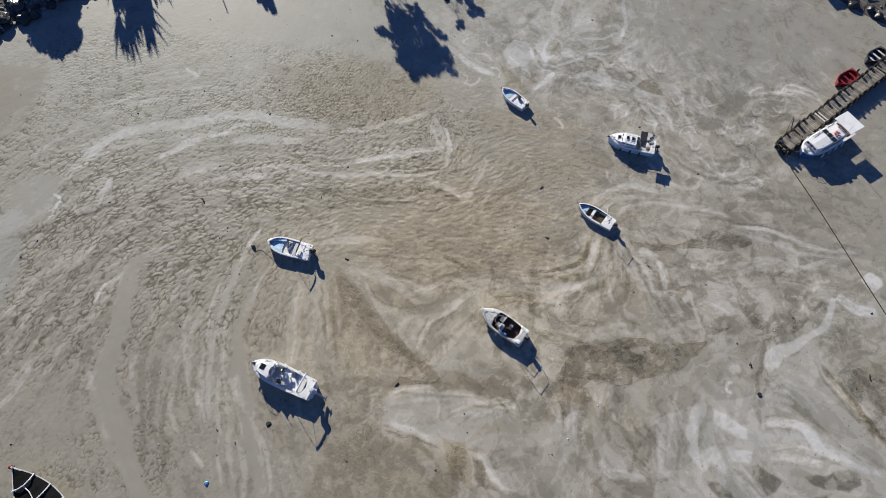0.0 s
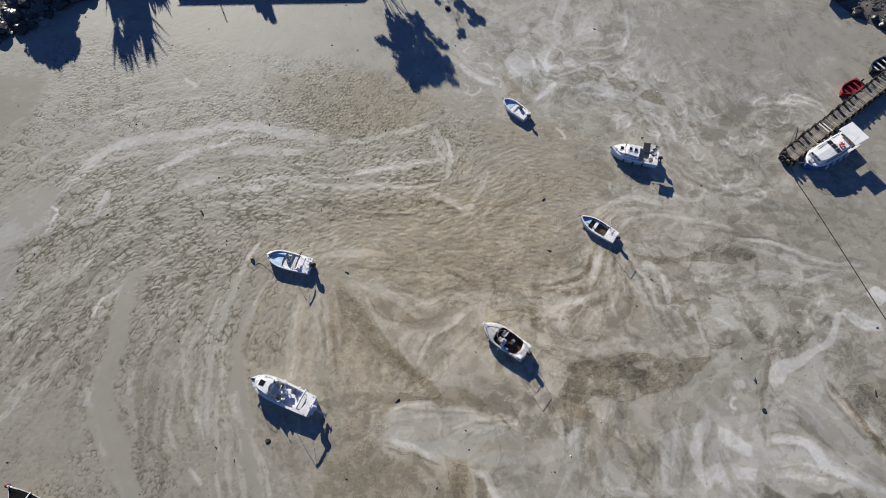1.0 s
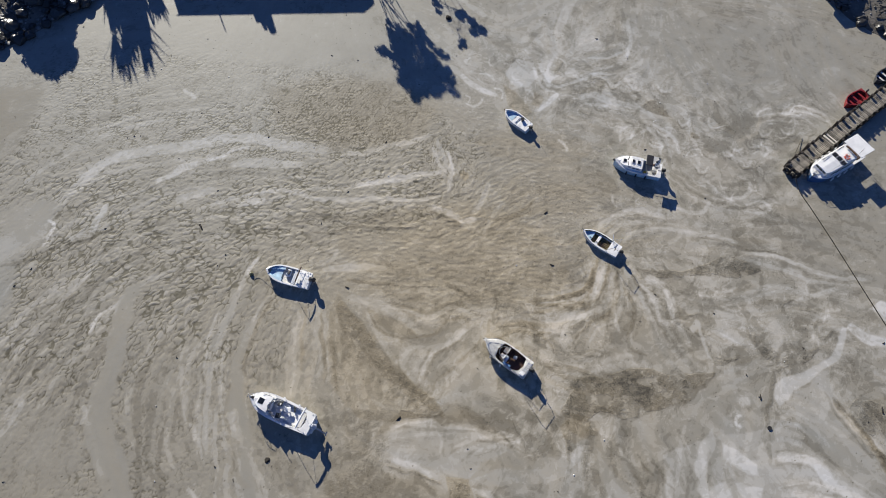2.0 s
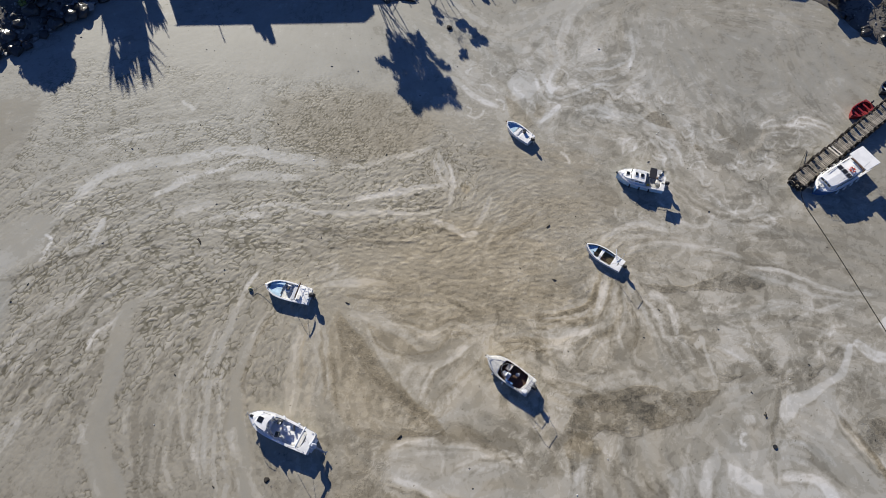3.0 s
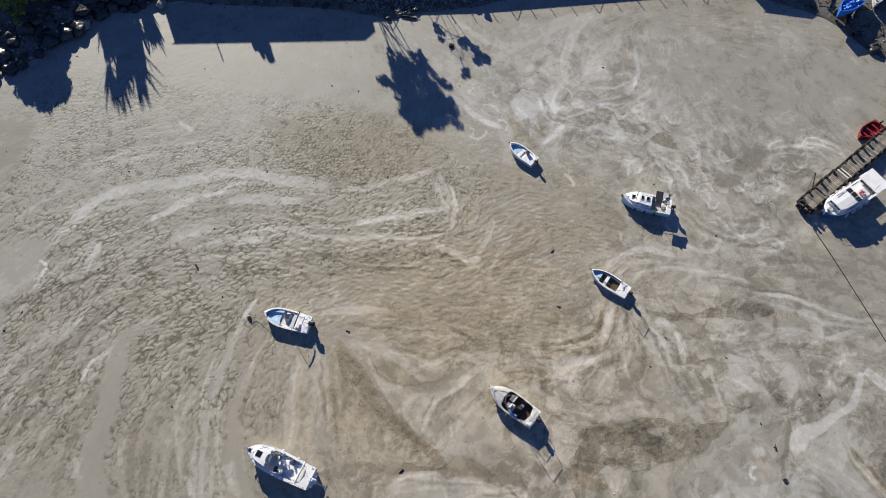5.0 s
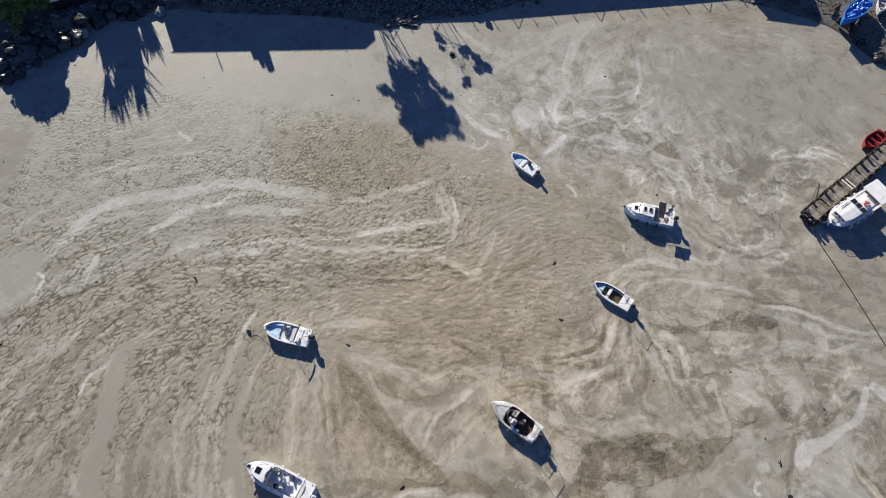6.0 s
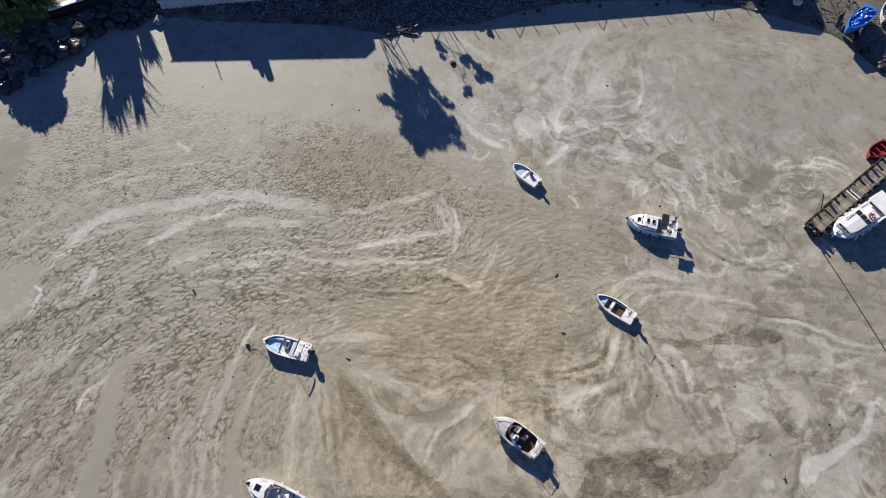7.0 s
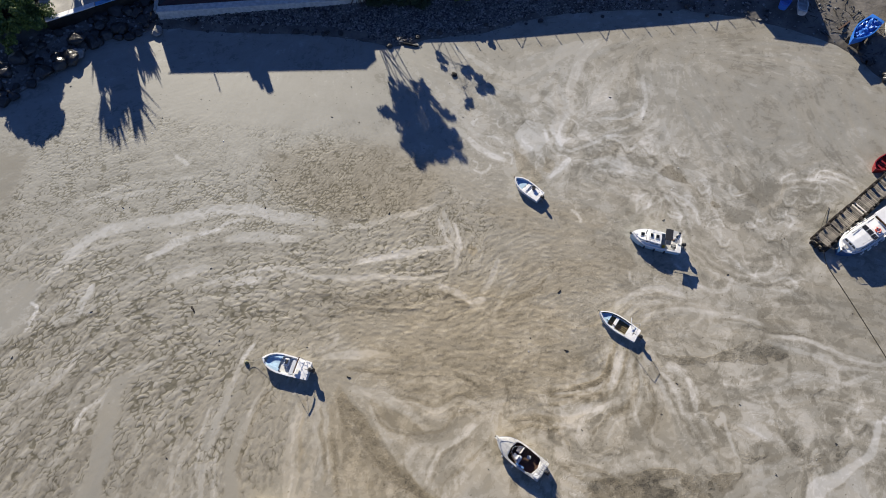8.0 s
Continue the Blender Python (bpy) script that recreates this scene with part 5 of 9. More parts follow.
streak(0.109194, 0.36, 0, 0.2, (8, 61.2), (8.4, 60.7), (8.9, 60.4), (9.5, 60.3))
streak(0.0825604, -0.28, 0, 0.2, (9.6, 59.9), (10.6, 59.5), (11, 58.7), (10.7, 57.5))
streak(0.0511761, -0.28, 0, 0.2, (6.5, 60.3), (7.1, 60.9), (7.9, 61.1), (8.8, 60.8))
streak(0.0570338, 0.45, 0, 0.2, (1.5, 55.4), (2, 55.3), (2.3, 54.9), (2.1, 54.3))
streak(0.0538699, -0.28, 0, 0.2, (21, 59.2), (19.9, 58.3), (19.7, 57.4), (20.9, 56.6))
streak(0.124698, 0.32, 0, 0.2, (12.6, 61.8), (13.3, 61.4), (13.7, 60.7), (13.7, 59.7))
streak(0.0618109, -0.28, 0, 0.2, (6.3, 61.3), (6.8, 60.7), (7.5, 60.7), (8.1, 61.4))
streak(0.126276, 0.36, 0, 0.2, (13, 55.6), (14, 55.9), (14.6, 55.6), (14.5, 54.4))
streak(0.0572454, -0.28, 0, 0.2, (14.9, 54), (15.6, 53.3), (16.3, 53.3), (17, 54.3))
streak(0.136068, 0.4, 0, 0.2, (1.7, 54.3), (2.5, 53.9), (3.2, 54), (3.7, 54.9))
streak(0.11523, 0.5, 0, 0.2, (4.8, 56.4), (5.6, 56.3), (6, 55.8), (5.9, 54.9))
streak(0.102247, 0.36, 0, 0.2, (11.7, 59.8), (11.3, 59.1), (11.5, 58.4), (12.1, 57.9))
streak(0.0582736, 0.5, 0, 0.2, (4.3, 61.5), (4.1, 60.9), (4.3, 60.4), (4.9, 60.2))
streak(0.0667261, 0.32, 0, 0.2, (15.7, 54.8), (15.1, 53.9), (15.1, 53), (16.2, 52.4))
streak(0.134111, -0.28, 0, 0.2, (14.7, 57.6), (14.9, 56.7), (15.6, 56.4), (16.5, 57))
streak(0.0691333, -0.28, 0, 0.2, (7.7, 61.3), (8.4, 61.5), (8.9, 61.2), (9.1, 60.4))
streak(0.0997641, 0.32, 0, 0.2, (8.8, 56.7), (9.4, 56.5), (9.8, 56.1), (9.9, 55.3))
streak(0.0886322, 0.36, 0, 0.2, (7.5, 59.4), (7.4, 58.7), (7.7, 58.2), (8.5, 58.2))
streak(0.0633482, 0.32, 0, 0.2, (11.2, 56.5), (12.2, 56.5), (12.8, 55.9), (12.9, 54.8))
streak(0.0611768, 0.36, 0, 0.2, (9, 55.9), (8.9, 55.3), (8.8, 54.6), (8.8, 54))
streak(0.0696506, 0.38, 0, 0.2, (35.6, 49.8), (35.9, 49.3), (35.8, 48.7), (35, 48.1))
streak(0.136156, 0.3, 0, 0.2, (27, 54.1), (27.3, 53.9), (27.7, 53.9), (28.1, 53.9))
streak(0.137208, 0.38, 0, 0.2, (35.9, 49.8), (36.7, 49.3), (36.7, 48.7), (36, 47.8))
streak(0.064156, 0.3, 0, 0.2, (23.1, 51.7), (23.6, 51.7), (24, 51.5), (24.2, 50.9))
streak(0.0995761, 0.42, 0, 0.2, (33, 47.6), (33.5, 47.5), (33.8, 47.2), (33.8, 46.6))
streak(0.113647, -0.26, 0, 0.2, (20.6, 52.2), (21.1, 52.3), (21.4, 52), (21.3, 51.5))
streak(0.0681292, 0.3, 0, 0.2, (35.4, 50.7), (35.2, 50.1), (35.4, 49.6), (36, 49.4))
streak(0.0633394, 0.3, 0, 0.2, (20.2, 51.2), (21.5, 51.7), (22.3, 51.4), (22.2, 49.9))
streak(0.0737634, 0.42, 0, 0.2, (32.3, 43.2), (31.6, 42.5), (31.6, 41.8), (32.5, 41.5))
streak(0.0801604, -0.26, 0, 0.2, (35.9, 50.9), (35.7, 50.2), (35.7, 49.5), (35.9, 48.8))
streak(0.0959128, -0.22, 0, 0.2, (15.9, 41.1), (16.4, 41), (16.9, 40.8), (17.3, 40.5))
streak(0.065304, 0.3, 0, 0.2, (18.3, 52.1), (18.5, 51.6), (19, 51.4), (19.6, 51.8))
streak(0.0783262, -0.26, 0, 0.2, (22.9, 41.3), (23.4, 41.3), (23.7, 41.1), (23.7, 40.5))
streak(0.13767, -0.26, 0, 0.2, (36.3, 49.6), (36.8, 49.6), (37.2, 49.4), (37.5, 49))
streak(0.0636364, 0.3, 0, 0.2, (33.5, 43.8), (34, 43.6), (34.7, 43.5), (35.3, 43.5))
streak(0.0586734, -0.22, 0, 0.2, (35, 42.8), (34, 42.3), (33.8, 41.6), (34.6, 41))
streak(0.132585, 0.42, 0, 0.2, (21.4, 51.2), (21.2, 50.8), (21.1, 50.3), (21.1, 49.8))
streak(0.0631865, 0.42, 0, 0.2, (22.9, 49.4), (23.2, 49.3), (23.6, 49.2), (23.9, 49.1))
streak(0.139612, 0.42, 0, 0.2, (22.9, 49.5), (23.3, 49), (23.8, 48.9), (24.6, 49.1))
streak(0.0844374, 0.3, 0, 0.2, (24.5, 51.7), (25.3, 52), (25.9, 51.9), (26.2, 51.1))
streak(0.138246, 0.38, 0, 0.2, (23.2, 45.5), (23.5, 45.1), (23.9, 44.8), (24.6, 44.9))
streak(0.0618885, -0.26, 0, 0.2, (35.9, 47.2), (35, 46.6), (34.8, 45.9), (35.5, 45.3))
streak(0.0643733, 0.3, 0, 0.2, (27.7, 45.4), (27.4, 44.5), (27.8, 43.9), (28.8, 43.7))
streak(0.105906, 0.38, 0, 0.2, (30.6, 44.6), (30.6, 44), (30.8, 43.7), (31.5, 43.8))
streak(0.12542, 0.42, 0, 0.2, (18.2, 42.2), (18, 41.6), (18.1, 40.9), (18.4, 40.3))
streak(0.0577974, 0.38, 0, 0.2, (21.2, 41.9), (20.8, 41.5), (20.8, 41.2), (21.2, 40.9))
streak(0.100605, 0.3, 0, 0.2, (19.4, 51.7), (20, 51.5), (20.6, 51.5), (21.2, 52))
streak(0.0876465, 0.3, 0, 0.2, (23.3, 49.8), (24, 49.5), (24.4, 48.9), (24.2, 48))
streak(0.0843948, 0.42, 0, 0.2, (26.9, 47.9), (27.8, 48.8), (28.5, 48.8), (29, 47.8))
streak(0.118255, 0.3, 0, 0.2, (20.2, 51.4), (19.9, 50.7), (19.8, 50), (19.8, 49.2))
streak(0.0592627, -0.22, 0, 0.2, (19.7, 46.2), (20.3, 46.3), (20.9, 46.4), (21.6, 46.4))
streak(0.134955, -0.22, 0, 0.2, (29, 48.2), (29.3, 47.9), (29.8, 47.7), (30.3, 47.6))
streak(0.105059, -0.22, 0, 0.2, (30.9, 51.2), (31.6, 51.8), (32.3, 51.9), (33, 51.4))
streak(0.0891326, -0.22, 0, 0.2, (35.3, 47.2), (35, 46.7), (35, 46.1), (35.4, 45.7))
streak(0.128032, 0.42, 0, 0.2, (22.5, 43.3), (22.8, 43.1), (23.1, 42.8), (23.4, 42.6))
streak(0.0507236, 0.38, 0, 0.2, (26.9, 48.1), (27.3, 47.9), (27.8, 47.9), (28.3, 48.2))
streak(0.132346, -0.22, 0, 0.2, (28.6, 45.8), (28.8, 45.1), (29.3, 44.9), (30.2, 45.2))
streak(0.0613208, 0.38, 0, 0.2, (29.5, 44), (29.7, 43.7), (29.8, 43.2), (29.7, 42.7))
streak(0.121898, 0.42, 0, 0.2, (24.7, 47.5), (24.3, 47), (24.2, 46.6), (24.7, 46.1))
streak(0.0777997, 0.42, 0, 0.2, (27.3, 43.5), (27.9, 43.8), (28.4, 43.7), (28.7, 43.2))
streak(0.114008, 0.42, 0, 0.2, (30.6, 53.5), (30.3, 52.3), (30.8, 51.7), (32.3, 52.2))
streak(0.133338, -0.22, 0, 0.2, (33.1, 44.7), (34.1, 44.9), (34.7, 44.5), (34.6, 43.5))
streak(0.0918937, -0.26, 0, 0.2, (36.9, 50.4), (37.5, 50.4), (37.7, 50.1), (37.3, 49.5))
streak(0.0739426, -0.26, 0, 0.2, (27.6, 49.3), (27.9, 49.2), (28.3, 49.2), (28.6, 49.1))
streak(0.0770413, -0.26, 0, 0.2, (32.4, 45.3), (32.6, 45), (32.8, 44.6), (32.9, 44.1))
streak(0.132932, 0.42, 0, 0.2, (32.8, 49.6), (33, 49.1), (33.5, 48.9), (34.2, 49.2))
streak(0.118351, 0.26, 0, 0.2, (27.3, 31.4), (27.9, 31), (28.7, 31), (29.6, 31.3))
streak(0.0570721, 0.26, 0, 0.2, (28.9, 30.5), (29.3, 30.4), (29.7, 30.4), (30.1, 30.6))
streak(0.0718693, 0.3, 0, 0.2, (35.7, 27.5), (36.2, 27.5), (36.7, 27.5), (37.1, 27.3))
streak(0.0672122, 0.26, 0, 0.2, (31.9, 26.4), (32.3, 26.5), (32.7, 26.7), (32.9, 27))
streak(0.0521768, -0.24, 0, 0.2, (36, 29), (36.6, 29), (37.3, 29), (38, 29))
streak(0.0936597, 0.3, 0, 0.2, (22.5, 26.6), (23.2, 27.3), (24, 27.5), (25, 27.2))
streak(0.0756058, -0.24, 0, 0.2, (37.8, 26.8), (38.2, 26.5), (38.6, 26.6), (39, 27.2))
streak(0.0621219, 0.3, 0, 0.2, (32.9, 30.7), (33.2, 30.7), (33.6, 30.9), (34, 31.1))
streak(0.10352, 0.3, 0, 0.2, (38.1, 28), (38.3, 28.5), (38.6, 28.7), (39.1, 28.6))
streak(0.0500985, 0.3, 0, 0.2, (21.3, 24.9), (21.7, 25), (22, 24.8), (21.9, 24.4))
streak(0.0852298, 0.26, 0, 0.2, (37.7, 32.6), (37.4, 31.4), (37.9, 30.9), (39.5, 31.4))
streak(0.0744057, -0.24, 0, 0.2, (23.2, 30.7), (23.3, 30.5), (23.6, 30.3), (24, 30.3))
streak(0.137091, 0.3, 0, 0.2, (27.6, 26.3), (28.2, 26), (28.8, 25.6), (29.4, 25.2))
streak(0.0914015, -0.24, 0, 0.2, (25, 26.5), (25.3, 25.9), (25.9, 25.7), (26.8, 26))
streak(0.134146, 0.3, 0, 0.2, (38.6, 29), (39.1, 29.1), (39.7, 29.2), (40.4, 29.2))
streak(0.126976, -0.24, 0, 0.2, (24.3, 27.5), (24.9, 27.9), (25.7, 28.1), (26.4, 27.9))
streak(0.0648655, -0.24, 0, 0.2, (34.2, 28.8), (34.6, 29.3), (35.1, 29.6), (35.9, 29.6))
streak(0.0932109, 0.3, 0, 0.2, (26, 30.7), (26.7, 30.3), (27.5, 30.5), (28.1, 31.3))
streak(0.129433, 0.26, 0, 0.2, (39.3, 27), (39.9, 27), (40.5, 26.9), (41.2, 26.9))
streak(0.0502032, 0.26, 0, 0.2, (29.4, 26.7), (30.3, 26.8), (30.8, 26.5), (30.9, 25.7))
streak(0.116583, -0.24, 0, 0.2, (34.2, 29.1), (34.7, 29.7), (35.5, 30), (36.3, 29.7))
streak(0.102937, 0.26, 0, 0.2, (28.4, 27.8), (28.5, 27.4), (28.9, 27), (29.6, 26.9))
streak(0.0554973, 0.26, 0, 0.2, (37.7, 27.3), (38, 27.2), (38.3, 27.1), (38.5, 26.9))
streak(0.11636, 0.26, 0, 0.2, (39.6, 31.6), (40.3, 31), (41.3, 31.1), (42.2, 32.1))
streak(0.0760361, 0.3, 0, 0.2, (23.2, 27.3), (23.5, 27.1), (23.8, 26.8), (24, 26.4))
streak(0.0722086, -0.24, 0, 0.2, (36.1, 31.8), (36.1, 31.4), (36.2, 31.2), (36.7, 31.2))
streak(0.10422, 0.36, 0, 0.2, (39.1, 52.5), (40, 52.5), (40.6, 52.9), (41, 53.9))
streak(0.12939, -0.2, 0, 0.2, (38.1, 50.2), (39, 50.1), (39.9, 50.5), (40.6, 51.4))
streak(0.120828, 0.42, 0, 0.2, (36.4, 53.5), (36.7, 54.4), (37.5, 55), (38.6, 55.1))
streak(0.122787, 0.36, 0, 0.2, (40.4, 51.2), (40.7, 51.7), (41.2, 51.9), (41.7, 51.6))
streak(0.0822055, -0.2, 0, 0.2, (38, 53.2), (38.8, 53.2), (39.7, 53.4), (40.6, 54))
streak(0.127333, 0.36, 0, 0.2, (39.9, 53.2), (40.5, 53.8), (41, 53.9), (41.3, 53.3))
streak(0.0988774, 0.36, 0, 0.2, (37.7, 50.9), (38.7, 50.8), (39.4, 51.3), (39.8, 52.4))
streak(0.0717806, 0.42, 0, 0.2, (40.5, 54.7), (41.5, 55.8), (42.5, 55.9), (43.1, 54.7))
streak(0.105567, 0.36, 0, 0.2, (37.4, 52.6), (37.7, 52.7), (38.1, 52.9), (38.5, 52.9))
streak(0.0822758, -0.2, 0, 0.2, (41.4, 51.4), (42.2, 51.3), (42.9, 51.7), (43.2, 52.7))
streak(0.121169, -0.2, 0, 0.2, (40.4, 49.8), (41, 50.2), (41.5, 50.3), (42, 49.9))
streak(0.0898106, 0.36, 0, 0.2, (39.5, 54.6), (40, 55.3), (40.7, 55.9), (41.5, 56.4))
streak(0.076386, -0.2, 0, 0.2, (37.3, 50.3), (37.9, 50.2), (38.7, 50.4), (39.5, 50.8))
streak(0.137327, 0.36, 0, 0.2, (40.6, 54.3), (41.1, 54.2), (41.6, 54.3), (42.1, 54.7))
streak(0.0774752, -0.2, 0, 0.2, (36, 50.6), (36.7, 50.4), (37.6, 50.6), (38.5, 51))
streak(0.0739593, -0.2, 0, 0.2, (41.6, 50.2), (42, 51.1), (42.6, 51.5), (43.5, 51.1))
# the way the scum was drawn out, everywhere, from the streaks round about
H = np.array(heading)
cx, cy = np.meshgrid(np.arange(-64, 65, 1.0), np.arange(1, 86, 1.0))
c2, s2 = np.full(cx.shape, 0.004), np.zeros(cx.shape)
for hx, hy, ha, hl in H:
    w = hl / ((cx - hx) ** 2 + (cy - hy) ** 2 + 1.5) ** 1.6
    c2 += w * math.cos(2 * ha)
    s2 += w * math.sin(2 * ha)


def lift(field):
    """A coarse field at every vertex of the fine grid."""
    u, v = X + 64, Y - 1
    i, j = np.floor(u).astype(int), np.floor(v).astype(int)
    a, b = u - i, v - j
    return (field[j, i] * (1 - a) + field[j, i + 1] * a) * (1 - b) + (field[j + 1, i] * (1 - a) + field[j + 1, i + 1] * a) * b


turn = 0.5 * np.arctan2(lift(s2), lift(c2)) + 0.9 * (many(X, Y, 5.0, 31) - 0.5)
dried = np.exp(-((((X + 12.5) / 8.5) ** 2 + ((Y - 52.6) / 4.8) ** 2) ** 1.5))  # brown film with upright cracks
turn = turn * (1 - dried) + (math.pi / 2) * dried
DX, DY = np.cos(turn), np.sin(turn)


def drawn_out(seed_field, reach):
    """Smears a field along the flow (line integral convolution)."""
    total, n = seed_field.copy(), 1
    rows, cols = X.shape
    for sign in (1, -1):
        fx, fy = np.meshgrid(np.arange(cols, dtype=float), np.arange(rows, dtype=float))
        px, py = DX * sign, DY * sign
        for _ in range(int(reach / STEP / 2)):
            fx, fy = np.clip(fx + 2 * px, 0, cols - 1), np.clip(fy + 2 * py, 0, rows - 1)
            i, j = np.rint(fx).astype(int), np.rint(fy).astype(int)
            total += seed_field[j, i]
            n += 1
            nx, ny = DX[j, i], DY[j, i]
            flip = np.where(nx * px + ny * py < 0, -1.0, 1.0)
            px, py = nx * flip, ny * flip
    total /= n
    return (total - total.mean()) / total.std()


ribbons = drawn_out(value_noise(X, Y, 0.55, 43), 3.4)
films = drawn_out(many(X, Y, 1.6, 47, 3), 4.6)


def wrinkled(size, along, across, seed):
    """Cells drawn out along the flow: the gap to the next cell, 0 on the crease between."""
    r = np.random.default_rng(seed)
    jx, jy = r.random((256, 256)), r.random((256, 256))
    wx, wy = X + size * 1.5 * (many(X, Y, size * 1.3, seed + 1, 3) - 0.5), Y + size * 1.5 * (many(X, Y, size * 1.3, seed + 5, 3) - 0.5)
    ci, cj = np.floor(wx / size).astype(int), np.floor(wy / size).astype(int)
    f1, f2 = np.full(X.shape, 9.0), np.full(X.shape, 9.0)
    for di in range(-2, 3):
        for dj in range(-2, 3):
            a, b = ci + di, cj + dj
            ex, ey = (a + jx[b % 256, a % 256]) * size - wx, (b + jy[b % 256, a % 256]) * size - wy
            d = np.hypot((ex * DX + ey * DY) * along, (-ex * DY + ey * DX) * across)
            f2 = np.where(d < f1, f1, np.minimum(f2, d))
            f1 = np.minimum(f1, d)
    return (f2 - f1) / size


def region(x, y, rx, ry):
    return np.exp(-((((WX - x) / rx) ** 2 + ((WY - y) / ry) ** 2) ** 1.5))


def over(field, lo, hi):
    """0 below lo, 1 above hi, with a soft step between."""
    t = np.clip((field - lo) / (hi - lo), 0, 1)
    return t * t * (3 - 2 * t)


def folded(size, push, seed):
    """Film folded over itself: noise read at places that noise has pushed about, most along the flow."""
    qa, qb = many(X, Y, size * 1.9, seed, 3) - 0.5, many(X, Y, size * 1.9, seed + 10, 3) - 0.5
    u, v = X + push * size * (1.5 * qa * DX - 0.8 * qb * DY), Y + push * size * (1.5 * qa * DY + 0.8 * qb * DX)
    ra, rb = many(u, v, size * 1.1, seed + 20, 2) - 0.5, many(u, v, size * 1.1, seed + 30, 2) - 0.5
    return many(u + push * size * 0.8 * ra, v + push * size * 0.8 * rb, size, seed + 40, 3) - 0.5


smooth = np.clip(smooth, 0, 1)
# where the film has dried into small plates
plates = np.clip(region(-42, 36, 26, 30) + 0.85 * region(-22, 50, 26, 12) + 0.9 * region(-28, 16, 15, 18) + 0.85 * region(-6, 44, 11, 8) + 0.75 * region(-13.5, 52.6, 7, 4.5) + 0.4 * region(-14, 40, 16, 5), 0, 1)
plates *= 1 - 0.92 * smooth
plates *= 0.68 + 0.4 * over(many(X, Y, 6.0, 71), 0.34, 0.62)
gap_big, gap_small = wrinkled(0.64, 0.5, 1.2, 61), wrinkled(0.42, 0.6, 1.15, 65)
finer = WY + 4 * (many(X, Y, 5.0, 67, 2) - 0.5)
finer = np.maximum(over(finer, 40, 47), 0.85 * over(-finer, -21, -12))  # smaller plates towards the shore, and far out
gap = gap_big * (1 - finer) + gap_small * finer + (0.12 + 0.08 * finer) * (many(X, Y, 0.34, 69, 2) - 0.5)
broken = over(many(X, Y, 0.8, 75, 3), 0.34, 0.60)
crease = np.exp(-((np.clip(gap, 0, 2) / (0.115 + 0.025 * finer + 0.05 * broken)) ** 2)) * plates * (0.42 + 0.58 * broken) * (0.6 + 0.4 * over(WY, 14, 28)) * (1 - 0.35 * over(WY, 46, 54)) * (1 + 0.5 * dried)
# cloth-like wrinkles across the plates
crumple = 0.16 * np.clip(drawn_out(value_noise(X, Y, 0.26, 83), 0.3), -2.5, 2.5)
lumps = many(X, Y, 0.5, 81, 3) - 0.5
# crumbs and small folds where the scum is neither plated nor smooth
fold = many(X, Y, 0.9, 101, 4)
fold = np.clip((0.05 - np.abs(fold - 0.5)) / 0.05, 0, 1) * over(many(X, Y, 2.2, 111, 3), 0.46, 0.6)
crumbs = np.clip((many(X, Y, 0.26, 121, 2) - 0.68) * 7, 0, 1)
loose = np.clip(1 - 0.8 * plates, 0, 1) * (1 - 0.85 * smooth)
calm = 1 - 0.85 * smooth
stirred = np.clip(region(13, 60, 13, 9) + 0.9 * region(32, 47, 15, 12) + 0.9 * region(26, 27, 20, 11) + 0.9 * region(2, 21, 16, 10) + 0.35 * region(32, 66, 20, 10) + 0.9 * region(32, 10, 24, 12) + 0.6 * region(0, 8, 16, 8), 0, 1)
pebbled = np.clip(region(3, 37, 20, 14) + 0.5 * region(-12, 14, 9, 14) + 0.4 * region(30, 58, 20, 10), 0, 1) * (1 - smooth)
height = plates * ((0.009 - 0.003 * finer) * over(gap, 0.02, 0.3) - 0.022 * crease + (0.05 - 0.025 * finer) * (1 - 0.5 * dried) * crumple) + pebbled * (0.016 * lumps + 0.05 * crumple) + loose * (0.5 + 0.5 * pebbled) * (0.012 * crumbs - 0.012 * fold)
streaky = tone * (0.97 + 0.13 * np.tanh(1.5 * ribbons))
# marbling: broad sheets with a crisp border, pale and dark veins along their folds
sheet, curl, worm = folded(2.6, 2.2, 141), folded(1.15, 2.0, 241), folded(0.7, 1.6, 341)
marble = 0.035 * np.tanh(9 * sheet) + 0.05 * (over(sheet, 0.015, 0.03) - 0.5) + 0.07 * (over(curl, 0.055, 0.075) - over(-curl, 0.075, 0.095))
vein_mask = over(many(X, Y, 4.0, 411, 2), 0.42, 0.6)
vein = np.clip(1 - np.abs(curl - 0.02) / 0.020, 0, 1) * vein_mask + 0.7 * np.clip(1 - np.abs(sheet + 0.03) / 0.016, 0, 1)
seam = np.clip(1 - np.abs(worm + 0.02) / 0.022, 0, 1) * over(many(X, Y, 2.6, 421, 2), 0.5, 0.62)
marble += 0.15 * vein - 0.13 * seam
# lines that run along the flow, beside the streaks
lines = np.tanh(2.2 * ribbons) * np.clip(1.25 - reach / 4.5, 0, 1) * over(many(X, Y, 5.0, 195, 2), 0.40, 0.62)
drawn = over(np.abs(films), 0.9, 1.25) * np.sign(films) * over(many(X, Y, 7.0, 131, 2), 0.35, 0.6)
value = 0.46 + np.where(streaky > 0, 0.68, 0.70) * streaky
value += (1 - 0.85 * plates) * (1 - 0.6 * smooth) * (0.40 + 1.15 * stirred + 0.35 * stirred * over(-WY, -40, -32) - 0.25 * region(38, 66, 20, 12) * (1 - stirred)) * marble
value += (1 - 0.6 * plates) * (1 - 0.5 * smooth) * (0.035 * lines + 0.025 * lines * stirred + 0.03 * drawn)
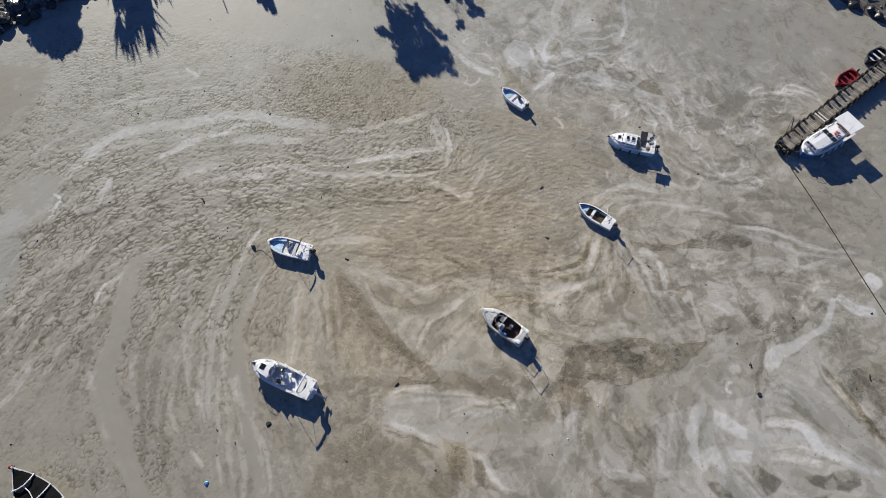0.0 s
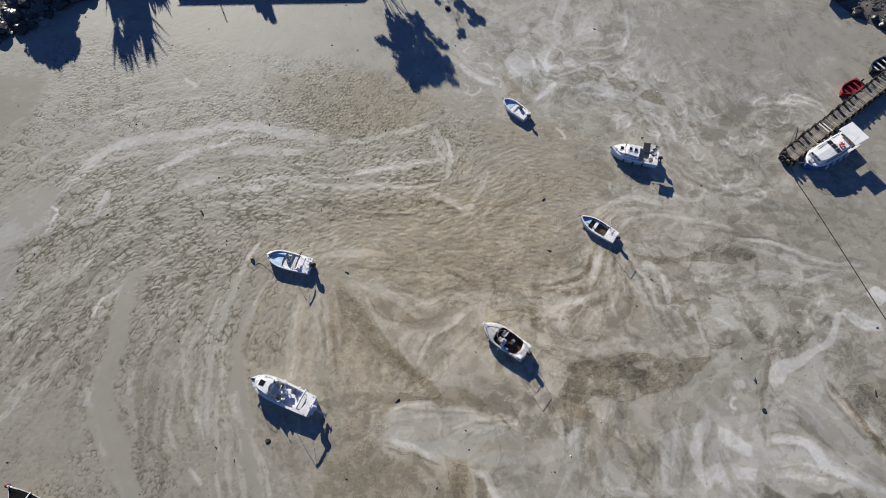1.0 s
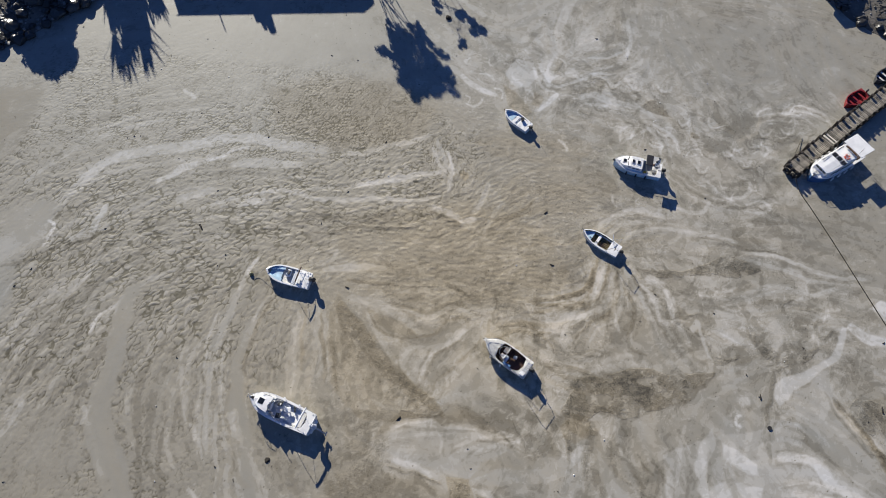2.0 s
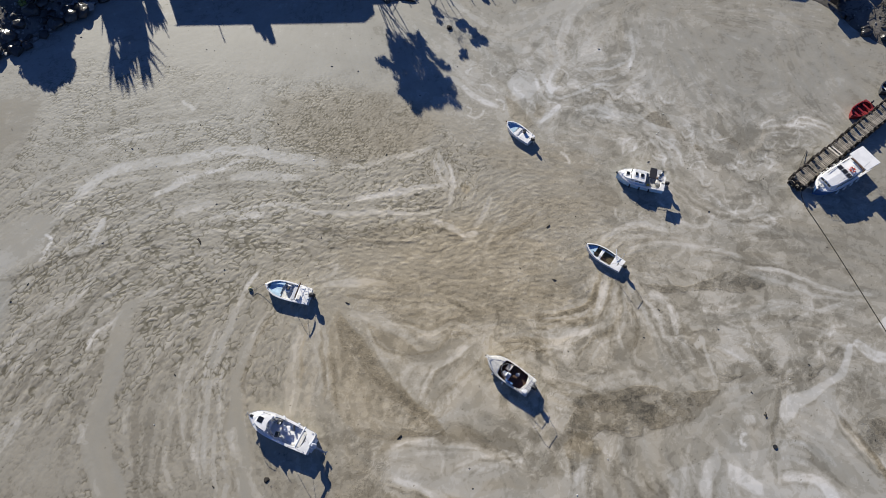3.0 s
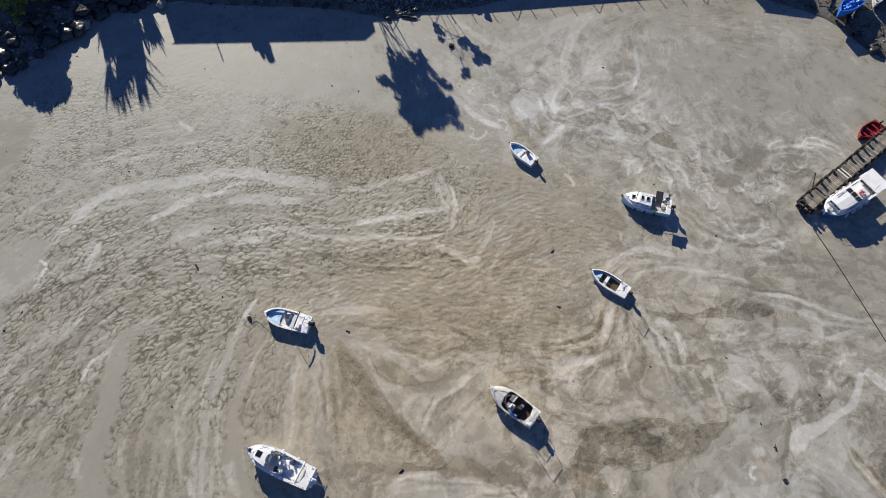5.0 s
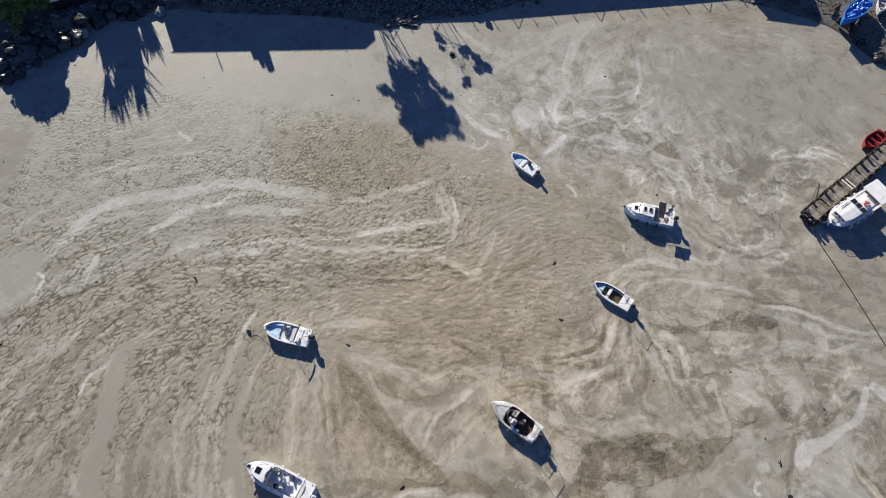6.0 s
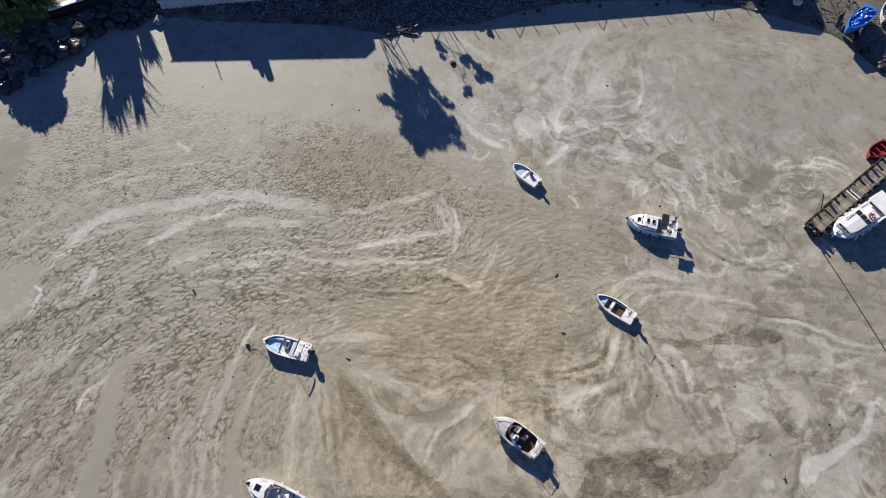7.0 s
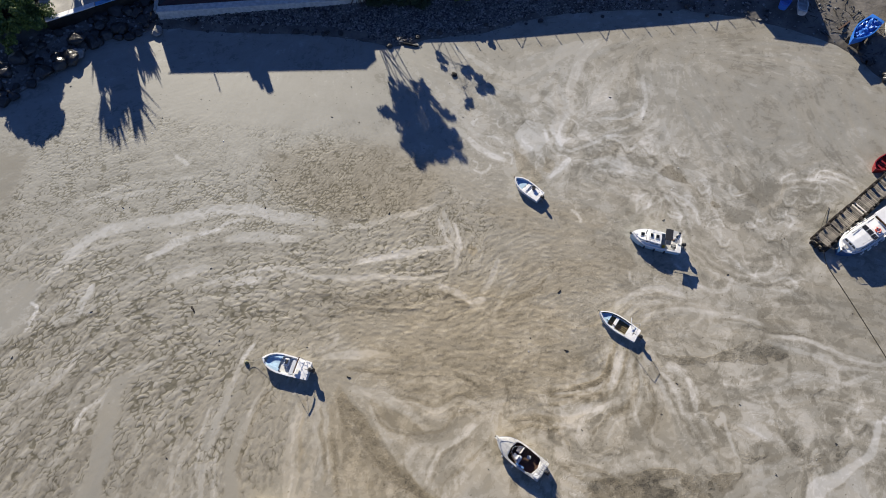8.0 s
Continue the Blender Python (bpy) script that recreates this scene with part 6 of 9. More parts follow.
value += -0.02 * plates - 0.04 * region(-36, 58, 30, 14) + 0.09 * region(14, 60, 16, 12) + 0.045 * region(2, 33, 24, 14) - 0.03 * region(-34, 14, 22, 14)
strokes = drawn_out(value_noise(X, Y, 0.2, 511), 0.7)
value += (0.10 * (many(X, Y, 6.0, 501, 4) - 0.5) + (0.14 + 0.12 * region(36, 64, 22, 13)) * (1 - 0.6 * stirred * over(-WY, -40, -32)) * (many(X, Y, 1.3, 505, 4) - 0.5)) * (1 - 0.5 * smooth)
farther = region(36, 64, 22, 13)
value += (0.022 + 0.03 * farther) * strokes * (1 - plates) * (1 - 0.7 * smooth) * over(many(X, Y, 2.6, 515, 2), 0.38, 0.62)
value += calm * (0.03 + 0.07 * pebbled) * lumps + loose * ((0.02 + 0.07 * pebbled) * crumbs - 0.12 * fold)
value += plates * (0.06 * over(gap, 0.1, 0.5) - 0.005 + 0.14 * crumple) + 0.14 * pebbled * crumple
value = np.where(value < 0.34, 0.34 - 0.6 * (0.34 - value), value)  # thin film never shows quite dark
fade = np.clip(np.minimum(Y - GY[0], np.minimum(X - GX[0], GX[-1] - X)) / 1.6, 0, 1)  # into the plain sheet beyond
value, height, crease = 0.46 + (value - 0.46) * fade, height * fade, crease * fade
specks = np.random.default_rng(5).random(X.shape) > 0.9993
warm = np.clip(0.35 - 0.38 * region(-30, 62, 42, 22) - 0.12 * region(36, 62, 26, 14) + 0.09 * region(-24, 14, 24, 16) + 0.2 * region(-8, 52, 11, 6) - 0.12 * smooth + 0.6 * warmth + 0.05 * ribbons * (1 - plates) + 0.25 * sheet * stirred + 0.52 * np.exp(-(((X - 2) / 19) ** 2 + ((Y - 31) / 17) ** 2)), 0, 1)

xs = np.concatenate([GX[0] - far[::-1], GX, GX[-1] + far])
ys = np.concatenate([GY[0] - far[::-1], GY, GY[-1] + far])
n = len(far)


def padded(field, edge):
    out = np.full((len(ys), len(xs)), edge, np.float32)
    out[n:-n, n:-n] = field
    return out


PX, PY = np.meshgrid(xs, ys)
PZ = padded(height, 0.0)
rows, cols = PX.shape
me = bpy.data.meshes.new("water")
me.vertices.add(rows * cols)
me.vertices.foreach_set("co", np.stack([PX, PY, PZ], -1).astype(np.float32).ravel())
k = (np.arange(rows - 1)[:, None] * cols + np.arange(cols - 1)[None, :]).ravel()
quads = np.stack([k, k + 1, k + cols + 1, k + cols], -1)
me.loops.add(quads.size)
me.loops.foreach_set("vertex_index", quads.ravel().astype(np.int32))
me.polygons.add(len(quads))
me.polygons.foreach_set("loop_start", (np.arange(len(quads)) * 4).astype(np.int32))
me.polygons.foreach_set("use_smooth", np.ones(len(quads), bool))
for name, field, edge in (("tone", np.where(specks, 0.05, value), 0.46), ("warm", warm, 0.3), ("calm", smooth, 0.3), ("stir", np.clip(stirred * (1 - 0.8 * plates) * (1 - 0.3 * smooth), 0, 1), 0.2), ("crease", np.clip(crease, 0, 1), 0.0), ("rough", np.clip(loose * (0.08 + 0.75 * pebbled + 0.9 * over(-tone, 0.12, 0.3) + 0.35 * over(many(X, Y, 5.0, 171), 0.5, 0.65)), 0, 1), 0.3)):
    me.attributes.new(name, "FLOAT", "POINT").data.foreach_set("value", padded(field, edge).ravel())
me.update()
me.validate()
me.materials.append(SCUM)
tagged(new("water", me), "calm sea surface covered with wrinkled beige-grey scum in swirling streaks", "sea surface", kind="structure")

# ---- mesh tools ----


def part(name, bm, mat, parent, label="", smooth=False):
    """One mesh object under a thing or a part."""
    me = bpy.data.meshes.new(name)
    bmesh.ops.recalc_face_normals(bm, faces=bm.faces)
    if smooth:
        for f in bm.faces:
            f.smooth = True
    bm.to_mesh(me)
    bm.free()
    me.materials.append(mat)
    ob = new(name, me)
    ob.parent = parent
    return tagged(ob, label)


def thing(name, m, label, category, group="", kind=""):
    ob = new(name)
    ob.matrix_basis = m
    ob.empty_display_size = 0.3
    return tagged(ob, label, category, group, kind)


def solo(name, bm, mat, m, label, category, group="", kind="", smooth=False):
    """A thing of one mesh."""
    ob = part(name, bm, mat, None, "", smooth)
    ob.matrix_basis = m
    return tagged(ob, label, category, group, kind)


def box(size, at=(0, 0, 0), rot=(0, 0, 0), bevel=0.02, bm=None):
    bm = bm or bmesh.new()
    m = pose(*at, *rot) @ Matrix.Diagonal((*size, 1))
    made = bmesh.ops.create_cube(bm, size=1, matrix=m)["verts"]
    if bevel:
        edges = list({e for v in made for e in v.link_edges})
        bmesh.ops.bevel(bm, geom=edges, offset=min(bevel, min(size) * 0.45), segments=2, affect="EDGES", profile=0.5)
    return bm


def loft(rows, bm=None, closed=False, caps=False):
    """A skin over rows of points."""
    bm = bm or bmesh.new()
    grid = [[bm.verts.new(p) for p in r] for r in rows]
    for a, b in zip(grid[:-1], grid[1:]):
        n = len(a)
        for k in range(n if closed else n - 1):
            q = (a[k], a[(k + 1) % n], b[(k + 1) % n], b[k])
            q = [v for i, v in enumerate(q) if all((v.co - w.co).length > 1e-5 for w in q[:i])]
            if len(q) >= 3:
                bm.faces.new(q)
    if caps:
        for r in (grid[0], grid[-1]):
            bm.faces.new(r)
    return bm


def tube(pts, r, bm=None, sides=6, taper=None):
    """A bar bent along points."""
    pts = [Vector(p) for p in pts]
    rows = []
    for k, p in enumerate(pts):
        d = (pts[min(k + 1, len(pts) - 1)] - pts[max(k - 1, 0)]).normalized()
        side = d.cross(Vector((0, 0, 1)) if abs(d.z) < 0.95 else Vector((1, 0, 0))).normalized()
        up = side.cross(d)
        rad = r if taper is None else r + (taper - r) * k / (len(pts) - 1)
        rows.append([p + rad * (side * math.cos(a) + up * math.sin(a)) for a in np.arange(sides) * 2 * math.pi / sides])
    return loft(rows, bm, closed=True, caps=True)


def ball(r, at=(0, 0, 0), stretch=(1, 1, 1), sub=2, bm=None):
    bm = bm or bmesh.new()
    bmesh.ops.create_icosphere(bm, subdivisions=sub, radius=r, matrix=pose(*at) @ Matrix.Diagonal((*stretch, 1)))
    return bm


def disc(r, depth, at=(0, 0, 0), rot=(0, 0, 0), sides=16, r2=None, bm=None):
    bm = bm or bmesh.new()
    bmesh.ops.create_cone(bm, cap_ends=True, segments=sides, radius1=r, radius2=r if r2 is None else r2, depth=depth, matrix=pose(*at, *rot))
    return bm


def ring(r, thick, at=(0, 0, 0), rot=(0, 0, 0), sides=20):
    bm = bmesh.new()
    m = pose(*at, *rot)
    rows = []
    for a in np.arange(sides + 1) * 2 * math.pi / sides:
        c = Vector((math.cos(a), math.sin(a), 0))
        rows.append([m @ (c * r + thick * (c * math.cos(b) + Vector((0, 0, 1)) * math.sin(b))) for b in np.arange(8) * math.pi / 4])
    return loft(rows, bm, closed=True)


def rough_stone(r, seed, squash=0.7, sub=2):
    """A broken stone with blunt corners."""
    bm = ball(r, sub=sub)
    q = random.Random(seed)
    cuts = [(Vector((q.uniform(-1, 1), q.uniform(-1, 1), q.uniform(-1, 1))).normalized(), q.uniform(0.6, 0.85) * r) for _ in range(9)]
    off = Vector((q.uniform(0, 50), q.uniform(0, 50), q.uniform(0, 50)))
    for v in bm.verts:
        for n, d in cuts:
            over = v.co.dot(n) - d
            if over > 0:
                v.co -= n * over * 0.9
        v.co *= 1 + 0.16 * noise.noise(v.co / r * 1.7 + off)
        v.co.z *= squash
    return bm


# ---- boats: x towards the bow, y to port, the waterline at z = 0 ----


class Lines:
    """The shape of a hull: s runs from 0 at the transom to 1 at the stem."""

    def __init__(self, length, beam, stern, bow, full=2.3, aft=0.9, draft=0.25):
        self.length, self.beam, self.stern, self.bow, self.full, self.aft, self.draft = length, beam, stern, bow, full, aft, draft

    def x(self, s):
        return (s - 0.5) * self.length

    def half(self, s):
        u = max(0.0, (s - 0.4) / 0.6)
        return self.beam / 2 * (1 - min(u, 1.0) ** self.full) * (self.aft + (1 - self.aft) * min(1.0, s / 0.4))

    def sheer(self, s):
        return self.stern + (self.bow - self.stern) * s**2

    def well(self, s, s0, s1, rim):
        """Half width of the opening in the deck."""
        if not s0 < s < s1:
            return 0.0
        u = abs(2 * (s - s0) / (s1 - s0) - 1)
        return max(0.0, self.half(s) - rim) * (1 - u**12) ** 0.5

    def side(self, s, z, sign):
        """A point on the topside."""
        return Vector((self.x(s), sign * self.half(s) * (0.86 + 0.14 * max(0.0, z) / self.sheer(s)), z))


STATIONS = [k / 24 for k in range(25)]


def add_hull(boat, L, hull_mat, deck_mat, well_mat, s0, s1, rim, floor, hull_label="", well_label="", stripe=None, crown=0.05):
    rows = []
    for s in STATIONS:
        b, h, x = L.half(s), L.sheer(s), L.x(s)
        d = L.draft * (1 - 0.75 * max(0, (s - 0.6) / 0.4) ** 2)
        xr = x - 0.05 * L.length * max(0, s - 0.75)
        rows.append([(x, b, h), (x, b * 0.97, h * 0.55), (xr, b * 0.84, 0.02), (xr, b * 0.55, -d * 0.7), (xr, 0, -d), (xr, -b * 0.55, -d * 0.7), (xr, -b * 0.84, 0.02), (x, -b * 0.97, h * 0.55), (x, -b, h)])
    bm = loft(rows)
    bm.verts.ensure_lookup_table()
    bm.faces.new([bm.verts[k] for k in range(9)])
    hull = part("hull", bm, hull_mat, boat, hull_label, smooth=False)
    bm = bmesh.new()
    for sign in (1, -1):
        rows = []
        for s in sorted({*STATIONS, s0 + 1e-4, s1 - 1e-4}):
            b, w, h, x = L.half(s), L.well(s, s0, s1, rim), L.sheer(s), L.x(s)
            rows.append([(x, sign * (b + 0.025), h - 0.03), (x, sign * (b + 0.025), h + 0.02), (x, sign * (w + (b - w) * 0.5), h + 0.02 + crown * 0.75 * (1 - w / max(b, 1e-3))), (x, sign * w, h + 0.02 + crown * (1 - w / max(b, 1e-3)))])
        loft(rows, bm)
    part("deck", bm, deck_mat, boat)
    if well_mat:
        rows = []
        inner = [s0 + (s1 - s0) * k / 20 for k in range(21)]
        for s in inner:
            w, h, x = L.well(s, s0 - 1e-4, s1 + 1e-4, rim), L.sheer(s), L.x(s)
            rows.append([(x, w, h + 0.01), (x, w * 0.93, floor + 0.04), (x, w * 0.85, floor), (x, 0, floor - 0.01), (x, -w * 0.85, floor), (x, -w * 0.93, floor + 0.04), (x, -w, h + 0.01)])
        bm = loft(rows)
        part("cockpit", bm, well_mat, boat, well_label)
    if stripe:
        bm = bmesh.new()
        for sign in (1, -1):
            rows = []
            for s in STATIONS[:-1]:
                b, h, x = L.half(s) + 0.012, L.sheer(s), L.x(s)
                rows.append([(x, sign * b, h * 0.86), (x, sign * b, h * 0.97)])
            loft(rows, bm)
        part("rubbing_strake", bm, stripe, boat)
    return hull


def add_outboard(boat, x, y, z, size=1.0, cowl=BLACK, tilt=25.0, label=""):
    """An outboard on the transom, tipped up."""
    m = pose(x, y, z, 0, tilt, 0) @ Matrix.Scale(size, 4)

    def put(bm):
        bmesh.ops.transform(bm, matrix=m, verts=bm.verts)
        return bm

    bm = box((0.52, 0.34, 0.36), (-0.28, 0, 0.28), bevel=0.1)
    for v in bm.verts:
        if v.co.z > 0.3:
            v.co.y *= 0.8
            v.co.x = -0.28 + (v.co.x + 0.28) * 0.86
    motor = part("outboard", put(bm), cowl, boat, label or "outboard motor with rounded cowl")
    part("shaft", put(box((0.16, 0.11, 0.75), (-0.26, 0, -0.28), bevel=0.03)), ALU, motor)
    part("bracket", put(box((0.22, 0.24, 0.2), (-0.03, 0, 0.0), bevel=0.03)), ALU, motor)
    bm = disc(0.05, 0.25, (-0.34, 0, -0.66), (0, 90, 0), 10)
    for k in range(3):
        a = k * 2 * math.pi / 3
        box((0.02, 0.09, 0.14), (-0.42, 0.08 * math.sin(a), -0.66 + 0.08 * math.cos(a)), (math.degrees(-a), 0, 20), 0, bm)
    part("propeller", put(bm), ALU, motor)
    part("tiller", put(tube([(0.02, 0.04, 0.2), (0.3, 0.06, 0.24)], 0.02)), BLACK, motor)


def add_seat(boat, x, y, z, turn=0.0, mat=CREAM, wide=0.5):
    m = pose(x, y, z, 0, 0, turn)
    seat = box((0.46, wide, 0.12), (0, 0, 0.42), bevel=0.05)
    bmesh.ops.transform(seat, matrix=m, verts=seat.verts)
    ob = part("seat", seat, mat, boat)
    rest = box((0.11, wide, 0.42), (-0.22, 0, 0.64), (0, -10, 0), 0.05)
    bmesh.ops.transform(rest, matrix=m, verts=rest.verts)
    part("backrest", rest, mat, ob)
    leg = disc(0.05, 0.4, (0, 0, 0.19), sides=10)
    bmesh.ops.transform(leg, matrix=m, verts=leg.verts)
    part("pedestal", leg, ALU, ob)


def add_windscreen(boat, x, half, z, rake=0.35, tall=0.42, sweep=0.55, mat=GLASS):
    """A raked screen that wraps back along both sides."""
    lower, upper = [], []
    for k in range(13):
        a = -1 + k / 6
        lower.append(Vector((x - sweep * abs(a) ** 2.5, half * a, z)))
        upper.append(Vector((x - rake - sweep * abs(a) ** 2.5 * 0.9, half * a * 0.9, z + tall)))
    bm = loft([lower, upper])
    bmesh.ops.solidify(bm, geom=bm.faces[:], thickness=0.012)
    pane = part("windscreen", bm, mat, boat, "tinted wraparound windscreen")
    pane.visible_shadow = True
    part("screen_frame", tube(upper, 0.018), GREY_METAL, pane)


def add_rail(boat, L, s0, s1, lift, mat=GREY_METAL, posts=4, inset=0.06):
    """A bow rail on stanchions."""
    way = []
    steps = 10
    for k in range(steps + 1):
        s = s0 + (s1 - s0) * k / steps
        way.append(Vector((L.x(s), max(0.05, L.half(s) - inset), L.sheer(s) + lift * min(1, 0.3 + k / 3))))
    full = way + [Vector((p.x, -p.y, p.z)) for p in reversed(way)]
    rail = part("bow_rail", tube(full, 0.016), mat, boat)
    for k in range(posts):
        p = way[int((k + 0.7) * steps / posts)]
        for sign in (1, -1):
            part("stanchion", tube([(p.x, sign * p.y, L.sheer((p.x / L.length) + 0.5)), (p.x, sign * p.y, p.z)], 0.014), mat, rail)


def add_folded_top(boat, foot_x, top_x, half, foot_z, top_z, roll=0.09, mat=OFFWHITE, aft_x=None, label="folded sun top rolled on its raised bow"):
    """A folded sun top: a roll of canvas across the boat, held up on bent tubes."""
    ob = part("folded_top", tube([(top_x, -half * 0.95, top_z - 0.04), (top_x, -half * 0.6, top_z + 0.02), (top_x, 0, top_z + 0.04), (top_x, half * 0.6, top_z + 0.02), (top_x, half * 0.95, top_z - 0.04)], roll, sides=8), mat, boat, label)
    for sign in (1, -1):
        part("top_pole", tube([(foot_x, sign * half, foot_z), ((foot_x + top_x) / 2, sign * half, (foot_z + top_z) / 2 + 0.05), (top_x, sign * half * 0.92, top_z)], 0.018), GREY_METAL, ob)
        if aft_x is not None:
            part("top_brace", tube([(aft_x, sign * half, foot_z), (top_x, sign * half * 0.92, top_z)], 0.014), GREY_METAL, ob)


def add_hoop(boat, foot_x, top_x, half, foot_z, top_z):
    """A bare tube hoop for a sun top."""
    pts = [(foot_x, -half, foot_z), (top_x - (top_x - foot_x) * 0.1, -half * 0.96, top_z - 0.2), (top_x, -half * 0.8, top_z), (top_x, half * 0.8, top_z), (top_x - (top_x - foot_x) * 0.1, half * 0.96, top_z - 0.2), (foot_x, half, foot_z)]
    part("top_hoop", tube(pts, 0.022), GREY_METAL, boat)


def add_cleats(boat, L, spots):
    for s, sign in spots:
        b = L.half(s) - 0.1
        bm = tube([(L.x(s) - 0.09, sign * b, L.sheer(s) + 0.1), (L.x(s) + 0.09, sign * b, L.sheer(s) + 0.1)], 0.018)
        box((0.06, 0.04, 0.07), (L.x(s), sign * b, L.sheer(s) + 0.06), bevel=0, bm=bm)
        part("cleat", bm, GREY_METAL, boat)


def afloat(x, y, bearing, trim=0.0, heel=0.0):
    return pose(x, y, 0.0, heel, trim, bearing)

# ---- moored boats ----


def cabin_cruiser(m):
    """White cruiser: raised foredeck, open cockpit, sun top folded on its bow."""
    boat = thing("cabin_cruiser", m, "white fibreglass cabin cruiser with open pale cockpit moored in scum", "motorboat", "moored boats")
    L = Lines(6.4, 2.2, 0.92, 1.22, 4.6, 0.9, 0.4)
    add_hull(boat, L, WHITE, WHITE, WHITE, 0.10, 0.69, 0.20, 0.66, well_label="shaded pale cockpit floor and sides", stripe=SKY_HULL)
    rows = []
    for k in range(13):
        s = 0.665 + 0.275 * k / 12
        w = (L.half(s) - 0.26) * (1 - max(0, (k - 8) / 4) ** 2 * 0.5)
        h = L.sheer(s) + 0.34 * (1 - (k / 12) ** 2) + 0.03
        rows.append([(L.x(s), w, L.sheer(s) + 0.03), (L.x(s), w * 0.93, h), (L.x(s), w * 0.5, h + 0.04), (L.x(s), 0, h + 0.05), (L.x(s), -w * 0.5, h + 0.04), (L.x(s), -w * 0.93, h), (L.x(s), -w, L.sheer(s) + 0.03)])
    roof = part("coach_roof", loft(rows), WHITE, boat, smooth=False)
    hz = L.sheer(0.8) + 0.26
    hatch = part("hatch", box((0.62, 0.62, 0.05), (L.x(0.805), 0, hz + 0.055), (0, 5, 0), 0.02), WHITE, roof)
    part("hatch_pane", box((0.54, 0.54, 0.03), (L.x(0.805), 0, hz + 0.085), (0, 5, 0), 0.01), DARK_GLASS, hatch, "dark tinted hatch pane")
    for sign in (1, -1):
        part("side_window", box((0.8, 0.02, 0.16), (L.x(0.76), sign * (L.half(0.76) - 0.27), L.sheer(0.76) + 0.2), (0, 2, -5 * sign), 0.008), DARK_GLASS, roof)
    add_windscreen(boat, L.x(0.705), L.half(0.69) - 0.22, L.sheer(0.69) + 0.33, 0.5, 0.42, 0.9)
    part("dashboard", box((0.42, 1.5, 0.3), (L.x(0.665), 0, L.sheer(0.66) + 0.1), (0, 12, 0), 0.06), WHITE, boat)
    wheel = part("steering_wheel", ring(0.2, 0.018, (L.x(0.615), -0.5, 1.22), (0, -62, 0)), BLACK, boat)
    part("wheel_hub", disc(0.06, 0.06, (L.x(0.62), -0.5, 1.2), (0, -62, 0), 10), BLACK, wheel)
    add_seat(boat, L.x(0.55), -0.55, 0.62, 0, CHARCOAL)
    part("seat_cushion", box((0.4, 0.42, 0.08), (L.x(0.51), -0.42, 1.12), (0, 0, 24), 0.03), WHITE, boat)
    add_seat(boat, L.x(0.50), 0.50, 0.62, 14, CHARCOAL, 0.5)
    add_seat(boat, L.x(0.40), -0.34, 0.62, 205, WHITE, 0.5)
    part("rear_cushion", box((0.14, 0.5, 0.34), (L.x(0.33), -0.62, 0.86), (0, 0, 30), 0.05), CHARCOAL, boat)
    part("aft_bench", box((0.5, 1.46, 0.42), (L.x(0.155), 0, 0.66), bevel=0.07), OFFWHITE, boat)
    part("bench_cushion", box((0.46, 1.38, 0.1), (L.x(0.157), 0, 0.92), bevel=0.04), CREAM, boat)
    part("swim_platform", box((0.3, 1.3, 0.09), (L.x(0.0) - 0.14, 0.0, 0.40), bevel=0.03), WHITE, boat)
    part("side_locker", box((1.3, 0.3, 0.36), (L.x(0.31), 0.74, 0.62), bevel=0.05), OFFWHITE, boat)
    add_rail(boat, L, 0.62, 0.99, 0.42)
    add_folded_top(boat, L.x(0.30), L.x(0.135), 1.05, 0.9, 2.3, 0.085, WHITE, aft_x=L.x(0.02))
    add_outboard(boat, L.x(0.0) - 0.3, 0.1, 0.80, 1.5, BLUE_GREY, 48, "pale grey outboard motor tipped up")
    bm = tube([(L.x(0.97), 0, L.bow + 0.08), (L.x(1.0) + 0.2, 0, L.bow + 0.1), (L.x(1.0) + 0.26, 0, L.bow - 0.1)], 0.03)
    box((0.05, 0.34, 0.12), (L.x(1.0) + 0.24, 0, L.bow - 0.08), bevel=0.01, bm=bm)
    part("anchor", bm, ALU, boat)
    # no opening is cut: a black panel paints the dark inside
    part("anchor_locker", box((0.3, 0.26, 0.03), (L.x(0.955), 0.02, L.sheer(0.955) + 0.09), bevel=0.01), BLACK, boat, "black panel standing for the dark inside of an anchor locker")
    add_cleats(boat, L, ((0.05, 1), (0.05, -1), (0.5, 1), (0.5, -1)))
    for s in (0.3, 0.55):
        part("fender", tube([(L.x(s), -L.half(s) - 0.1, 0.25), (L.x(s), -L.half(s) - 0.12, 0.5), (L.x(s), -L.half(s) - 0.1, 0.8)], 0.09, sides=8), WHITE, boat)
    return boat


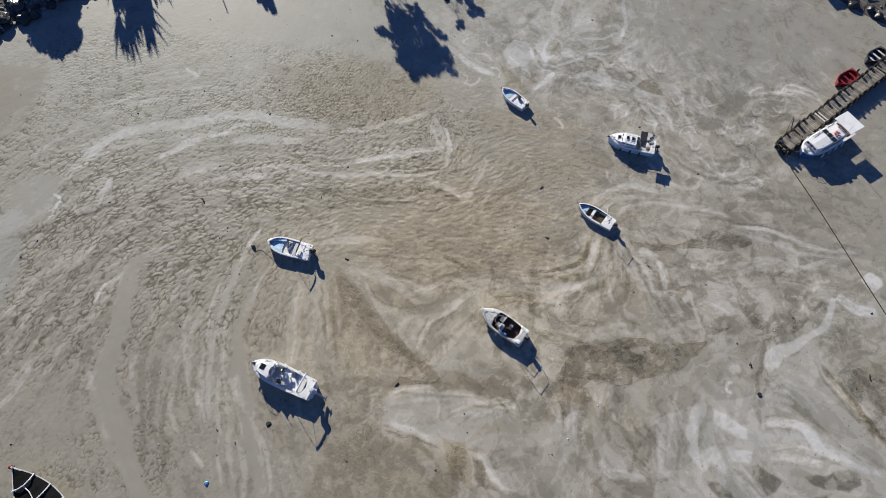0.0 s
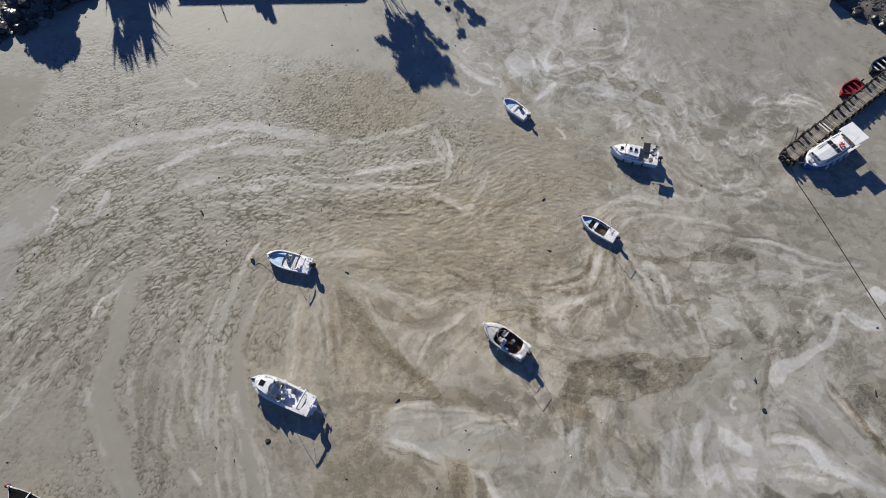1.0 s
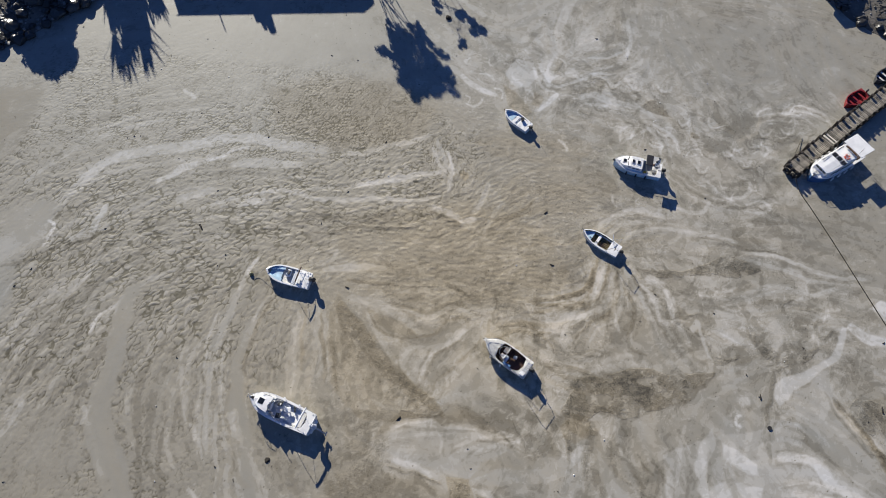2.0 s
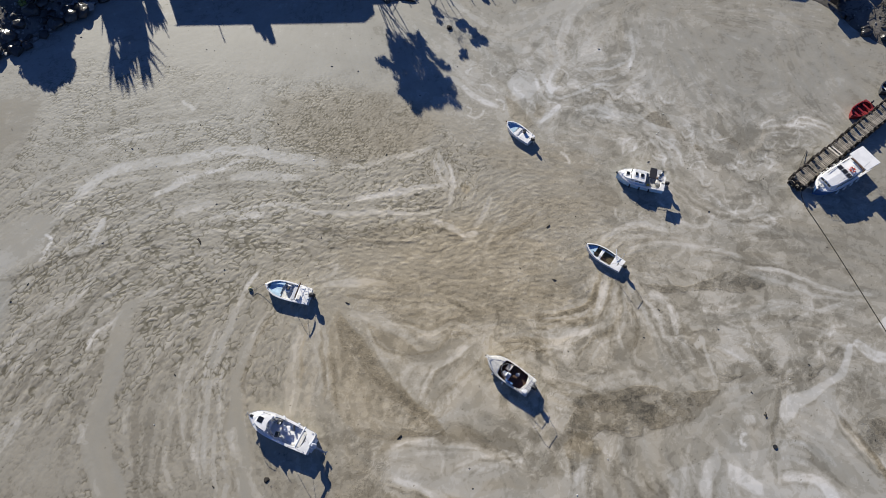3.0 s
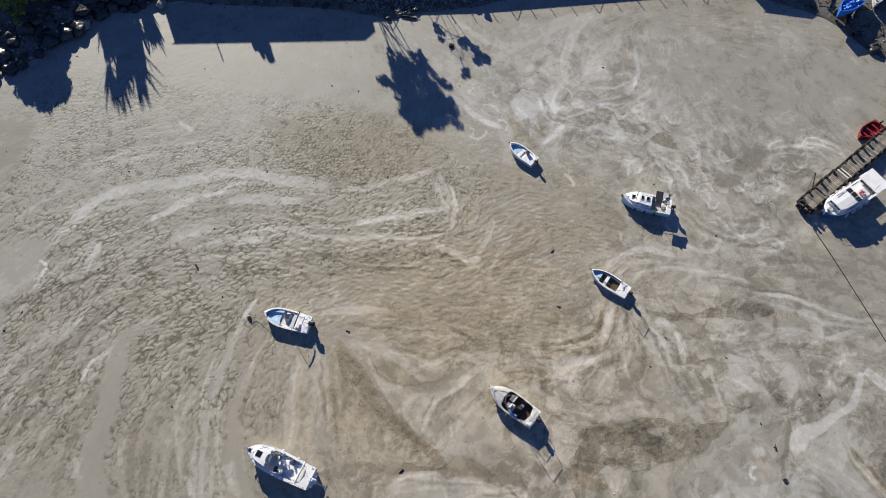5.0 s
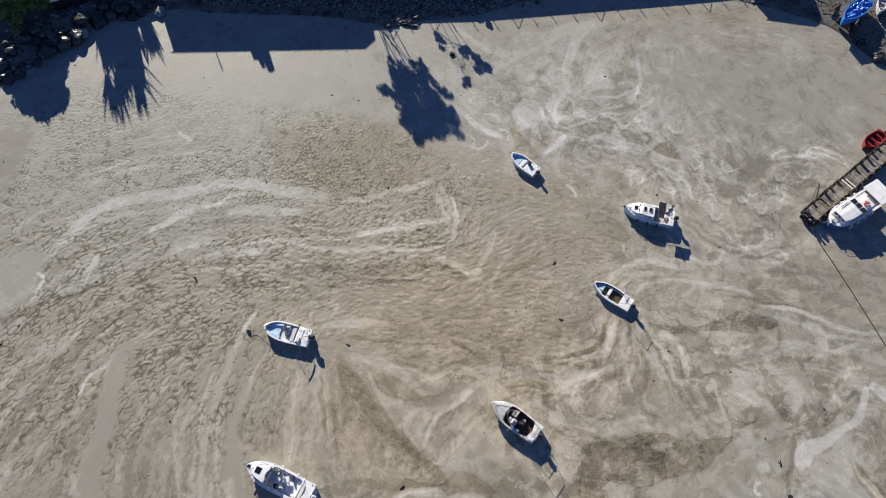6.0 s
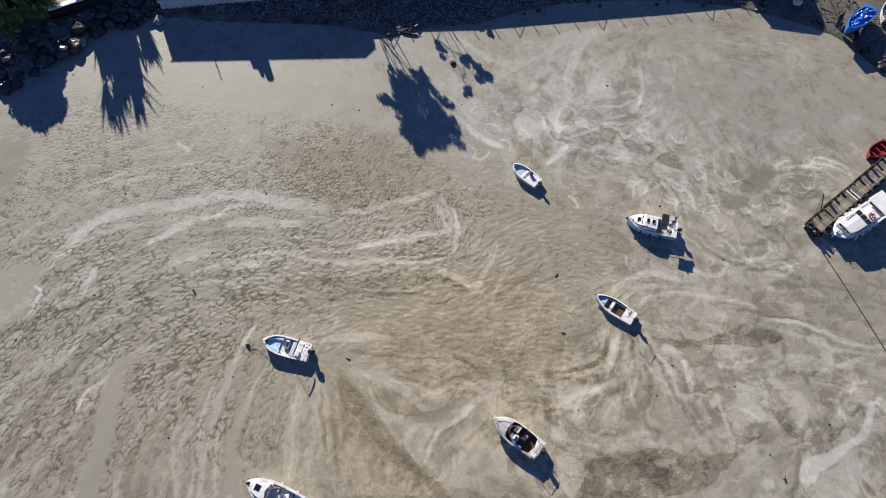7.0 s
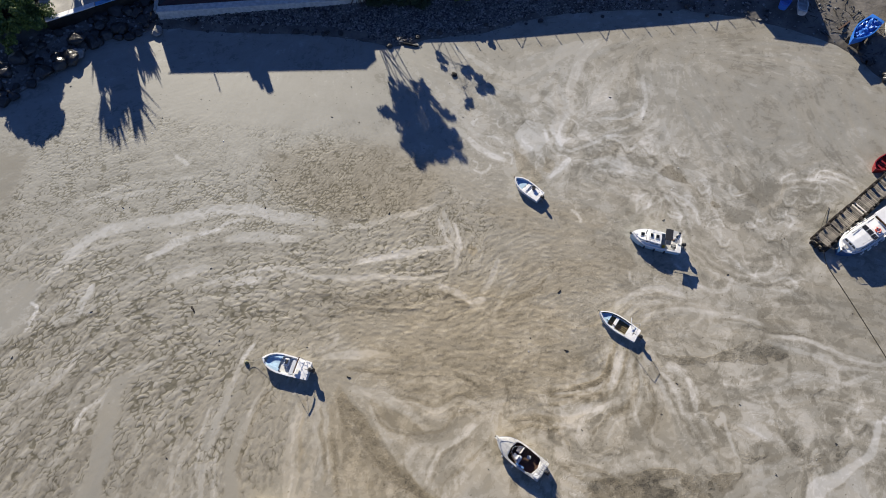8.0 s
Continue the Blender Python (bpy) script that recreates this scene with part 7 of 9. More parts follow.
def open_runabout(m):
    """Open boat with a pale blue bow and a dark rolled top."""
    boat = thing("open_motorboat", m, "white open motorboat with pale blue bow well and black outboard", "motorboat", "moored boats")
    L = Lines(4.75, 1.95, 0.64, 0.85, 3.9, 0.9, 0.25)
    add_hull(boat, L, WHITE, WHITE, OFFWHITE, 0.16, 0.95, 0.13, 0.44, stripe=BLUE_GREY)
    rows = []
    for k in range(9):
        s = 0.63 + 0.27 * k / 8
        w = L.well(s, 0.16, 0.95, 0.13) * 0.9
        rows.append([(L.x(s), w, 0.57), (L.x(s), 0, 0.55), (L.x(s), -w, 0.57)])
    part("bow_floor", loft(rows), PALE_BLUE, boat, "pale blue painted bow floor")
    for sign in (1, -1):
        rows = []
        for k in range(9):
            s = 0.6 + 0.3 * k / 8
            w = L.well(s, 0.16, 0.95, 0.13)
            rows.append([(L.x(s), sign * w * 0.985, 0.70), (L.x(s), sign * w * 0.62, 0.70), (L.x(s), sign * w * 0.56, 0.56)])
        part("bow_bench", loft(rows), PALE_BLUE, boat, "pale blue bow bench")
    console = part("console", box((0.5, 0.8, 0.36), (L.x(0.5), -0.26, 0.60), bevel=0.12), BLUE_GREY, boat)
    part("console_screen", box((0.03, 0.5, 0.16), (L.x(0.5) + 0.16, -0.28, 0.82), (0, -35, 0), 0.01), GLASS, console)
    part("instrument_cover", box((0.24, 0.46, 0.08), (L.x(0.5) - 0.04, -0.28, 0.81), (0, 10, 0), 0.035), BLACK, console, "black instrument panel")
    part("thwart", box((0.4, 1.55, 0.2), (L.x(0.35), 0, 0.5), bevel=0.06), BLUE_GREY, boat)
    part("aft_deck", box((0.62, 1.5, 0.3), (L.x(0.215), 0, 0.6), bevel=0.05), WHITE, boat)
    part("aft_locker", box((0.34, 0.5, 0.16), (L.x(0.215), 0.42, 0.8), bevel=0.04), CREAM, boat)
    add_folded_top(boat, L.x(0.34), -1.3, 0.86, 0.66, 1.75, 0.06, BROWN, aft_x=L.x(0.1), label="dark brown rolled sun top held across the boat")
    part("boarding_rail", tube([(L.x(0.30), -0.92, 0.75), (L.x(0.30), -0.94, 0.98), (L.x(0.14), -0.92, 0.98), (L.x(0.14), -0.9, 0.75)], 0.016), GREY_METAL, boat)
    add_outboard(boat, L.x(0.0) + 0.05, -0.1, 0.66, 1.3, BLACK, 8, "black outboard motor")
    add_cleats(boat, L, ((0.06, 1), (0.06, -1), (0.93, 1)))
    return boat


def cuddy_boat(m):
    """Small sports boat with dark cockpit and blue canvas round the screen."""
    boat = thing("cuddy_boat", m, "weathered white sports boat with brown tinted screen and dark cockpit", "motorboat", "moored boats")
    L = Lines(5.05, 2.1, 0.82, 1.0, 3.5, 0.9, 0.3)
    add_hull(boat, L, OFFWHITE, OFFWHITE, BROWN, 0.13, 0.70, 0.13, 0.36, well_label="dark carpeted cockpit", stripe=CHARCOAL, crown=0.16)
    add_windscreen(boat, L.x(0.715), L.half(0.64) - 0.14, L.sheer(0.62) + 0.06, 0.25, 0.36, 1.1, BROWN_GLASS)
    part("canvas_dodger", box((0.3, 0.85, 0.36), (L.x(0.47), 0.42, 0.82), (0, 8, 0), 0.1), BLUE_GREY, boat, "grey-blue canvas dodger behind the screen")
    part("side_canvas", box((0.8, 0.2, 0.06), (L.x(0.40), 0.82, 0.98), (0, 0, 4), 0.02), NAVY, boat)
    add_seat(boat, L.x(0.555), -0.38, 0.5, 0, CREAM, 0.62)
    add_seat(boat, L.x(0.555), 0.36, 0.5, 0, WHITE, 0.5)
    part("cool_box", box((0.36, 0.3, 0.28), (L.x(0.35), -0.36, 0.62), (0, 0, 20), 0.05), OFFWHITE, boat)
    rack = part("stern_rack", box((0.46, 1.05, 0.06), (L.x(0.06), -0.15, 0.96), bevel=0.02), OFFWHITE, boat, "white slatted stern rack")
    for k in range(5):
        part("slat", box((0.5, 0.06, 0.05), (L.x(0.06) - 0.05, -0.55 + 0.2 * k, 1.01), bevel=0.01), WHITE, rack)
    part("stern_corner", box((0.5, 0.42, 0.14), (L.x(0.07), 0.66, 0.92), bevel=0.05), WHITE, boat)
    part("bow_sprit", box((0.62, 0.36, 0.07), (L.x(0.97), 0, L.bow + 0.06), bevel=0.03), OFFWHITE, boat)
    part("anchor_roller", box((0.22, 0.1, 0.1), (L.x(1.03), 0, L.bow + 0.02), bevel=0.02), BLACK, boat)
    add_rail(boat, L, 0.68, 0.99, 0.34, posts=3)
    add_hoop(boat, L.x(0.24), -2.2, 0.9, 0.9, 2.4)
    add_hoop(boat, L.x(0.24), -2.5, 0.85, 0.9, 1.5)
    part("boarding_ladder", tube([(L.x(0.0) - 0.1, -0.6, 0.7), (L.x(0.0) - 0.28, -0.6, 0.9), (L.x(0.0) - 0.28, -0.35, 0.9), (L.x(0.0) - 0.1, -0.35, 0.7)], 0.018), GREY_METAL, boat)
    add_outboard(boat, L.x(0.0), -0.1, 0.8, 1.1, BLACK, 20, "black outboard motor with pale cowl stripe")
    for s in (0.75, 0.5):
        part("fender", tube([(L.x(s), L.half(s) + 0.1, 0.2), (L.x(s), L.half(s) + 0.11, 0.45), (L.x(s), L.half(s) + 0.09, 0.75)], 0.08, sides=8), OFFWHITE, boat)
    add_cleats(boat, L, ((0.4, 1), (0.4, -1)))
    return boat


def thwart_boat(m):
    """Open wooden-floored boat with white thwarts."""
    boat = thing("rowing_boat", m, "white open boat with olive floorboards and white thwarts", "rowing boat", "moored boats")
    L = Lines(4.35, 1.7, 0.52, 0.76, 2.9, 0.85, 0.22)
    add_hull(boat, L, WHITE, WHITE, OLIVE, 0.10, 0.96, 0.10, 0.2, well_label="olive-brown wet floorboards", stripe=CHARCOAL)
    rows = []
    for k in range(9):
        s = 0.72 + 0.22 * k / 8
        w = L.well(s, 0.10, 0.96, 0.10) * 0.96
        rows.append([(L.x(s), w, 0.57), (L.x(s), 0, 0.54), (L.x(s), -w, 0.57)])
    part("bow_platform", loft(rows), PALE_BLUE, boat, "pale blue bow platform")
    part("thwart", box((0.32, 1.4, 0.06), (L.x(0.57), 0, 0.45), bevel=0.02), WHITE, boat)
    part("thwart_support", box((0.26, 0.1, 0.26), (L.x(0.57), 0, 0.31), bevel=0.01), OLIVE, boat)
    part("aft_seat", box((0.62, 1.36, 0.07), (L.x(0.19), 0, 0.48), bevel=0.02), WHITE, boat)
    for sign in (1, -1):
        rows = [[(L.x(s), sign * L.well(s, 0.1, 0.96, 0.1) * 0.98, 0.43), (L.x(s), sign * L.well(s, 0.1, 0.96, 0.1) * 0.78, 0.43), (L.x(s), sign * L.well(s, 0.1, 0.96, 0.1) * 0.78, 0.33)] for s in (0.2, 0.3, 0.4, 0.5, 0.6, 0.7)]
        part("side_bench", loft(rows), OFFWHITE, boat)
    for k in range(4):
        part("floor_batten", box((1.5, 0.05, 0.03), (L.x(0.42), -0.3 + 0.2 * k, 0.22), bevel=0.005), BROWN, boat)
    part("oar", tube([(L.x(0.2), -0.3, 0.62), (L.x(0.30), -0.95, 0.95), (L.x(0.33), -1.15, 1.02)], 0.04, sides=6, taper=0.05), WHITE, boat, "pale oar leaning over the gunwale")
    part("spare_oar", tube([(L.x(0.3), 0.45, 0.5), (L.x(0.78), 0.25, 0.6)], 0.035), BROWN, boat)
    add_hoop(boat, L.x(0.3), L.x(0.1), 0.68, 0.52, 2.1)
    add_outboard(boat, L.x(0.0), 0.0, 0.54, 0.95, BLACK, 15, "small black outboard motor")
    bm = tube([(L.x(0.99), 0, 0.8), (L.x(1.0) + 0.16, 0, 0.78), (L.x(1.0) + 0.2, 0, 0.58)], 0.035)
    box((0.06, 0.3, 0.14), (L.x(1.0) + 0.18, 0, 0.62), bevel=0.02, bm=bm)
    part("bow_anchor", bm, BLACK, boat)
    return boat


def pilot_boat(m):
    """Small cabin boat with side windows and a board held up over the stern."""
    boat = thing("cabin_boat", m, "white cabin boat with pale blue topsides and cluttered open stern", "motorboat", "moored boats")
    L = Lines(5.3, 2.05, 0.85, 1.05, 3.6, 0.9, 0.32)
    add_hull(boat, L, PALE_BLUE, WHITE, GREY_LINER, 0.08, 0.46, 0.13, 0.4, hull_label="pale blue topsides", stripe=WHITE)
    rows = []
    for k in range(15):
        s = 0.42 + 0.5 * k / 14
        w = (L.half(s) - 0.16) * (1 - max(0, (k - 10) / 4) ** 2 * 0.4)
        h = L.sheer(s) + (0.5 if k < 8 else 0.5 - 0.07 * (k - 7))
        h = max(h, L.sheer(s) + 0.08)
        rows.append([(L.x(s), w, L.sheer(s) + 0.03), (L.x(s), w * 0.88, h), (L.x(s), 0, h + 0.05), (L.x(s), -w * 0.88, h), (L.x(s), -w, L.sheer(s) + 0.03)])
    cab = part("cabin", loft(rows), WHITE, boat, smooth=False)
    for sign in (1, -1):
        for s, wide in ((0.5, 0.42), (0.59, 0.36), (0.68, 0.3)):
            part("side_window", box((wide, 0.02, 0.24), (L.x(s), sign * (L.half(s) * 0.945 - 0.16), L.sheer(s) + 0.28), (-14 * sign, 0, 0), 0.006), DARK_GLASS, cab)
    for x, wx in ((0.79, 0.46), (0.62, 0.3), (0.505, 0.4)):
        z = L.sheer(x) + (0.52 if x < 0.68 else 0.5 - 0.07 * ((x - 0.42) / 0.5 * 14 - 7)) + 0.06
        hatch = part("roof_hatch", box((wx, 0.52, 0.05), (L.x(x), 0, z), (0, 8 if x > 0.7 else 0, 0), 0.02), OFFWHITE, cab)
        part("hatch_pane", box((wx * 0.75, 0.4, 0.02), (L.x(x), 0, z + 0.035), (0, 8 if x > 0.7 else 0, 0), 0.006), DARK_GLASS, hatch)
    for sign in (1, -1):
        part("hand_rail", tube([(L.x(0.45), sign * 0.62, L.sheer(0.5) + 0.54), (L.x(0.46), sign * 0.62, L.sheer(0.5) + 0.62), (L.x(0.64), sign * 0.58, L.sheer(0.6) + 0.62), (L.x(0.65), sign * 0.58, L.sheer(0.6) + 0.54)], 0.016), GREY_METAL, cab)
        part("front_window", box((0.02, 0.5, 0.3), (L.x(0.71), sign * 0.32, L.sheer(0.7) + 0.40), (0, 52, 12 * sign), 0.006), DARK_GLASS, cab)
    top = part("sun_top", box((0.74, 1.35, 0.05), (-0.98, -0.2, 2.07), (0, 4, 0), 0.02), BLACK, boat, "black half of a square sun top on thin poles")
    part("sun_top_aft", box((0.78, 1.35, 0.05), (-1.75, -0.15, 2.05), (0, -2, 0), 0.02), GREY_LINER, top, "pale half of the sun top")
    for dx in (-0.66, -2.1):
        part("top_pole", tube([(-1.4 + (dx + 1.4) * 0.4, 0.8, 0.85), (dx, 0.42, 2.05)], 0.014), GREY_METAL, top)
        part("top_pole", tube([(-1.4 + (dx + 1.4) * 0.4, -0.8, 0.85), (dx, -0.78, 2.05)], 0.014), GREY_METAL, top)
    for k in range(5):
        part("stowed_gear", rough_stone(0.16, 400 + k, 0.7, 1), (BLACK, GREY_LINER, CHARCOAL, OFFWHITE, BROWN)[k], top).location = (-1.75 + 0.14 * (k - 2), -0.65 + 0.26 * k, 2.13)
    part("engine_box", box((0.6, 0.7, 0.42), (L.x(0.13), -0.2, 0.6), bevel=0.07), OFFWHITE, boat)
    part("net_heap", rough_stone(0.34, 5, 0.6), CHARCOAL, boat, "dark heap of netting").location = (L.x(0.1), -0.55, 0.85)
    part("bucket", disc(0.15, 0.28, (L.x(0.33), 0.5, 0.56), sides=14, r2=0.17), YELLOW, boat)
    part("side_deck_panel", box((1.15, 0.3, 0.05), (L.x(0.5), 0.86, 0.98), (10, 0, 0), 0.02), PALE_BLUE, boat, "pale blue side deck panel")
    part("stern_bench", box((0.35, 1.5, 0.1), (L.x(0.06), 0, 0.82), bevel=0.03), WHITE, boat)
    part("gunwale_rail", tube([(L.x(0.08), 0.94, 0.88), (L.x(0.09), 0.94, 1.06), (L.x(0.36), 0.97, 1.08), (L.x(0.37), 0.97, 0.9)], 0.016), GREY_METAL, boat)
    add_rail(boat, L, 0.72, 0.99, 0.3, posts=3)
    part("anchor", box((0.3, 0.2, 0.12), (L.x(1.0) + 0.05, 0, L.bow - 0.1), bevel=0.03), BLACK, boat)
    add_outboard(boat, L.x(0.0), 0.0, 0.8, 1.0, BLACK, 20)
    for s in (0.3, 0.5, 0.7):
        part("fender", tube([(L.x(s), L.half(s) + 0.08, 0.2), (L.x(s), L.half(s) + 0.1, 0.42), (L.x(s), L.half(s) + 0.07, 0.65)], 0.08, sides=8), BLACK, boat)
    return boat


def small_skiff(m):
    boat = thing("skiff", m, "small white skiff with pale blue bow and dark outboard", "rowing boat", "moored boats")
    L = Lines(3.65, 1.6, 0.6, 0.82, 3.2, 0.88, 0.2)
    add_hull(boat, L, WHITE, WHITE, WHITE, 0.1, 0.95, 0.11, 0.42, stripe=NAVY)
    rows = []
    for k in range(9):
        s = 0.60 + 0.33 * k / 8
        w = L.well(s, 0.1, 0.95, 0.11) * 0.95
        rows.append([(L.x(s), w, 0.55), (L.x(s), 0, 0.53), (L.x(s), -w, 0.55)])
    part("bow_floor", loft(rows), PALE_BLUE, boat, "pale blue painted bow floor")
    part("thwart", box((0.4, 1.25, 0.12), (L.x(0.52), 0, 0.50), bevel=0.04), WHITE, boat)
    part("aft_seat", box((0.95, 1.2, 0.22), (L.x(0.25), 0, 0.50), bevel=0.05), WHITE, boat)
    tub = part("black_tub", disc(0.17, 0.32, (L.x(0.34), -0.28, 0.74), sides=16, r2=0.21), BLACK, boat, "round black tub")
    part("tub_rim", ring(0.2, 0.022, (L.x(0.34), -0.28, 0.90)), CHARCOAL, tub)
    add_outboard(boat, L.x(0.0), 0.0, 0.6, 0.9, BLACK, 15)
    part("stern_pole", tube([(L.x(0.05), -0.5, 0.4), (L.x(0.04), -0.52, 1.9)], 0.014), GREY_METAL, boat)
    part("bow_anchor", box((0.2, 0.12, 0.1), (L.x(1.0) + 0.05, 0, 0.74), bevel=0.02), BROWN, boat)
    add_cleats(boat, L, ((0.9, 1), (0.1, -1)))
    return boat


def tour_boat(m):
    """Long cabin boat with an awning over the stern, beside the jetty."""
    boat = thing("tour_boat", m, "long white cabin boat with white stern awning beside the jetty", "motorboat", "moored boats")
    L = Lines(7.5, 2.6, 0.85, 1.15, 5.0, 0.94, 0.4)
    add_hull(boat, L, DEEP_BLUE, WHITE, GREY_LINER, 0.06, 0.28, 0.2, 0.45, hull_label="deep blue painted topsides", stripe=WHITE)
    rows = []
    for k in range(17):
        s = 0.27 + 0.59 * k / 16
        w = min(L.half(s) - 0.13, 1.1)
        h = 1.95 if k < 9 else 1.95 - 0.02 * (k - 8)
        rows.append([(L.x(s), w, L.sheer(s) + 0.03), (L.x(s), w * 0.93, h - 0.12), (L.x(s), w * 0.86, h), (L.x(s), 0, h + 0.07), (L.x(s), -w * 0.86, h), (L.x(s), -w * 0.93, h - 0.12), (L.x(s), -w, L.sheer(s) + 0.03)])
    cab = part("cabin", loft(rows, caps=True), WHITE, boat)
    for k in range(3):
        part("front_window", box((0.03, 0.36, 0.2), (L.x(0.862), -0.46 + 0.46 * k, 1.6), (0, -2, 0), 0.01), DARK_GLASS, cab)
    for sign in (1, -1):
        for s in (0.34, 0.44, 0.54, 0.64, 0.73):
            part("side_window", box((0.55, 0.03, 0.36), (L.x(s), sign * (L.half(s) * 0.965 - 0.115), 1.42), (-3 * sign, 0, 0), 0.01), DARK_GLASS, cab)
        part("roof_rail", tube([(L.x(0.5), sign * 0.82, 1.97), (L.x(0.5), sign * 0.82, 2.07), (L.x(0.74), sign * 0.72, 1.97), (L.x(0.74), sign * 0.72, 1.86)], 0.02), GREY_METAL, cab)
    for k in range(3):
        panel = part("roof_light", box((0.55, 0.54, 0.05), (L.x(0.53), -0.5 + 0.64 * k, 2.04 + 0.03 * (k == 1)), bevel=0.02), BLACK, cab, "black square roof light")
        part("roof_light_frame", box((0.62, 0.03, 0.07), (L.x(0.53), -0.18 + 0.64 * k if k < 2 else -0.82, 2.04), bevel=0.01), WHITE, panel)
    buoy = part("lifebuoy", ring(0.27, 0.075, (L.x(0.415), 0.42, 2.10)), ORANGE_RED, boat, "orange-red lifebuoy lying on the roof")
    for a in range(4):
        part("buoy_band", box((0.17, 0.1, 0.17), (L.x(0.415) + 0.27 * math.cos(a * math.pi / 2 + 0.5), 0.42 + 0.27 * math.sin(a * math.pi / 2 + 0.5), 2.10), (0, 0, math.degrees(a * math.pi / 2 + 0.5)), 0.03), WHITE, buoy)
    for sign, s in ((-1, 0.69), (-1, 0.37)):
        for k in range(5):
            part("name_bar", box((0.16, 0.07, 0.012), (L.x(s) - 0.44 + 0.21 * k, sign * (0.76 if s > 0.5 else 0.86), 1.975 + (0.02 if s < 0.5 else 0.0)), bevel=0), CHARCOAL, cab)
    top = part("awning", box((2.15, 2.6, 0.06), (L.x(0.145), 0.08, 2.42), (0, 0, 0), 0.03), WHITE, boat, "white rigid stern awning")
    for dx in (-0.98, 0.98):
        for dy in (-1.08, 1.08):
            part("awning_post", tube([(L.x(0.145) + dx, dy * 0.96, 0.85), (L.x(0.145) + dx, dy, 2.42)], 0.025), GREY_METAL, top)
    part("stern_bench", box((0.45, 1.9, 0.4), (L.x(0.07), 0, 0.66), bevel=0.05), BROWN, boat)
    part("foredeck_hatch", box((0.5, 0.5, 0.08), (L.x(0.885), 0, L.sheer(0.885) + 0.1), bevel=0.02), OFFWHITE, boat)
    winch = part("anchor_winch", disc(0.1, 0.34, (L.x(0.95), 0.0, L.sheer(0.95) + 0.2), (90, 0, 0), 12), OFFWHITE, boat)
    part("winch_base", box((0.3, 0.36, 0.14), (L.x(0.95), 0, L.sheer(0.95) + 0.1), bevel=0.03), ALU, winch)
    part("anchor_chain", tube([(L.x(0.95), 0.05, L.sheer(0.95) + 0.2), (L.x(1.0), 0.08, L.bow + 0.04), (L.x(1.0) + 0.1, 0.1, L.bow - 0.3)], 0.03), BLACK, boat)
    add_rail(boat, L, 0.74, 0.985, 0.45, posts=5)
    for s in (0.28, 0.42, 0.56, 0.7):
        part("fender", tube([(L.x(s), L.half(s) + 0.1, 0.2), (L.x(s), L.half(s) + 0.12, 0.5), (L.x(s), L.half(s) + 0.09, 0.8)], 0.09, sides=8), WHITE, boat)
        part("fender", tube([(L.x(s), -L.half(s) - 0.1, 0.3), (L.x(s), -L.half(s) - 0.12, 0.6), (L.x(s), -L.half(s) - 0.09, 0.9)], 0.1, sides=8), WHITE, boat)
    part("mast", tube([(L.x(0.29), 0.9, 1.95), (L.x(0.29), 0.9, 3.6)], 0.02), GREY_METAL, boat)
    return boat


def dinghy(m, hull, inside, seats, label, motor=True):
    boat = thing("dinghy", m, label, "rowing boat", "boats at the jetty")
    L = Lines(3.6, 1.65, 0.5, 0.7, 3.2, 0.85, 0.2)
    add_hull(boat, L, hull, hull, inside, 0.06, 0.97, 0.09, 0.1)
    for s in (0.22, 0.48, 0.72):
        part("thwart", box((0.26, L.well(s, 0.06, 0.97, 0.09) * 1.9, 0.05), (L.x(s), 0, 0.4), bevel=0.015), seats, boat)
    for k in range(5):
        part("rib", box((0.05, L.well(0.15 + 0.16 * k, 0.06, 0.97, 0.09) * 1.7, 0.04), (L.x(0.15 + 0.16 * k) + 0.2, 0, 0.12), bevel=0.01), inside, boat)
    if motor:
        add_outboard(boat, L.x(0.0), 0, 0.5, 0.75, CHARCOAL, 30)
    return boat


def covered_boat(m):
    """Dark wooden boat under a black sheet lashed with pale straps."""
    boat = thing("covered_boat", m, "dark boat under black tarpaulin lashed with white straps", "boat", "moored boats")
    L = Lines(8.6, 3.6, 0.9, 1.3, 1.9, 0.85, 0.4)
    add_hull(boat, L, CHARCOAL, OFFWHITE, None, 0.06, 0.985, 0.10, 0.3)
    rows = []
    for k in range(21):
        s = 0.06 + 0.925 * k / 20
        w, h = L.half(s) - 0.07, L.sheer(s) + 0.05
        up = 0.25 * math.sin(math.pi * min(1, k / 17)) + 0.03 * (k % 2)
        rows.append([(L.x(s), w, h - 0.02), (L.x(s), w * 0.55, h + up * 0.7), (L.x(s), 0, h + up), (L.x(s), -w * 0.55, h + up * 0.7), (L.x(s), -w, h - 0.02)])
    cover = part("tarpaulin", loft(rows), TARP, boat, "sagging black tarpaulin")
    for s in (0.76, 0.56, 0.36):
        w, h = L.half(s) - 0.05, L.sheer(s) + 0.09
        part("strap", tube([(L.x(s) + 0.3, w, h), (L.x(s), w * 0.5, h + 0.25), (L.x(s) - 0.1, 0, h + 0.3), (L.x(s), -w * 0.5, h + 0.25), (L.x(s) + 0.3, -w, h)], 0.07, sides=6), LITTER, cover)
    part("ridge_rope", tube([(L.x(0.76) - 0.05, 0.1, 1.42), (L.x(0.66), -0.05, 1.43), (L.x(0.56), 0.05, 1.42)], 0.05), LITTER, cover)
    part("bow_post", box((0.16, 0.16, 0.3), (L.x(0.99), 0, 1.4), bevel=0.03), OFFWHITE, boat)
    part("bow_float", ball(0.2, (L.x(1.0) + 0.12, 0.1, 1.3), sub=2), RED, boat, "red bow float")
    part("anchor", box((0.36, 0.3, 0.14), (L.x(1.0) + 0.08, 0.05, 1.05), (0, 30, 0), 0.03), BLACK, boat)
    return boat


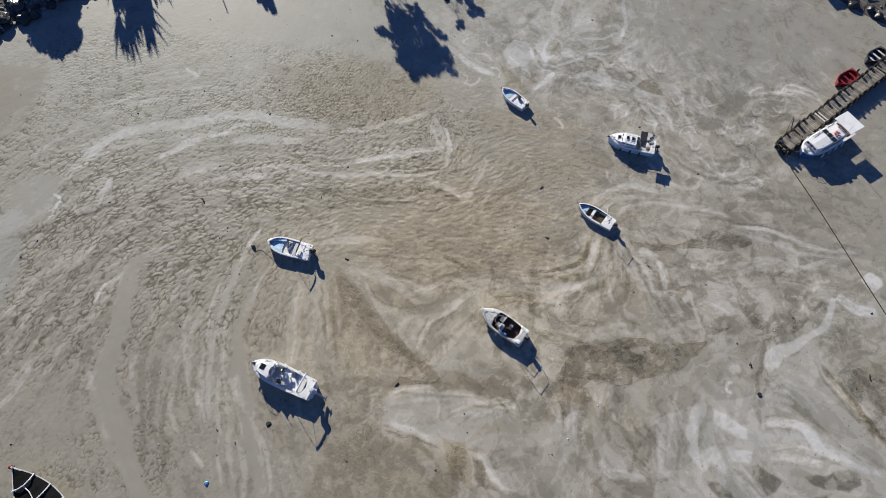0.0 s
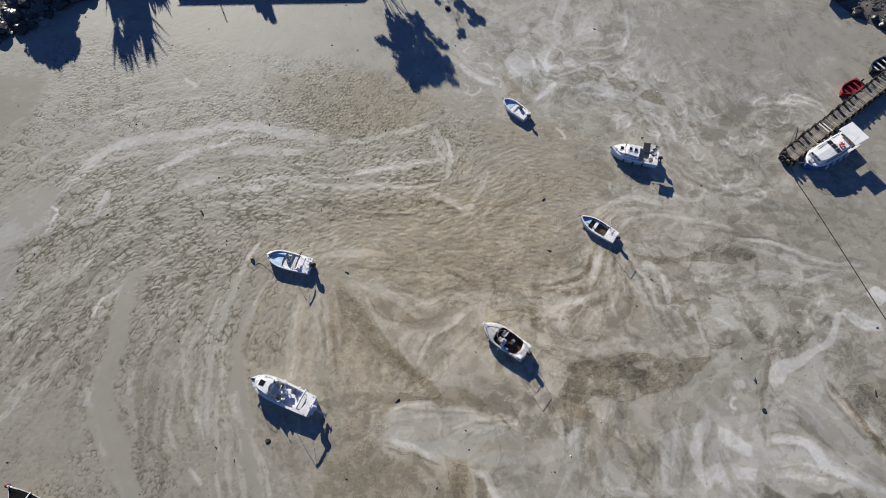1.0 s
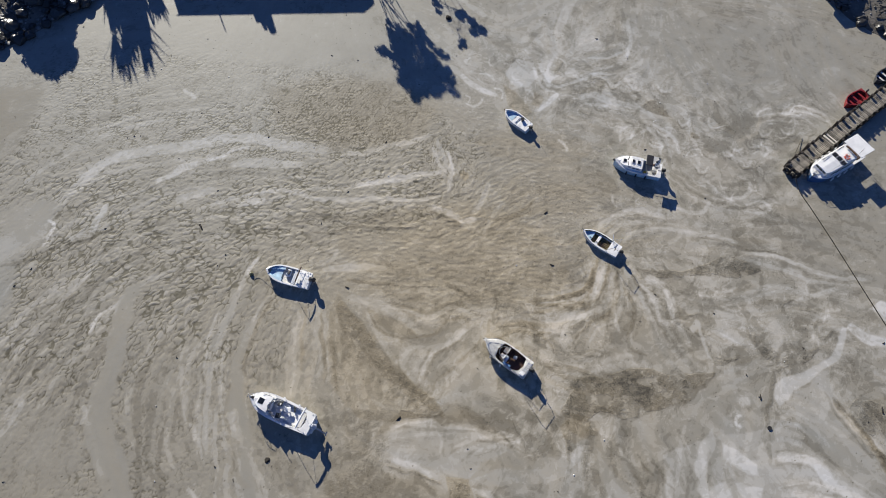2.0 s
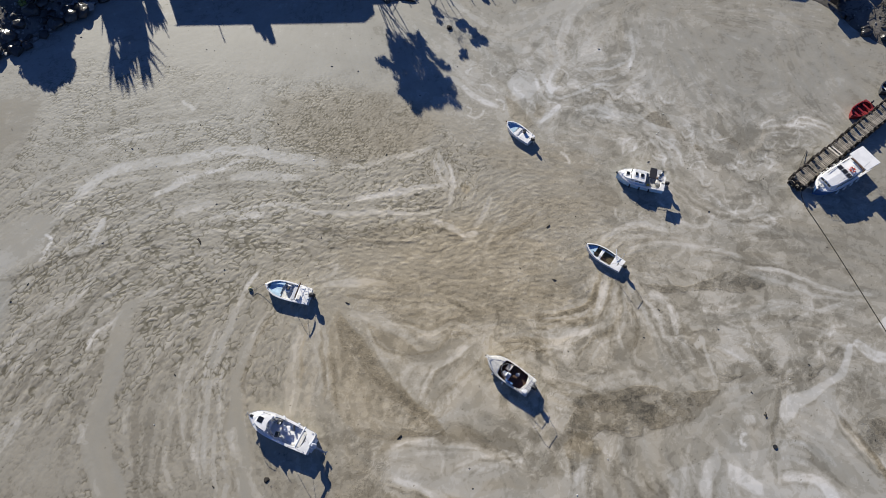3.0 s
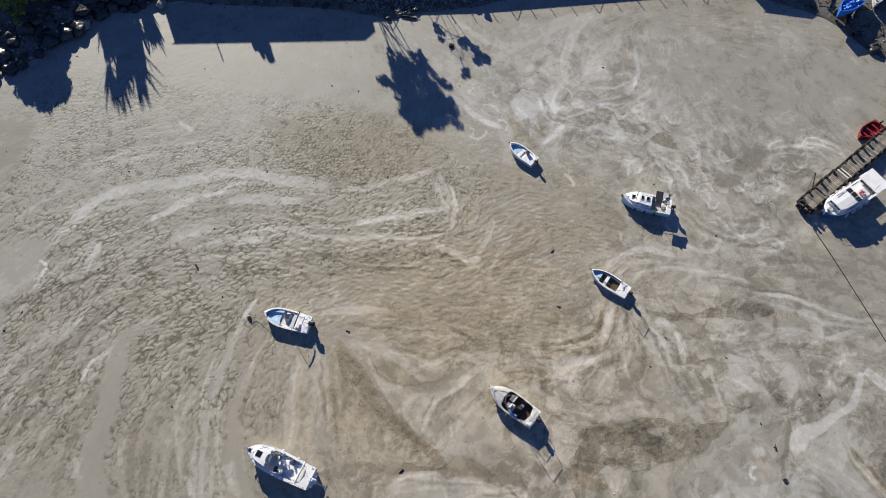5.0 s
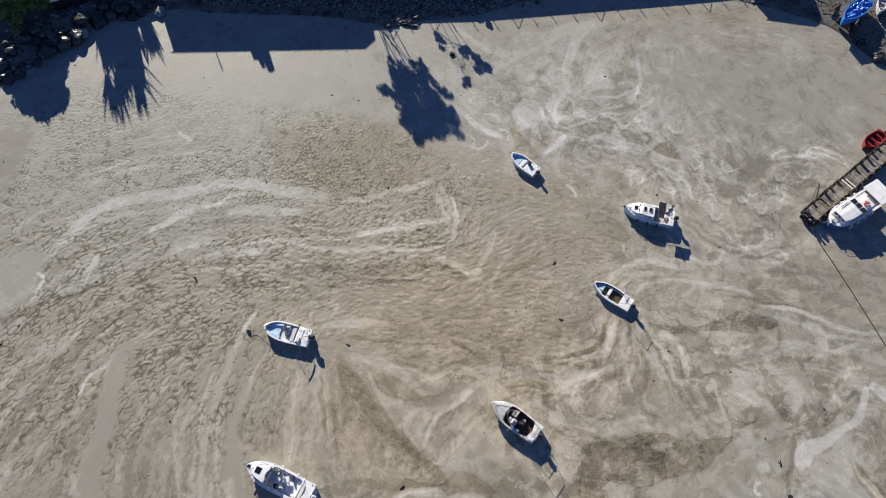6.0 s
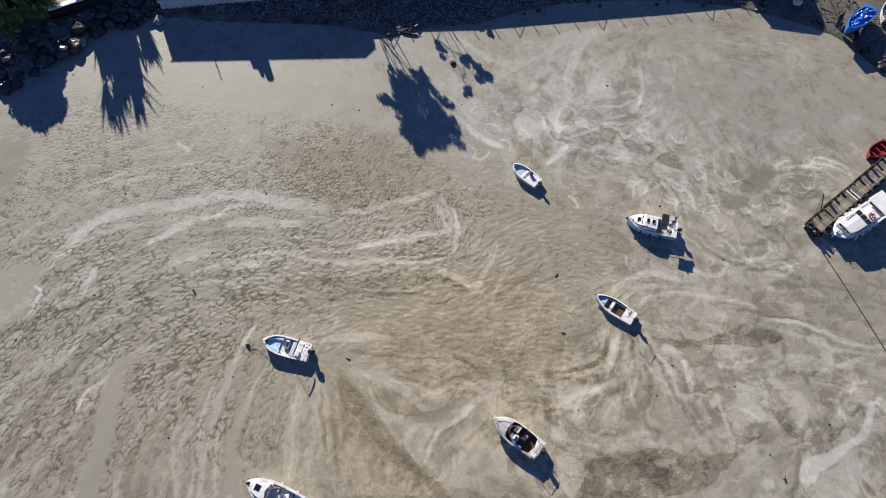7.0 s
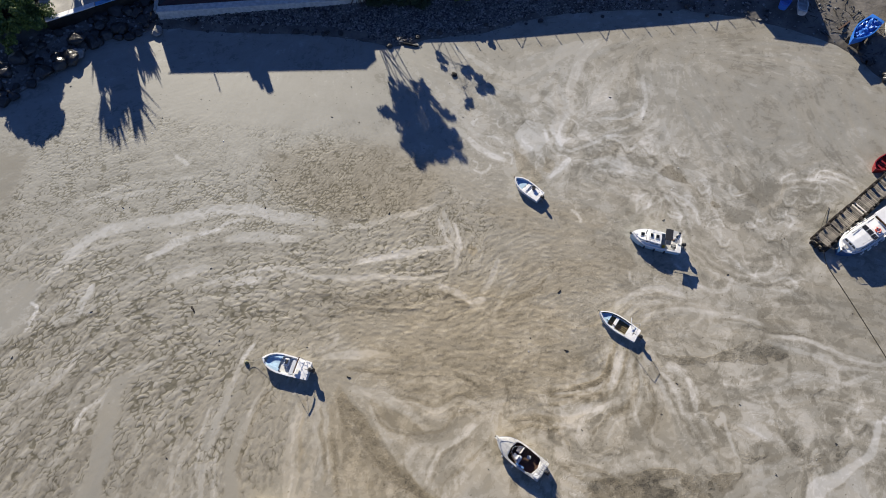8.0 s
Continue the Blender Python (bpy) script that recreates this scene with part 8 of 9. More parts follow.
cabin_cruiser(afloat(-14.72, 16.69, 158.2))
open_runabout(afloat(-16.07, 30.49, 166.7))
cuddy_boat(afloat(6.23, 22.89, 145.2))
thwart_boat(afloat(16.35, 35.96, 146.4))
pilot_boat(afloat(21.11, 45.55, 166.7))
small_skiff(afloat(7.68, 51.60, 139.5))
tour_boat(afloat(43.52, 46.98, -147.0))
dinghy(afloat(48.61, 56.80, -144.1), RED, DARK_RED, RED, "red wooden dinghy with thwarts tied to the jetty")
dinghy(afloat(53.2, 60.7, -144.4), CHARCOAL, CHARCOAL, OFFWHITE, "dark grey dinghy with pale thwarts tied to the jetty", False)
covered_boat(afloat(-33.8, 4.6, 137.0))


def mooring_buoy(x, y, mat, label, r=0.2):
    buoy = thing("mooring_buoy", pose(x, y, 0), label, "buoy", "mooring buoys")
    part("float", ball(r, (0, 0, r * 0.45), (1, 1, 0.9), 3), mat, buoy, smooth=True)
    part("eye", ring(r * 0.3, 0.02, (0, 0, r * 1.45), (90, 0, 0), 12), ALU, buoy)
    return buoy


mooring_buoy(-20.0, 30.75, GREEN_BUOY, "dull olive mooring buoy at a boat's bow", 0.21)


def rope3(pts, n=5):
    return [Vector(p) for p in spline(pts, n)]


solo("mooring_line", tube(rope3([(-19.9, 30.75, 0.3), (-19.3, 30.8, 0.25), (-18.4, 31.05, 0.93)]), 0.02), PALE_ROPE, pose(0, 0, 0), "thin pale line from buoy to boat bow", "rope")

# ---- the jetty ----
JETTY_TURN = 40.0
JETTY = pose(38.71, 46.03, 0, 0, 0, JETTY_TURN)  # x runs from its seaward end to the shore
DECK_Z, HALF_W, RUN = 0.95, 0.78, 27.0
jetty = thing("jetty", JETTY, "narrow weathered timber jetty with uneven planks on dark posts", "jetty")
for y in (-0.5, 0.0, 0.5):
    part("stringer", box((RUN, 0.14, 0.2), (RUN / 2, y, DECK_Z - 0.15), bevel=0.02), DARK_WOOD, jetty)
post_rng = random.Random(3)
for k in range(25):
    x = 0.12 + 1.1 * k
    for sign in (1, -1):
        tall = post_rng.choice((0.1, 0.3, 0.45, 0.6)) if sign > 0 else post_rng.uniform(-0.02, 0.16)
        px, py = x + post_rng.uniform(-0.1, 0.1), sign * (HALF_W + 0.1 + post_rng.uniform(-0.03, 0.05))
        part("post", tube([(px, py, -1.2), (px + post_rng.uniform(-0.04, 0.04), py, DECK_Z + tall)], post_rng.uniform(0.14, 0.2), sides=8), DARK_WOOD, jetty)
    if k % 2 == 0:
        part("cross_beam", box((0.14, 1.76, 0.16), (x, 0, DECK_Z - 0.33), bevel=0.02), DARK_WOOD, jetty)
for y in (-0.6, 0.0, 0.65):
    part("end_pile", tube([(-0.35, y, -1.2), (-0.32, y, DECK_Z + 0.25)], 0.13, sides=10), DARK_WOOD, jetty)
part("end_beam", box((0.14, 1.66, 0.18), (-0.32, 0, DECK_Z - 0.05), bevel=0.02), DARK_WOOD, jetty)
for y in (-0.55, 0.4):
    part("tyre", ring(0.28, 0.09, (-0.52, y, 0.55), (0, 80, 0)), TYRE, jetty, "black tyre fender")

plank_rng = random.Random(8)
plank_mesh = []
for k in range(5):
    bm = box((0.2, 1.56, 0.045), bevel=0.008)
    for v in bm.verts:
        v.co.z += 0.012 * noise.noise(Vector((v.co.x * 3, v.co.y * 1.5, k * 7.0)))
        v.co.x += 0.012 * noise.noise(Vector((v.co.y * 2, 3.0, k * 5.0)))
    me = bpy.data.meshes.new("plank")
    bm.to_mesh(me)
    bm.free()
    me.materials.append(DECK_WOOD)
    plank_mesh.append(me)
white_mesh = plank_mesh[0].copy()
white_mesh.materials.clear()
white_mesh.materials.append(NEW_WOOD)
x, k = 0.0, 0
while x < RUN - 0.1:
    if plank_rng.random() > 0.08 or x < 1:
        pale = 6.35 < x < 6.95
        ob = new("plank", white_mesh if pale else plank_mesh[k % 5])
        ob.parent = jetty
        long = plank_rng.uniform(0.93, 1.05)
        ob.matrix_basis = pose(x, plank_rng.uniform(-0.06, 0.06), DECK_Z + plank_rng.uniform(0, 0.02), plank_rng.uniform(-0.6, 0.6), plank_rng.uniform(-2, 2), plank_rng.uniform(-3.4, 3.4)) @ Matrix.Diagonal((plank_rng.uniform(0.8, 1.1), long, 1, 1))
    x += plank_rng.uniform(0.205, 0.24)
    k += 1

solo("mooring_line", tube(rope3([(38.7, 45.0, 0.9), (39.2, 43.6, 0.12), (40.2, 41.0, 0.06), (41.7, 36.8, 0.05), (44.5, 28.5, 0.05), (47.5, 20.0, 0.05)]), 0.045), ROPE, pose(0, 0, 0), "long dark mooring rope lying across the scum", "rope")
solo("mooring_line", tube(rope3([(38.6, 46.6, 0.95), (39.6, 48.4, 0.4), (41.1, 50.9, 0.06)]), 0.03), ROPE, pose(0, 0, 0), "dark rope slanting from jetty end into the scum", "rope")
solo("mooring_line", tube(rope3([(39.4, 45.2, 0.95), (40.2, 45.3, 0.75), (40.7, 45.6, 1.1)]), 0.022), PALE_ROPE, pose(0, 0, 0), "pale line from jetty end to boat bow", "rope")

# ---- the shore ----
SHORE = [(-2500, 20), (-300, 22), (-90, 40), (-66, 50), (-54.2, 60.8), (-51.2, 63.9), (-47.4, 67.5), (-45.6, 70.7), (-41.1, 72.5), (-37.8, 73.8), (-29.9, 73.5), (-19.2, 73.6), (-12.7, 73.0), (-8.3, 72.2), (-4.1, 73.6), (3.0, 75.2), (9.6, 78.0), (17.8, 79.6), (24.5, 80.2), (30.0, 80.2), (37.6, 79.1), (47.7, 75.2), (52.5, 69.4), (58.0, 66.0), (66.0, 63.0), (95, 52), (300, 40), (2500, 30)]
edge = np.concatenate([SHORE[:3], spline(SHORE[3:-3], 10), SHORE[-3:]])


def shore_y(x):
    return float(np.interp(x, edge[:, 0], edge[:, 1]))


def bank(d):
    """Height of the land, d metres behind the water's edge."""
    return float(np.interp(d, (-3, -0.6, 0, 1.2, 3, 6, 12, 40, 300, 2500), (-1.2, -0.3, 0.03, 0.3, 0.6, 1.0, 1.5, 2.5, 12, 60)))


offsets = (-3, -1.5, -0.6, 0, 0.4, 0.8, 1.2, 1.8, 2.4, 3, 3.8, 4.8, 6, 8, 10, 12, 20, 40, 120, 300, 2500)
rows = []
for d in offsets:
    rows.append([(ex, ey + d, bank(d) + (0.16 * noise.noise(Vector((ex * 0.6, (ey + d) * 0.6, 0))) if abs(ex) < 90 and -1 < d < 50 else 0)) for ex, ey in edge])
land = part("ground", loft(rows), SOIL, None, smooth=True)
tagged(land, "brown stony shore soil rising behind the water's edge", "ground", kind="structure")


def on_land(x, y):
    return bank(y - shore_y(x))


# rubble: many small broken stones in a band along the shore
ico = bmesh.new()
bmesh.ops.create_icosphere(ico, subdivisions=1, radius=1)
ico_v = np.array([v.co[:] for v in ico.verts])
ico_f = np.array([[v.index for v in f.verts] for f in ico.faces])
ico.free()
srng = np.random.default_rng(12)
spots = []
for lo, hi, count, deep, big in ((-58, -38, 1500, 8.5, 0.12), (-38, -12, 7000, 4.8, 0.08), (-12, 10, 13000, 7.5, 0.072), (10, 24, 3600, 5.5, 0.07), (24, 40, 400, 3.0, 0.10), (40, 60, 500, 9.0, 0.08)):
    for _ in range(count):
        x = srng.uniform(lo, hi)
        wet = 1.1 if lo == -38 else 0.5 if lo == -12 else 0.1
        d = deep * srng.random() ** 1.1 + (wet if srng.random() > 0.09 else -0.7 * srng.random())
        spots.append((x, shore_y(x) + d, big * (0.35 + srng.random() ** 2.5 * 1.9)))
verts, faces = [], []
for k, (x, y, r) in enumerate(spots):
    a = srng.uniform(0, 6.28)
    v = ico_v * (1 + 0.7 * (srng.random((len(ico_v), 1)) - 0.5)) * r * np.array((1.15, 0.9, 0.62))
    v = np.stack([v[:, 0] * math.cos(a) - v[:, 1] * math.sin(a), v[:, 0] * math.sin(a) + v[:, 1] * math.cos(a), v[:, 2]], -1)
    verts.append(v + (x, y, max(-0.02, on_land(x, y)) + r * 0.25))
    faces.append(ico_f + k * len(ico_v))
me = bpy.data.meshes.new("rubble")
me.from_pydata(np.concatenate(verts).tolist(), [], np.concatenate(faces).tolist())
me.materials.append(RUBBLE)
tagged(new("rubble", me), "grey broken stones heaped along the shore", "rubble", kind="stuff")


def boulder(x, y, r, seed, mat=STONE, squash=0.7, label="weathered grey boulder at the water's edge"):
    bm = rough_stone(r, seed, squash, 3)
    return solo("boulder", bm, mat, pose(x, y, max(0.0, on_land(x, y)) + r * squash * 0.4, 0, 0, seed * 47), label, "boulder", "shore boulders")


brng = random.Random(21)
for k in range(62):
    x = brng.uniform(-57.5, -37.5)
    boulder(x, shore_y(x) + brng.uniform(-0.3, 6.0), brng.uniform(0.45, 1.15), k)
for k in range(16):
    x = brng.uniform(-37, 8)
    boulder(x, shore_y(x) + brng.uniform(-0.2, 1.2), brng.uniform(0.22, 0.5), 50 + k)
for k in range(12):
    x = brng.uniform(8, 34)
    boulder(x, shore_y(x) + brng.uniform(-1.3, 0.6), brng.uniform(0.16, 0.38), 80 + k)
for k in range(14):
    x = brng.uniform(50, 60)
    boulder(x, shore_y(x) + brng.uniform(0, 2.5), brng.uniform(0.3, 0.7), 110 + k)
boulder(-47.2, 68.7, 1.05, 201, PALE_STONE, 0.5, "pale flat broken slab among dark boulders")
boulder(-38.4, 73.0, 0.85, 202, PALE_STONE, 0.6, "pale upright boulder at the terrace corner")
boulder(-44.6, 72.0, 0.7, 203)
boulder(-42.6, 73.0, 0.9, 204)
boulder(-54.9, 62.4, 0.6, 205, PALE_STONE)

# terrace with a pale front wall
P0, P1 = Vector((-38.4, 74.9, 0)), Vector((-12.6, 78.6, 0))
along = (P1 - P0).normalized()
terrace_turn = math.degrees(math.atan2(along.y, along.x))
run = (P1 - P0).length
terrace = thing("terrace", pose(P0.x, P0.y, 0, 0, 0, terrace_turn), "dark red paved terrace behind a pale concrete wall", "terrace", kind="structure")
part("front_wall", box((run, 0.35, 1.5), (run / 2, 0.17, 0.8), bevel=0.02), OFFWHITE, terrace, "stained pale concrete retaining wall")
part("coping", box((run + 0.1, 1.05, 0.12), (run / 2, 0.4, 1.6), bevel=0.02), OFFWHITE, terrace, "broad stained concrete coping")
part("side_wall", box((0.35, 6.0, 1.5), (-0.16, 3.2, 0.8), bevel=0.02), CONCRETE, terrace)
part("side_coping", box((0.5, 6.0, 0.12), (-0.16, 3.3, 1.6), bevel=0.02), CONCRETE, terrace)
part("paving", box((run, 6.0, 0.3), (run / 2, 3.4, 1.35), bevel=0.01), TERRACE, terrace, "dark red paving")

# sea wall with a blue kerb at the far corner
q0, q1 = Vector((-50.7, 71.45, 0)), Vector((-40.7, 77.15, 0))
way = (q1 - q0).normalized()
qr = (q1 - q0).length
sea_wall = thing("sea_wall", pose(q0.x, q0.y, 0, 0, 0, math.degrees(math.atan2(way.y, way.x))), "pale quay with white coping and a blue painted kerb", "sea wall", kind="structure")
part("quay_face", box((qr, 0.4, 2.5), (qr / 2, 0.3, 1.25), bevel=0.03), STONE, sea_wall, "dark stone face")
part("coping", box((qr * 0.52, 0.75, 0.12), (qr * 0.26, 0.42, 2.56), bevel=0.02), WHITE, sea_wall, "white painted coping")
part("quay_kerb", box((qr * 0.47, 0.6, 0.14), (qr * 0.76, 0.35, 2.57), bevel=0.02), SKY_HULL, sea_wall, "blue painted kerb")
part("quay_paving", box((qr, 7.0, 0.3), (qr / 2, 4.0, 2.33), bevel=0.01), CONCRETE, sea_wall, "pale paved quay")
for k in range(5):
    part("quay_groove", box((0.08, 6.9, 0.03), (qr * (0.12 + 0.17 * k), 4.1, 2.495), bevel=0), CONCRETE, sea_wall)


# house behind the terrace; its roof edge shades the water
def house(m, length, depth, tall):
    ob = thing("house", m, "plain cream rendered house with shallow clay roof", "house")
    part("wall", box((length, depth, tall), (length / 2, depth / 2, tall / 2), bevel=0.02), PLASTER, ob)
    bm = bmesh.new()
    a, t = 0.35, 0.22
    rows = [[(-a, -a, tall), (-a, depth / 2, tall + 1.6), (-a, depth + a, tall)], [(length + a, -a, tall), (length + a, depth / 2, tall + 1.6), (length + a, depth + a, tall)]]
    loft(rows, bm)
    bmesh.ops.solidify(bm, geom=bm.faces[:], thickness=t)
    roof = part("roof", bm, ROOF, ob)
    stack = part("chimney", box((2.0, 0.8, 1.3), (length * 0.44, 0.6, tall + 0.3), bevel=0.03), PLASTER, roof)
    part("chimney_pot", disc(0.34, 0.8, (length * 0.44 - 0.3, 0.6, tall + 1.3), (0, 0, 0), 14, r2=0.2), ROOF, stack)
    part("chimney_pot", disc(0.55, 1.0, (length * 0.44 + 0.5, 0.6, tall + 1.4), (0, 0, 0), 14, r2=0.42), ROOF, stack)
    part("aerial", tube([(length * 0.215, 0.3, tall), (length * 0.215, 0.3, tall + 1.7)], 0.07), ALU, roof)
    for k in range(6):
        win = part("window", box((1.2, 0.06, 1.3), (length * (k + 0.5) / 6, -0.02, tall * 0.55), bevel=0.01), DARK_GLASS, ob)
        part("window_frame", box((1.36, 0.05, 0.1), (length * (k + 0.5) / 6, -0.03, tall * 0.55 + 0.7), bevel=0.01), WHITE, win)
        part("window_sill", box((1.4, 0.2, 0.08), (length * (k + 0.5) / 6, -0.06, tall * 0.55 - 0.7), bevel=0.01), CONCRETE, win)
    return ob


house(pose(-42.3, 81.55, 1.4, 0, 0, 4.4), 23.4, 9.0, 5.9)


# garden wall with fence posts along the rest of the shore
wall_line = [Vector(p) for p in ((-18.2, 80.9, 0), (-12.2, 81.7, 0), (-1.2, 82.7, 0), (8.9, 84.4, 0), (23.7, 86.8, 0), (37.0, 89.2, 0))]
garden_wall = thing("garden_wall", pose(0, 0, 0), "long concrete garden wall topped with thin fence posts", "wall", kind="structure")
for a, b in zip(wall_line[:-1], wall_line[1:]):
    # the unseen first run is added and made taller to shade the rubble
    tall = 4.8 if b.x < -10 else 4.4
    d = b - a
    c = (a + b) / 2
    part("wall_run", box((d.length, 0.3, tall), (c.x, c.y, tall / 2), (0, 0, math.degrees(math.atan2(d.y, d.x))), 0.02), CONCRETE, garden_wall)
    count = round(d.length / 2.9)
    for k in range(count):
        p = a + d * ((k + 0.5) / count)
        part("fence_post", tube([(p.x, p.y, tall - 0.05), (p.x, p.y, tall + 0.85)], 0.05), ALU, garden_wall)
        if k % 4 == 1:
            part("fence_brace", tube([(p.x + 0.1, p.y, tall + 0.8), (p.x + 1.4, p.y + 0.2, tall)], 0.04), ALU, garden_wall)


def shed(m, w, d, h):
    ob = thing("shed", m, "plain timber shed, unseen, added to cast the beach shadow", "shed")
    part("wall", box((w, d, h), (0, 0, h / 2), bevel=0.02), DECK_WOOD, ob)
    bm = loft([[(-w / 2 - 0.3, -d / 2 - 0.4, h), (-w / 2 - 0.3, 0, h + 0.9), (-w / 2 - 0.3, d / 2 + 0.4, h)], [(w / 2 + 0.3, -d / 2 - 0.4, h), (w / 2 + 0.3, 0, h + 0.9), (w / 2 + 0.3, d / 2 + 0.4, h)]])
    bmesh.ops.solidify(bm, geom=bm.faces[:], thickness=0.12)
    part("roof", bm, ROOF, ob)
    part("door", box((1.6, 0.08, 2.1), (0, -d / 2 - 0.03, 1.06), bevel=0.01), DARK_WOOD, ob)
    return ob


# out of view; stands in for the unknown caster of the beach shadow
shed(pose(39.0, 87.6, 1.0, 0, 0, -8), 5.8, 5.0, 3.6)


# ---- plants ----
def leaf_cloud(centres, count, size, seed, flat=0.6):
    """Many small leaves gathered in clumps."""
    r = np.random.default_rng(seed)
    quads = []
    # each clump is a loose bunch of smaller ones
    bunches = []
    for x, y, z, rad, *squash in centres:
        for _ in range(7):
            o = r.normal(size=3) * rad * 0.34
            bunches.append((x + o[0], y + o[1], z + 0.8 * o[2], rad * r.uniform(0.3, 0.62), *squash))
    centres = bunches
    total = sum(c[3] ** 2 for c in centres)
    for x, y, z, rad, *squash in centres:
        n = int(count * rad**2 / total)
        v = r.normal(size=(n, 3))
        v /= np.linalg.norm(v, axis=1)[:, None]
        p = np.array((x, y, z)) + v * (rad * (0.45 + 0.6 * r.random((n, 1)) ** 0.5)) * np.array((1, 1, squash[0] if squash else 0.8))
        a = r.normal(size=(n, 3))
        a /= np.linalg.norm(a, axis=1)[:, None]
        b = np.cross(a, v + 0.4 * r.normal(size=(n, 3)))
        b /= np.linalg.norm(b, axis=1)[:, None] + 1e-9
        s = size * (0.6 + 0.8 * r.random((n, 1)))
        quads.append(np.stack([p - a * s, p + b * s * flat, p + a * s, p - b * s * flat], 1))
    q = np.concatenate(quads)
    me = bpy.data.meshes.new("crown")
    me.from_pydata(q.reshape(-1, 3).tolist(), [], np.arange(len(q) * 4).reshape(-1, 4).tolist())
    return me


def tree(name, x, y, label, stems, clumps, leaf, count, size, seed, z=None):
    """stems: list of (top x, y, z, foot x, y, thickness); clumps: crown blobs; all from the foot of the tree."""
    base = on_land(x, y) if z is None else z
    ob = thing(name, pose(x, y, base), label, "tree" if name == "tree" else "bush")
    for tx, ty, tz, fx, fy, thick in stems:
        mid = ((tx + fx) / 2 + 0.12 * tz * 0.2, (ty + fy) / 2 - 0.1, tz * 0.5)
        trunk = part("trunk", tube(rope3([(fx, fy, -0.3), mid, (tx, ty, tz)], 4), thick, taper=thick * 0.4, sides=8), BARK, ob)
        for cx, cy, cz, *_ in clumps:
            if math.hypot(cx - tx, cy - ty) < 2.6 and cz > tz - 2.5:
                part("limb", tube([(tx * 0.9 + fx * 0.1, ty * 0.9 + fy * 0.1, tz * 0.9), ((tx + cx) / 2, (ty + cy) / 2, (tz + cz) / 2 - 0.1), (cx, cy, cz)], thick * 0.4, taper=thick * 0.15), BARK, trunk)
    me = leaf_cloud(clumps, count, size, seed)
    me.materials.append(leaf)
    crown = new("crown", me)
    crown.parent = ob
    return ob


crng = random.Random(31)
clumps, stems = [], []
for k in range(64):
    a, rr, u = crng.uniform(0, 6.28), 4.2 * crng.random() ** 0.5, crng.uniform(-1, 1)
    if math.hypot(rr / 4.2, u) < 1.08 and crng.random() > 0.12:
        clumps.append((rr * math.cos(a), 0.6 * rr * math.sin(a) + 0.8, 7.95 + u * 2.75, crng.uniform(0.4, 0.85), 0.8))
for k in range(9):
    a = k * 0.72
    stems.append((1.9 * math.cos(a), 1.1 * math.sin(a) + 0.8, crng.uniform(5.2, 7.6), -1.4 + 0.36 * k, crng.uniform(-0.6, 0.6), crng.uniform(0.05, 0.10)))
for k in range(16):
    a, rr = crng.uniform(0, 6.28), 2.3 * crng.random() ** 0.5
    clumps.append((rr * math.cos(a) + 0.2, 0.6 * rr * math.sin(a) + 0.8, crng.uniform(9.2, 10.4), crng.uniform(0.55, 0.8), 0.8))
trng = random.Random(5)
for k in range(14):
    clumps.append((trng.uniform(-3.2, -0.2), trng.uniform(0.2, 1.6), trng.uniform(9.2, 10.5), trng.uniform(0.5, 0.8), 0.8))
tree("tree", -13.05, 78.3, "tall dark pine with several bare trunks at the shore", stems, clumps, PINE, 14500, 0.14, 1, 1.2)

clumps = [(0.0, 0, 4.2, 0.55), (0.6, 0.2, 4.5, 0.62), (1.2, 0, 4.8, 0.62), (1.4, -0.2, 5.3, 0.6), (1.9, 0, 5.6, 0.5), (0.6, 0.1, 5.8, 0.5), (2.1, 0, 5.7, 0.4), (-1.5, 0, 6.7, 0.5), (-2.1, 0.1, 7.1, 0.35), (-1.9, 0, 3.1, 0.45), (-2.0, 0.2, 3.6, 0.45), (-2.3, 0, 4.1, 0.35)]
tree("tree", -4.7, 79.4, "small open tree with sparse leaf clumps on the shore", [(0.3, 0, 4.3, 0, 0, 0.06), (1.2, 0.1, 5.0, 0.3, 0, 0.05), (-1.4, 0, 6.3, -0.3, 0.1, 0.05), (-1.8, 0.1, 3.2, -0.5, 0.1, 0.05)], clumps, LEAF, 3600, 0.11, 2)
tree("bush", 0.8, 78.6, "low loose shrub with small leaves on the bank", [(0, 0, 1.4, 0, 0, 0.05)], [(-0.4, 0, 1.6, 0.5), (0.3, 0.2, 2.0, 0.5), (-1.6, 0, 1.4, 0.35)], LEAF, 900, 0.11, 12)

clumps = []
for k in range(70):
    a, rr = crng.uniform(0, 6.28), 3.4 * crng.random() ** 0.5
    clumps.append((rr * math.cos(a), rr * math.sin(a), 0.9 + 4.5 * (1 - (rr / 3.6) ** 2) ** 0.5 * (1 if k % 2 else crng.uniform(0.2, 1.0)), crng.uniform(0.6, 0.95), 0.9))
tree("tree", -54.6, 70.8, "dense rounded green tree leaning over the boulders", [(0, 0, 3.6, 0, 0, 0.2), (1.2, 0.4, 3.2, 0.2, 0, 0.14), (-1.2, -0.3, 3.0, -0.2, 0, 0.14)], clumps, LEAF, 34000, 0.14, 3)
clumps = [(x - 0.3, y, 0.9 * z, rad, *s) for x, y, z, rad, *s in clumps]
# two trees out of view, added only to throw shade on the boulders
for x, y, seed in ((-59.4, 79.2, 13), (-56.4, 77.4, 14)):
    tree("tree", x, y, "dense rounded green tree, unseen, added to shade the boulders", [(0, 0, 3.6, 0, 0, 0.2), (1.2, 0.4, 3.2, 0.2, 0, 0.14)], clumps, LEAF, 20000, 0.16, seed)

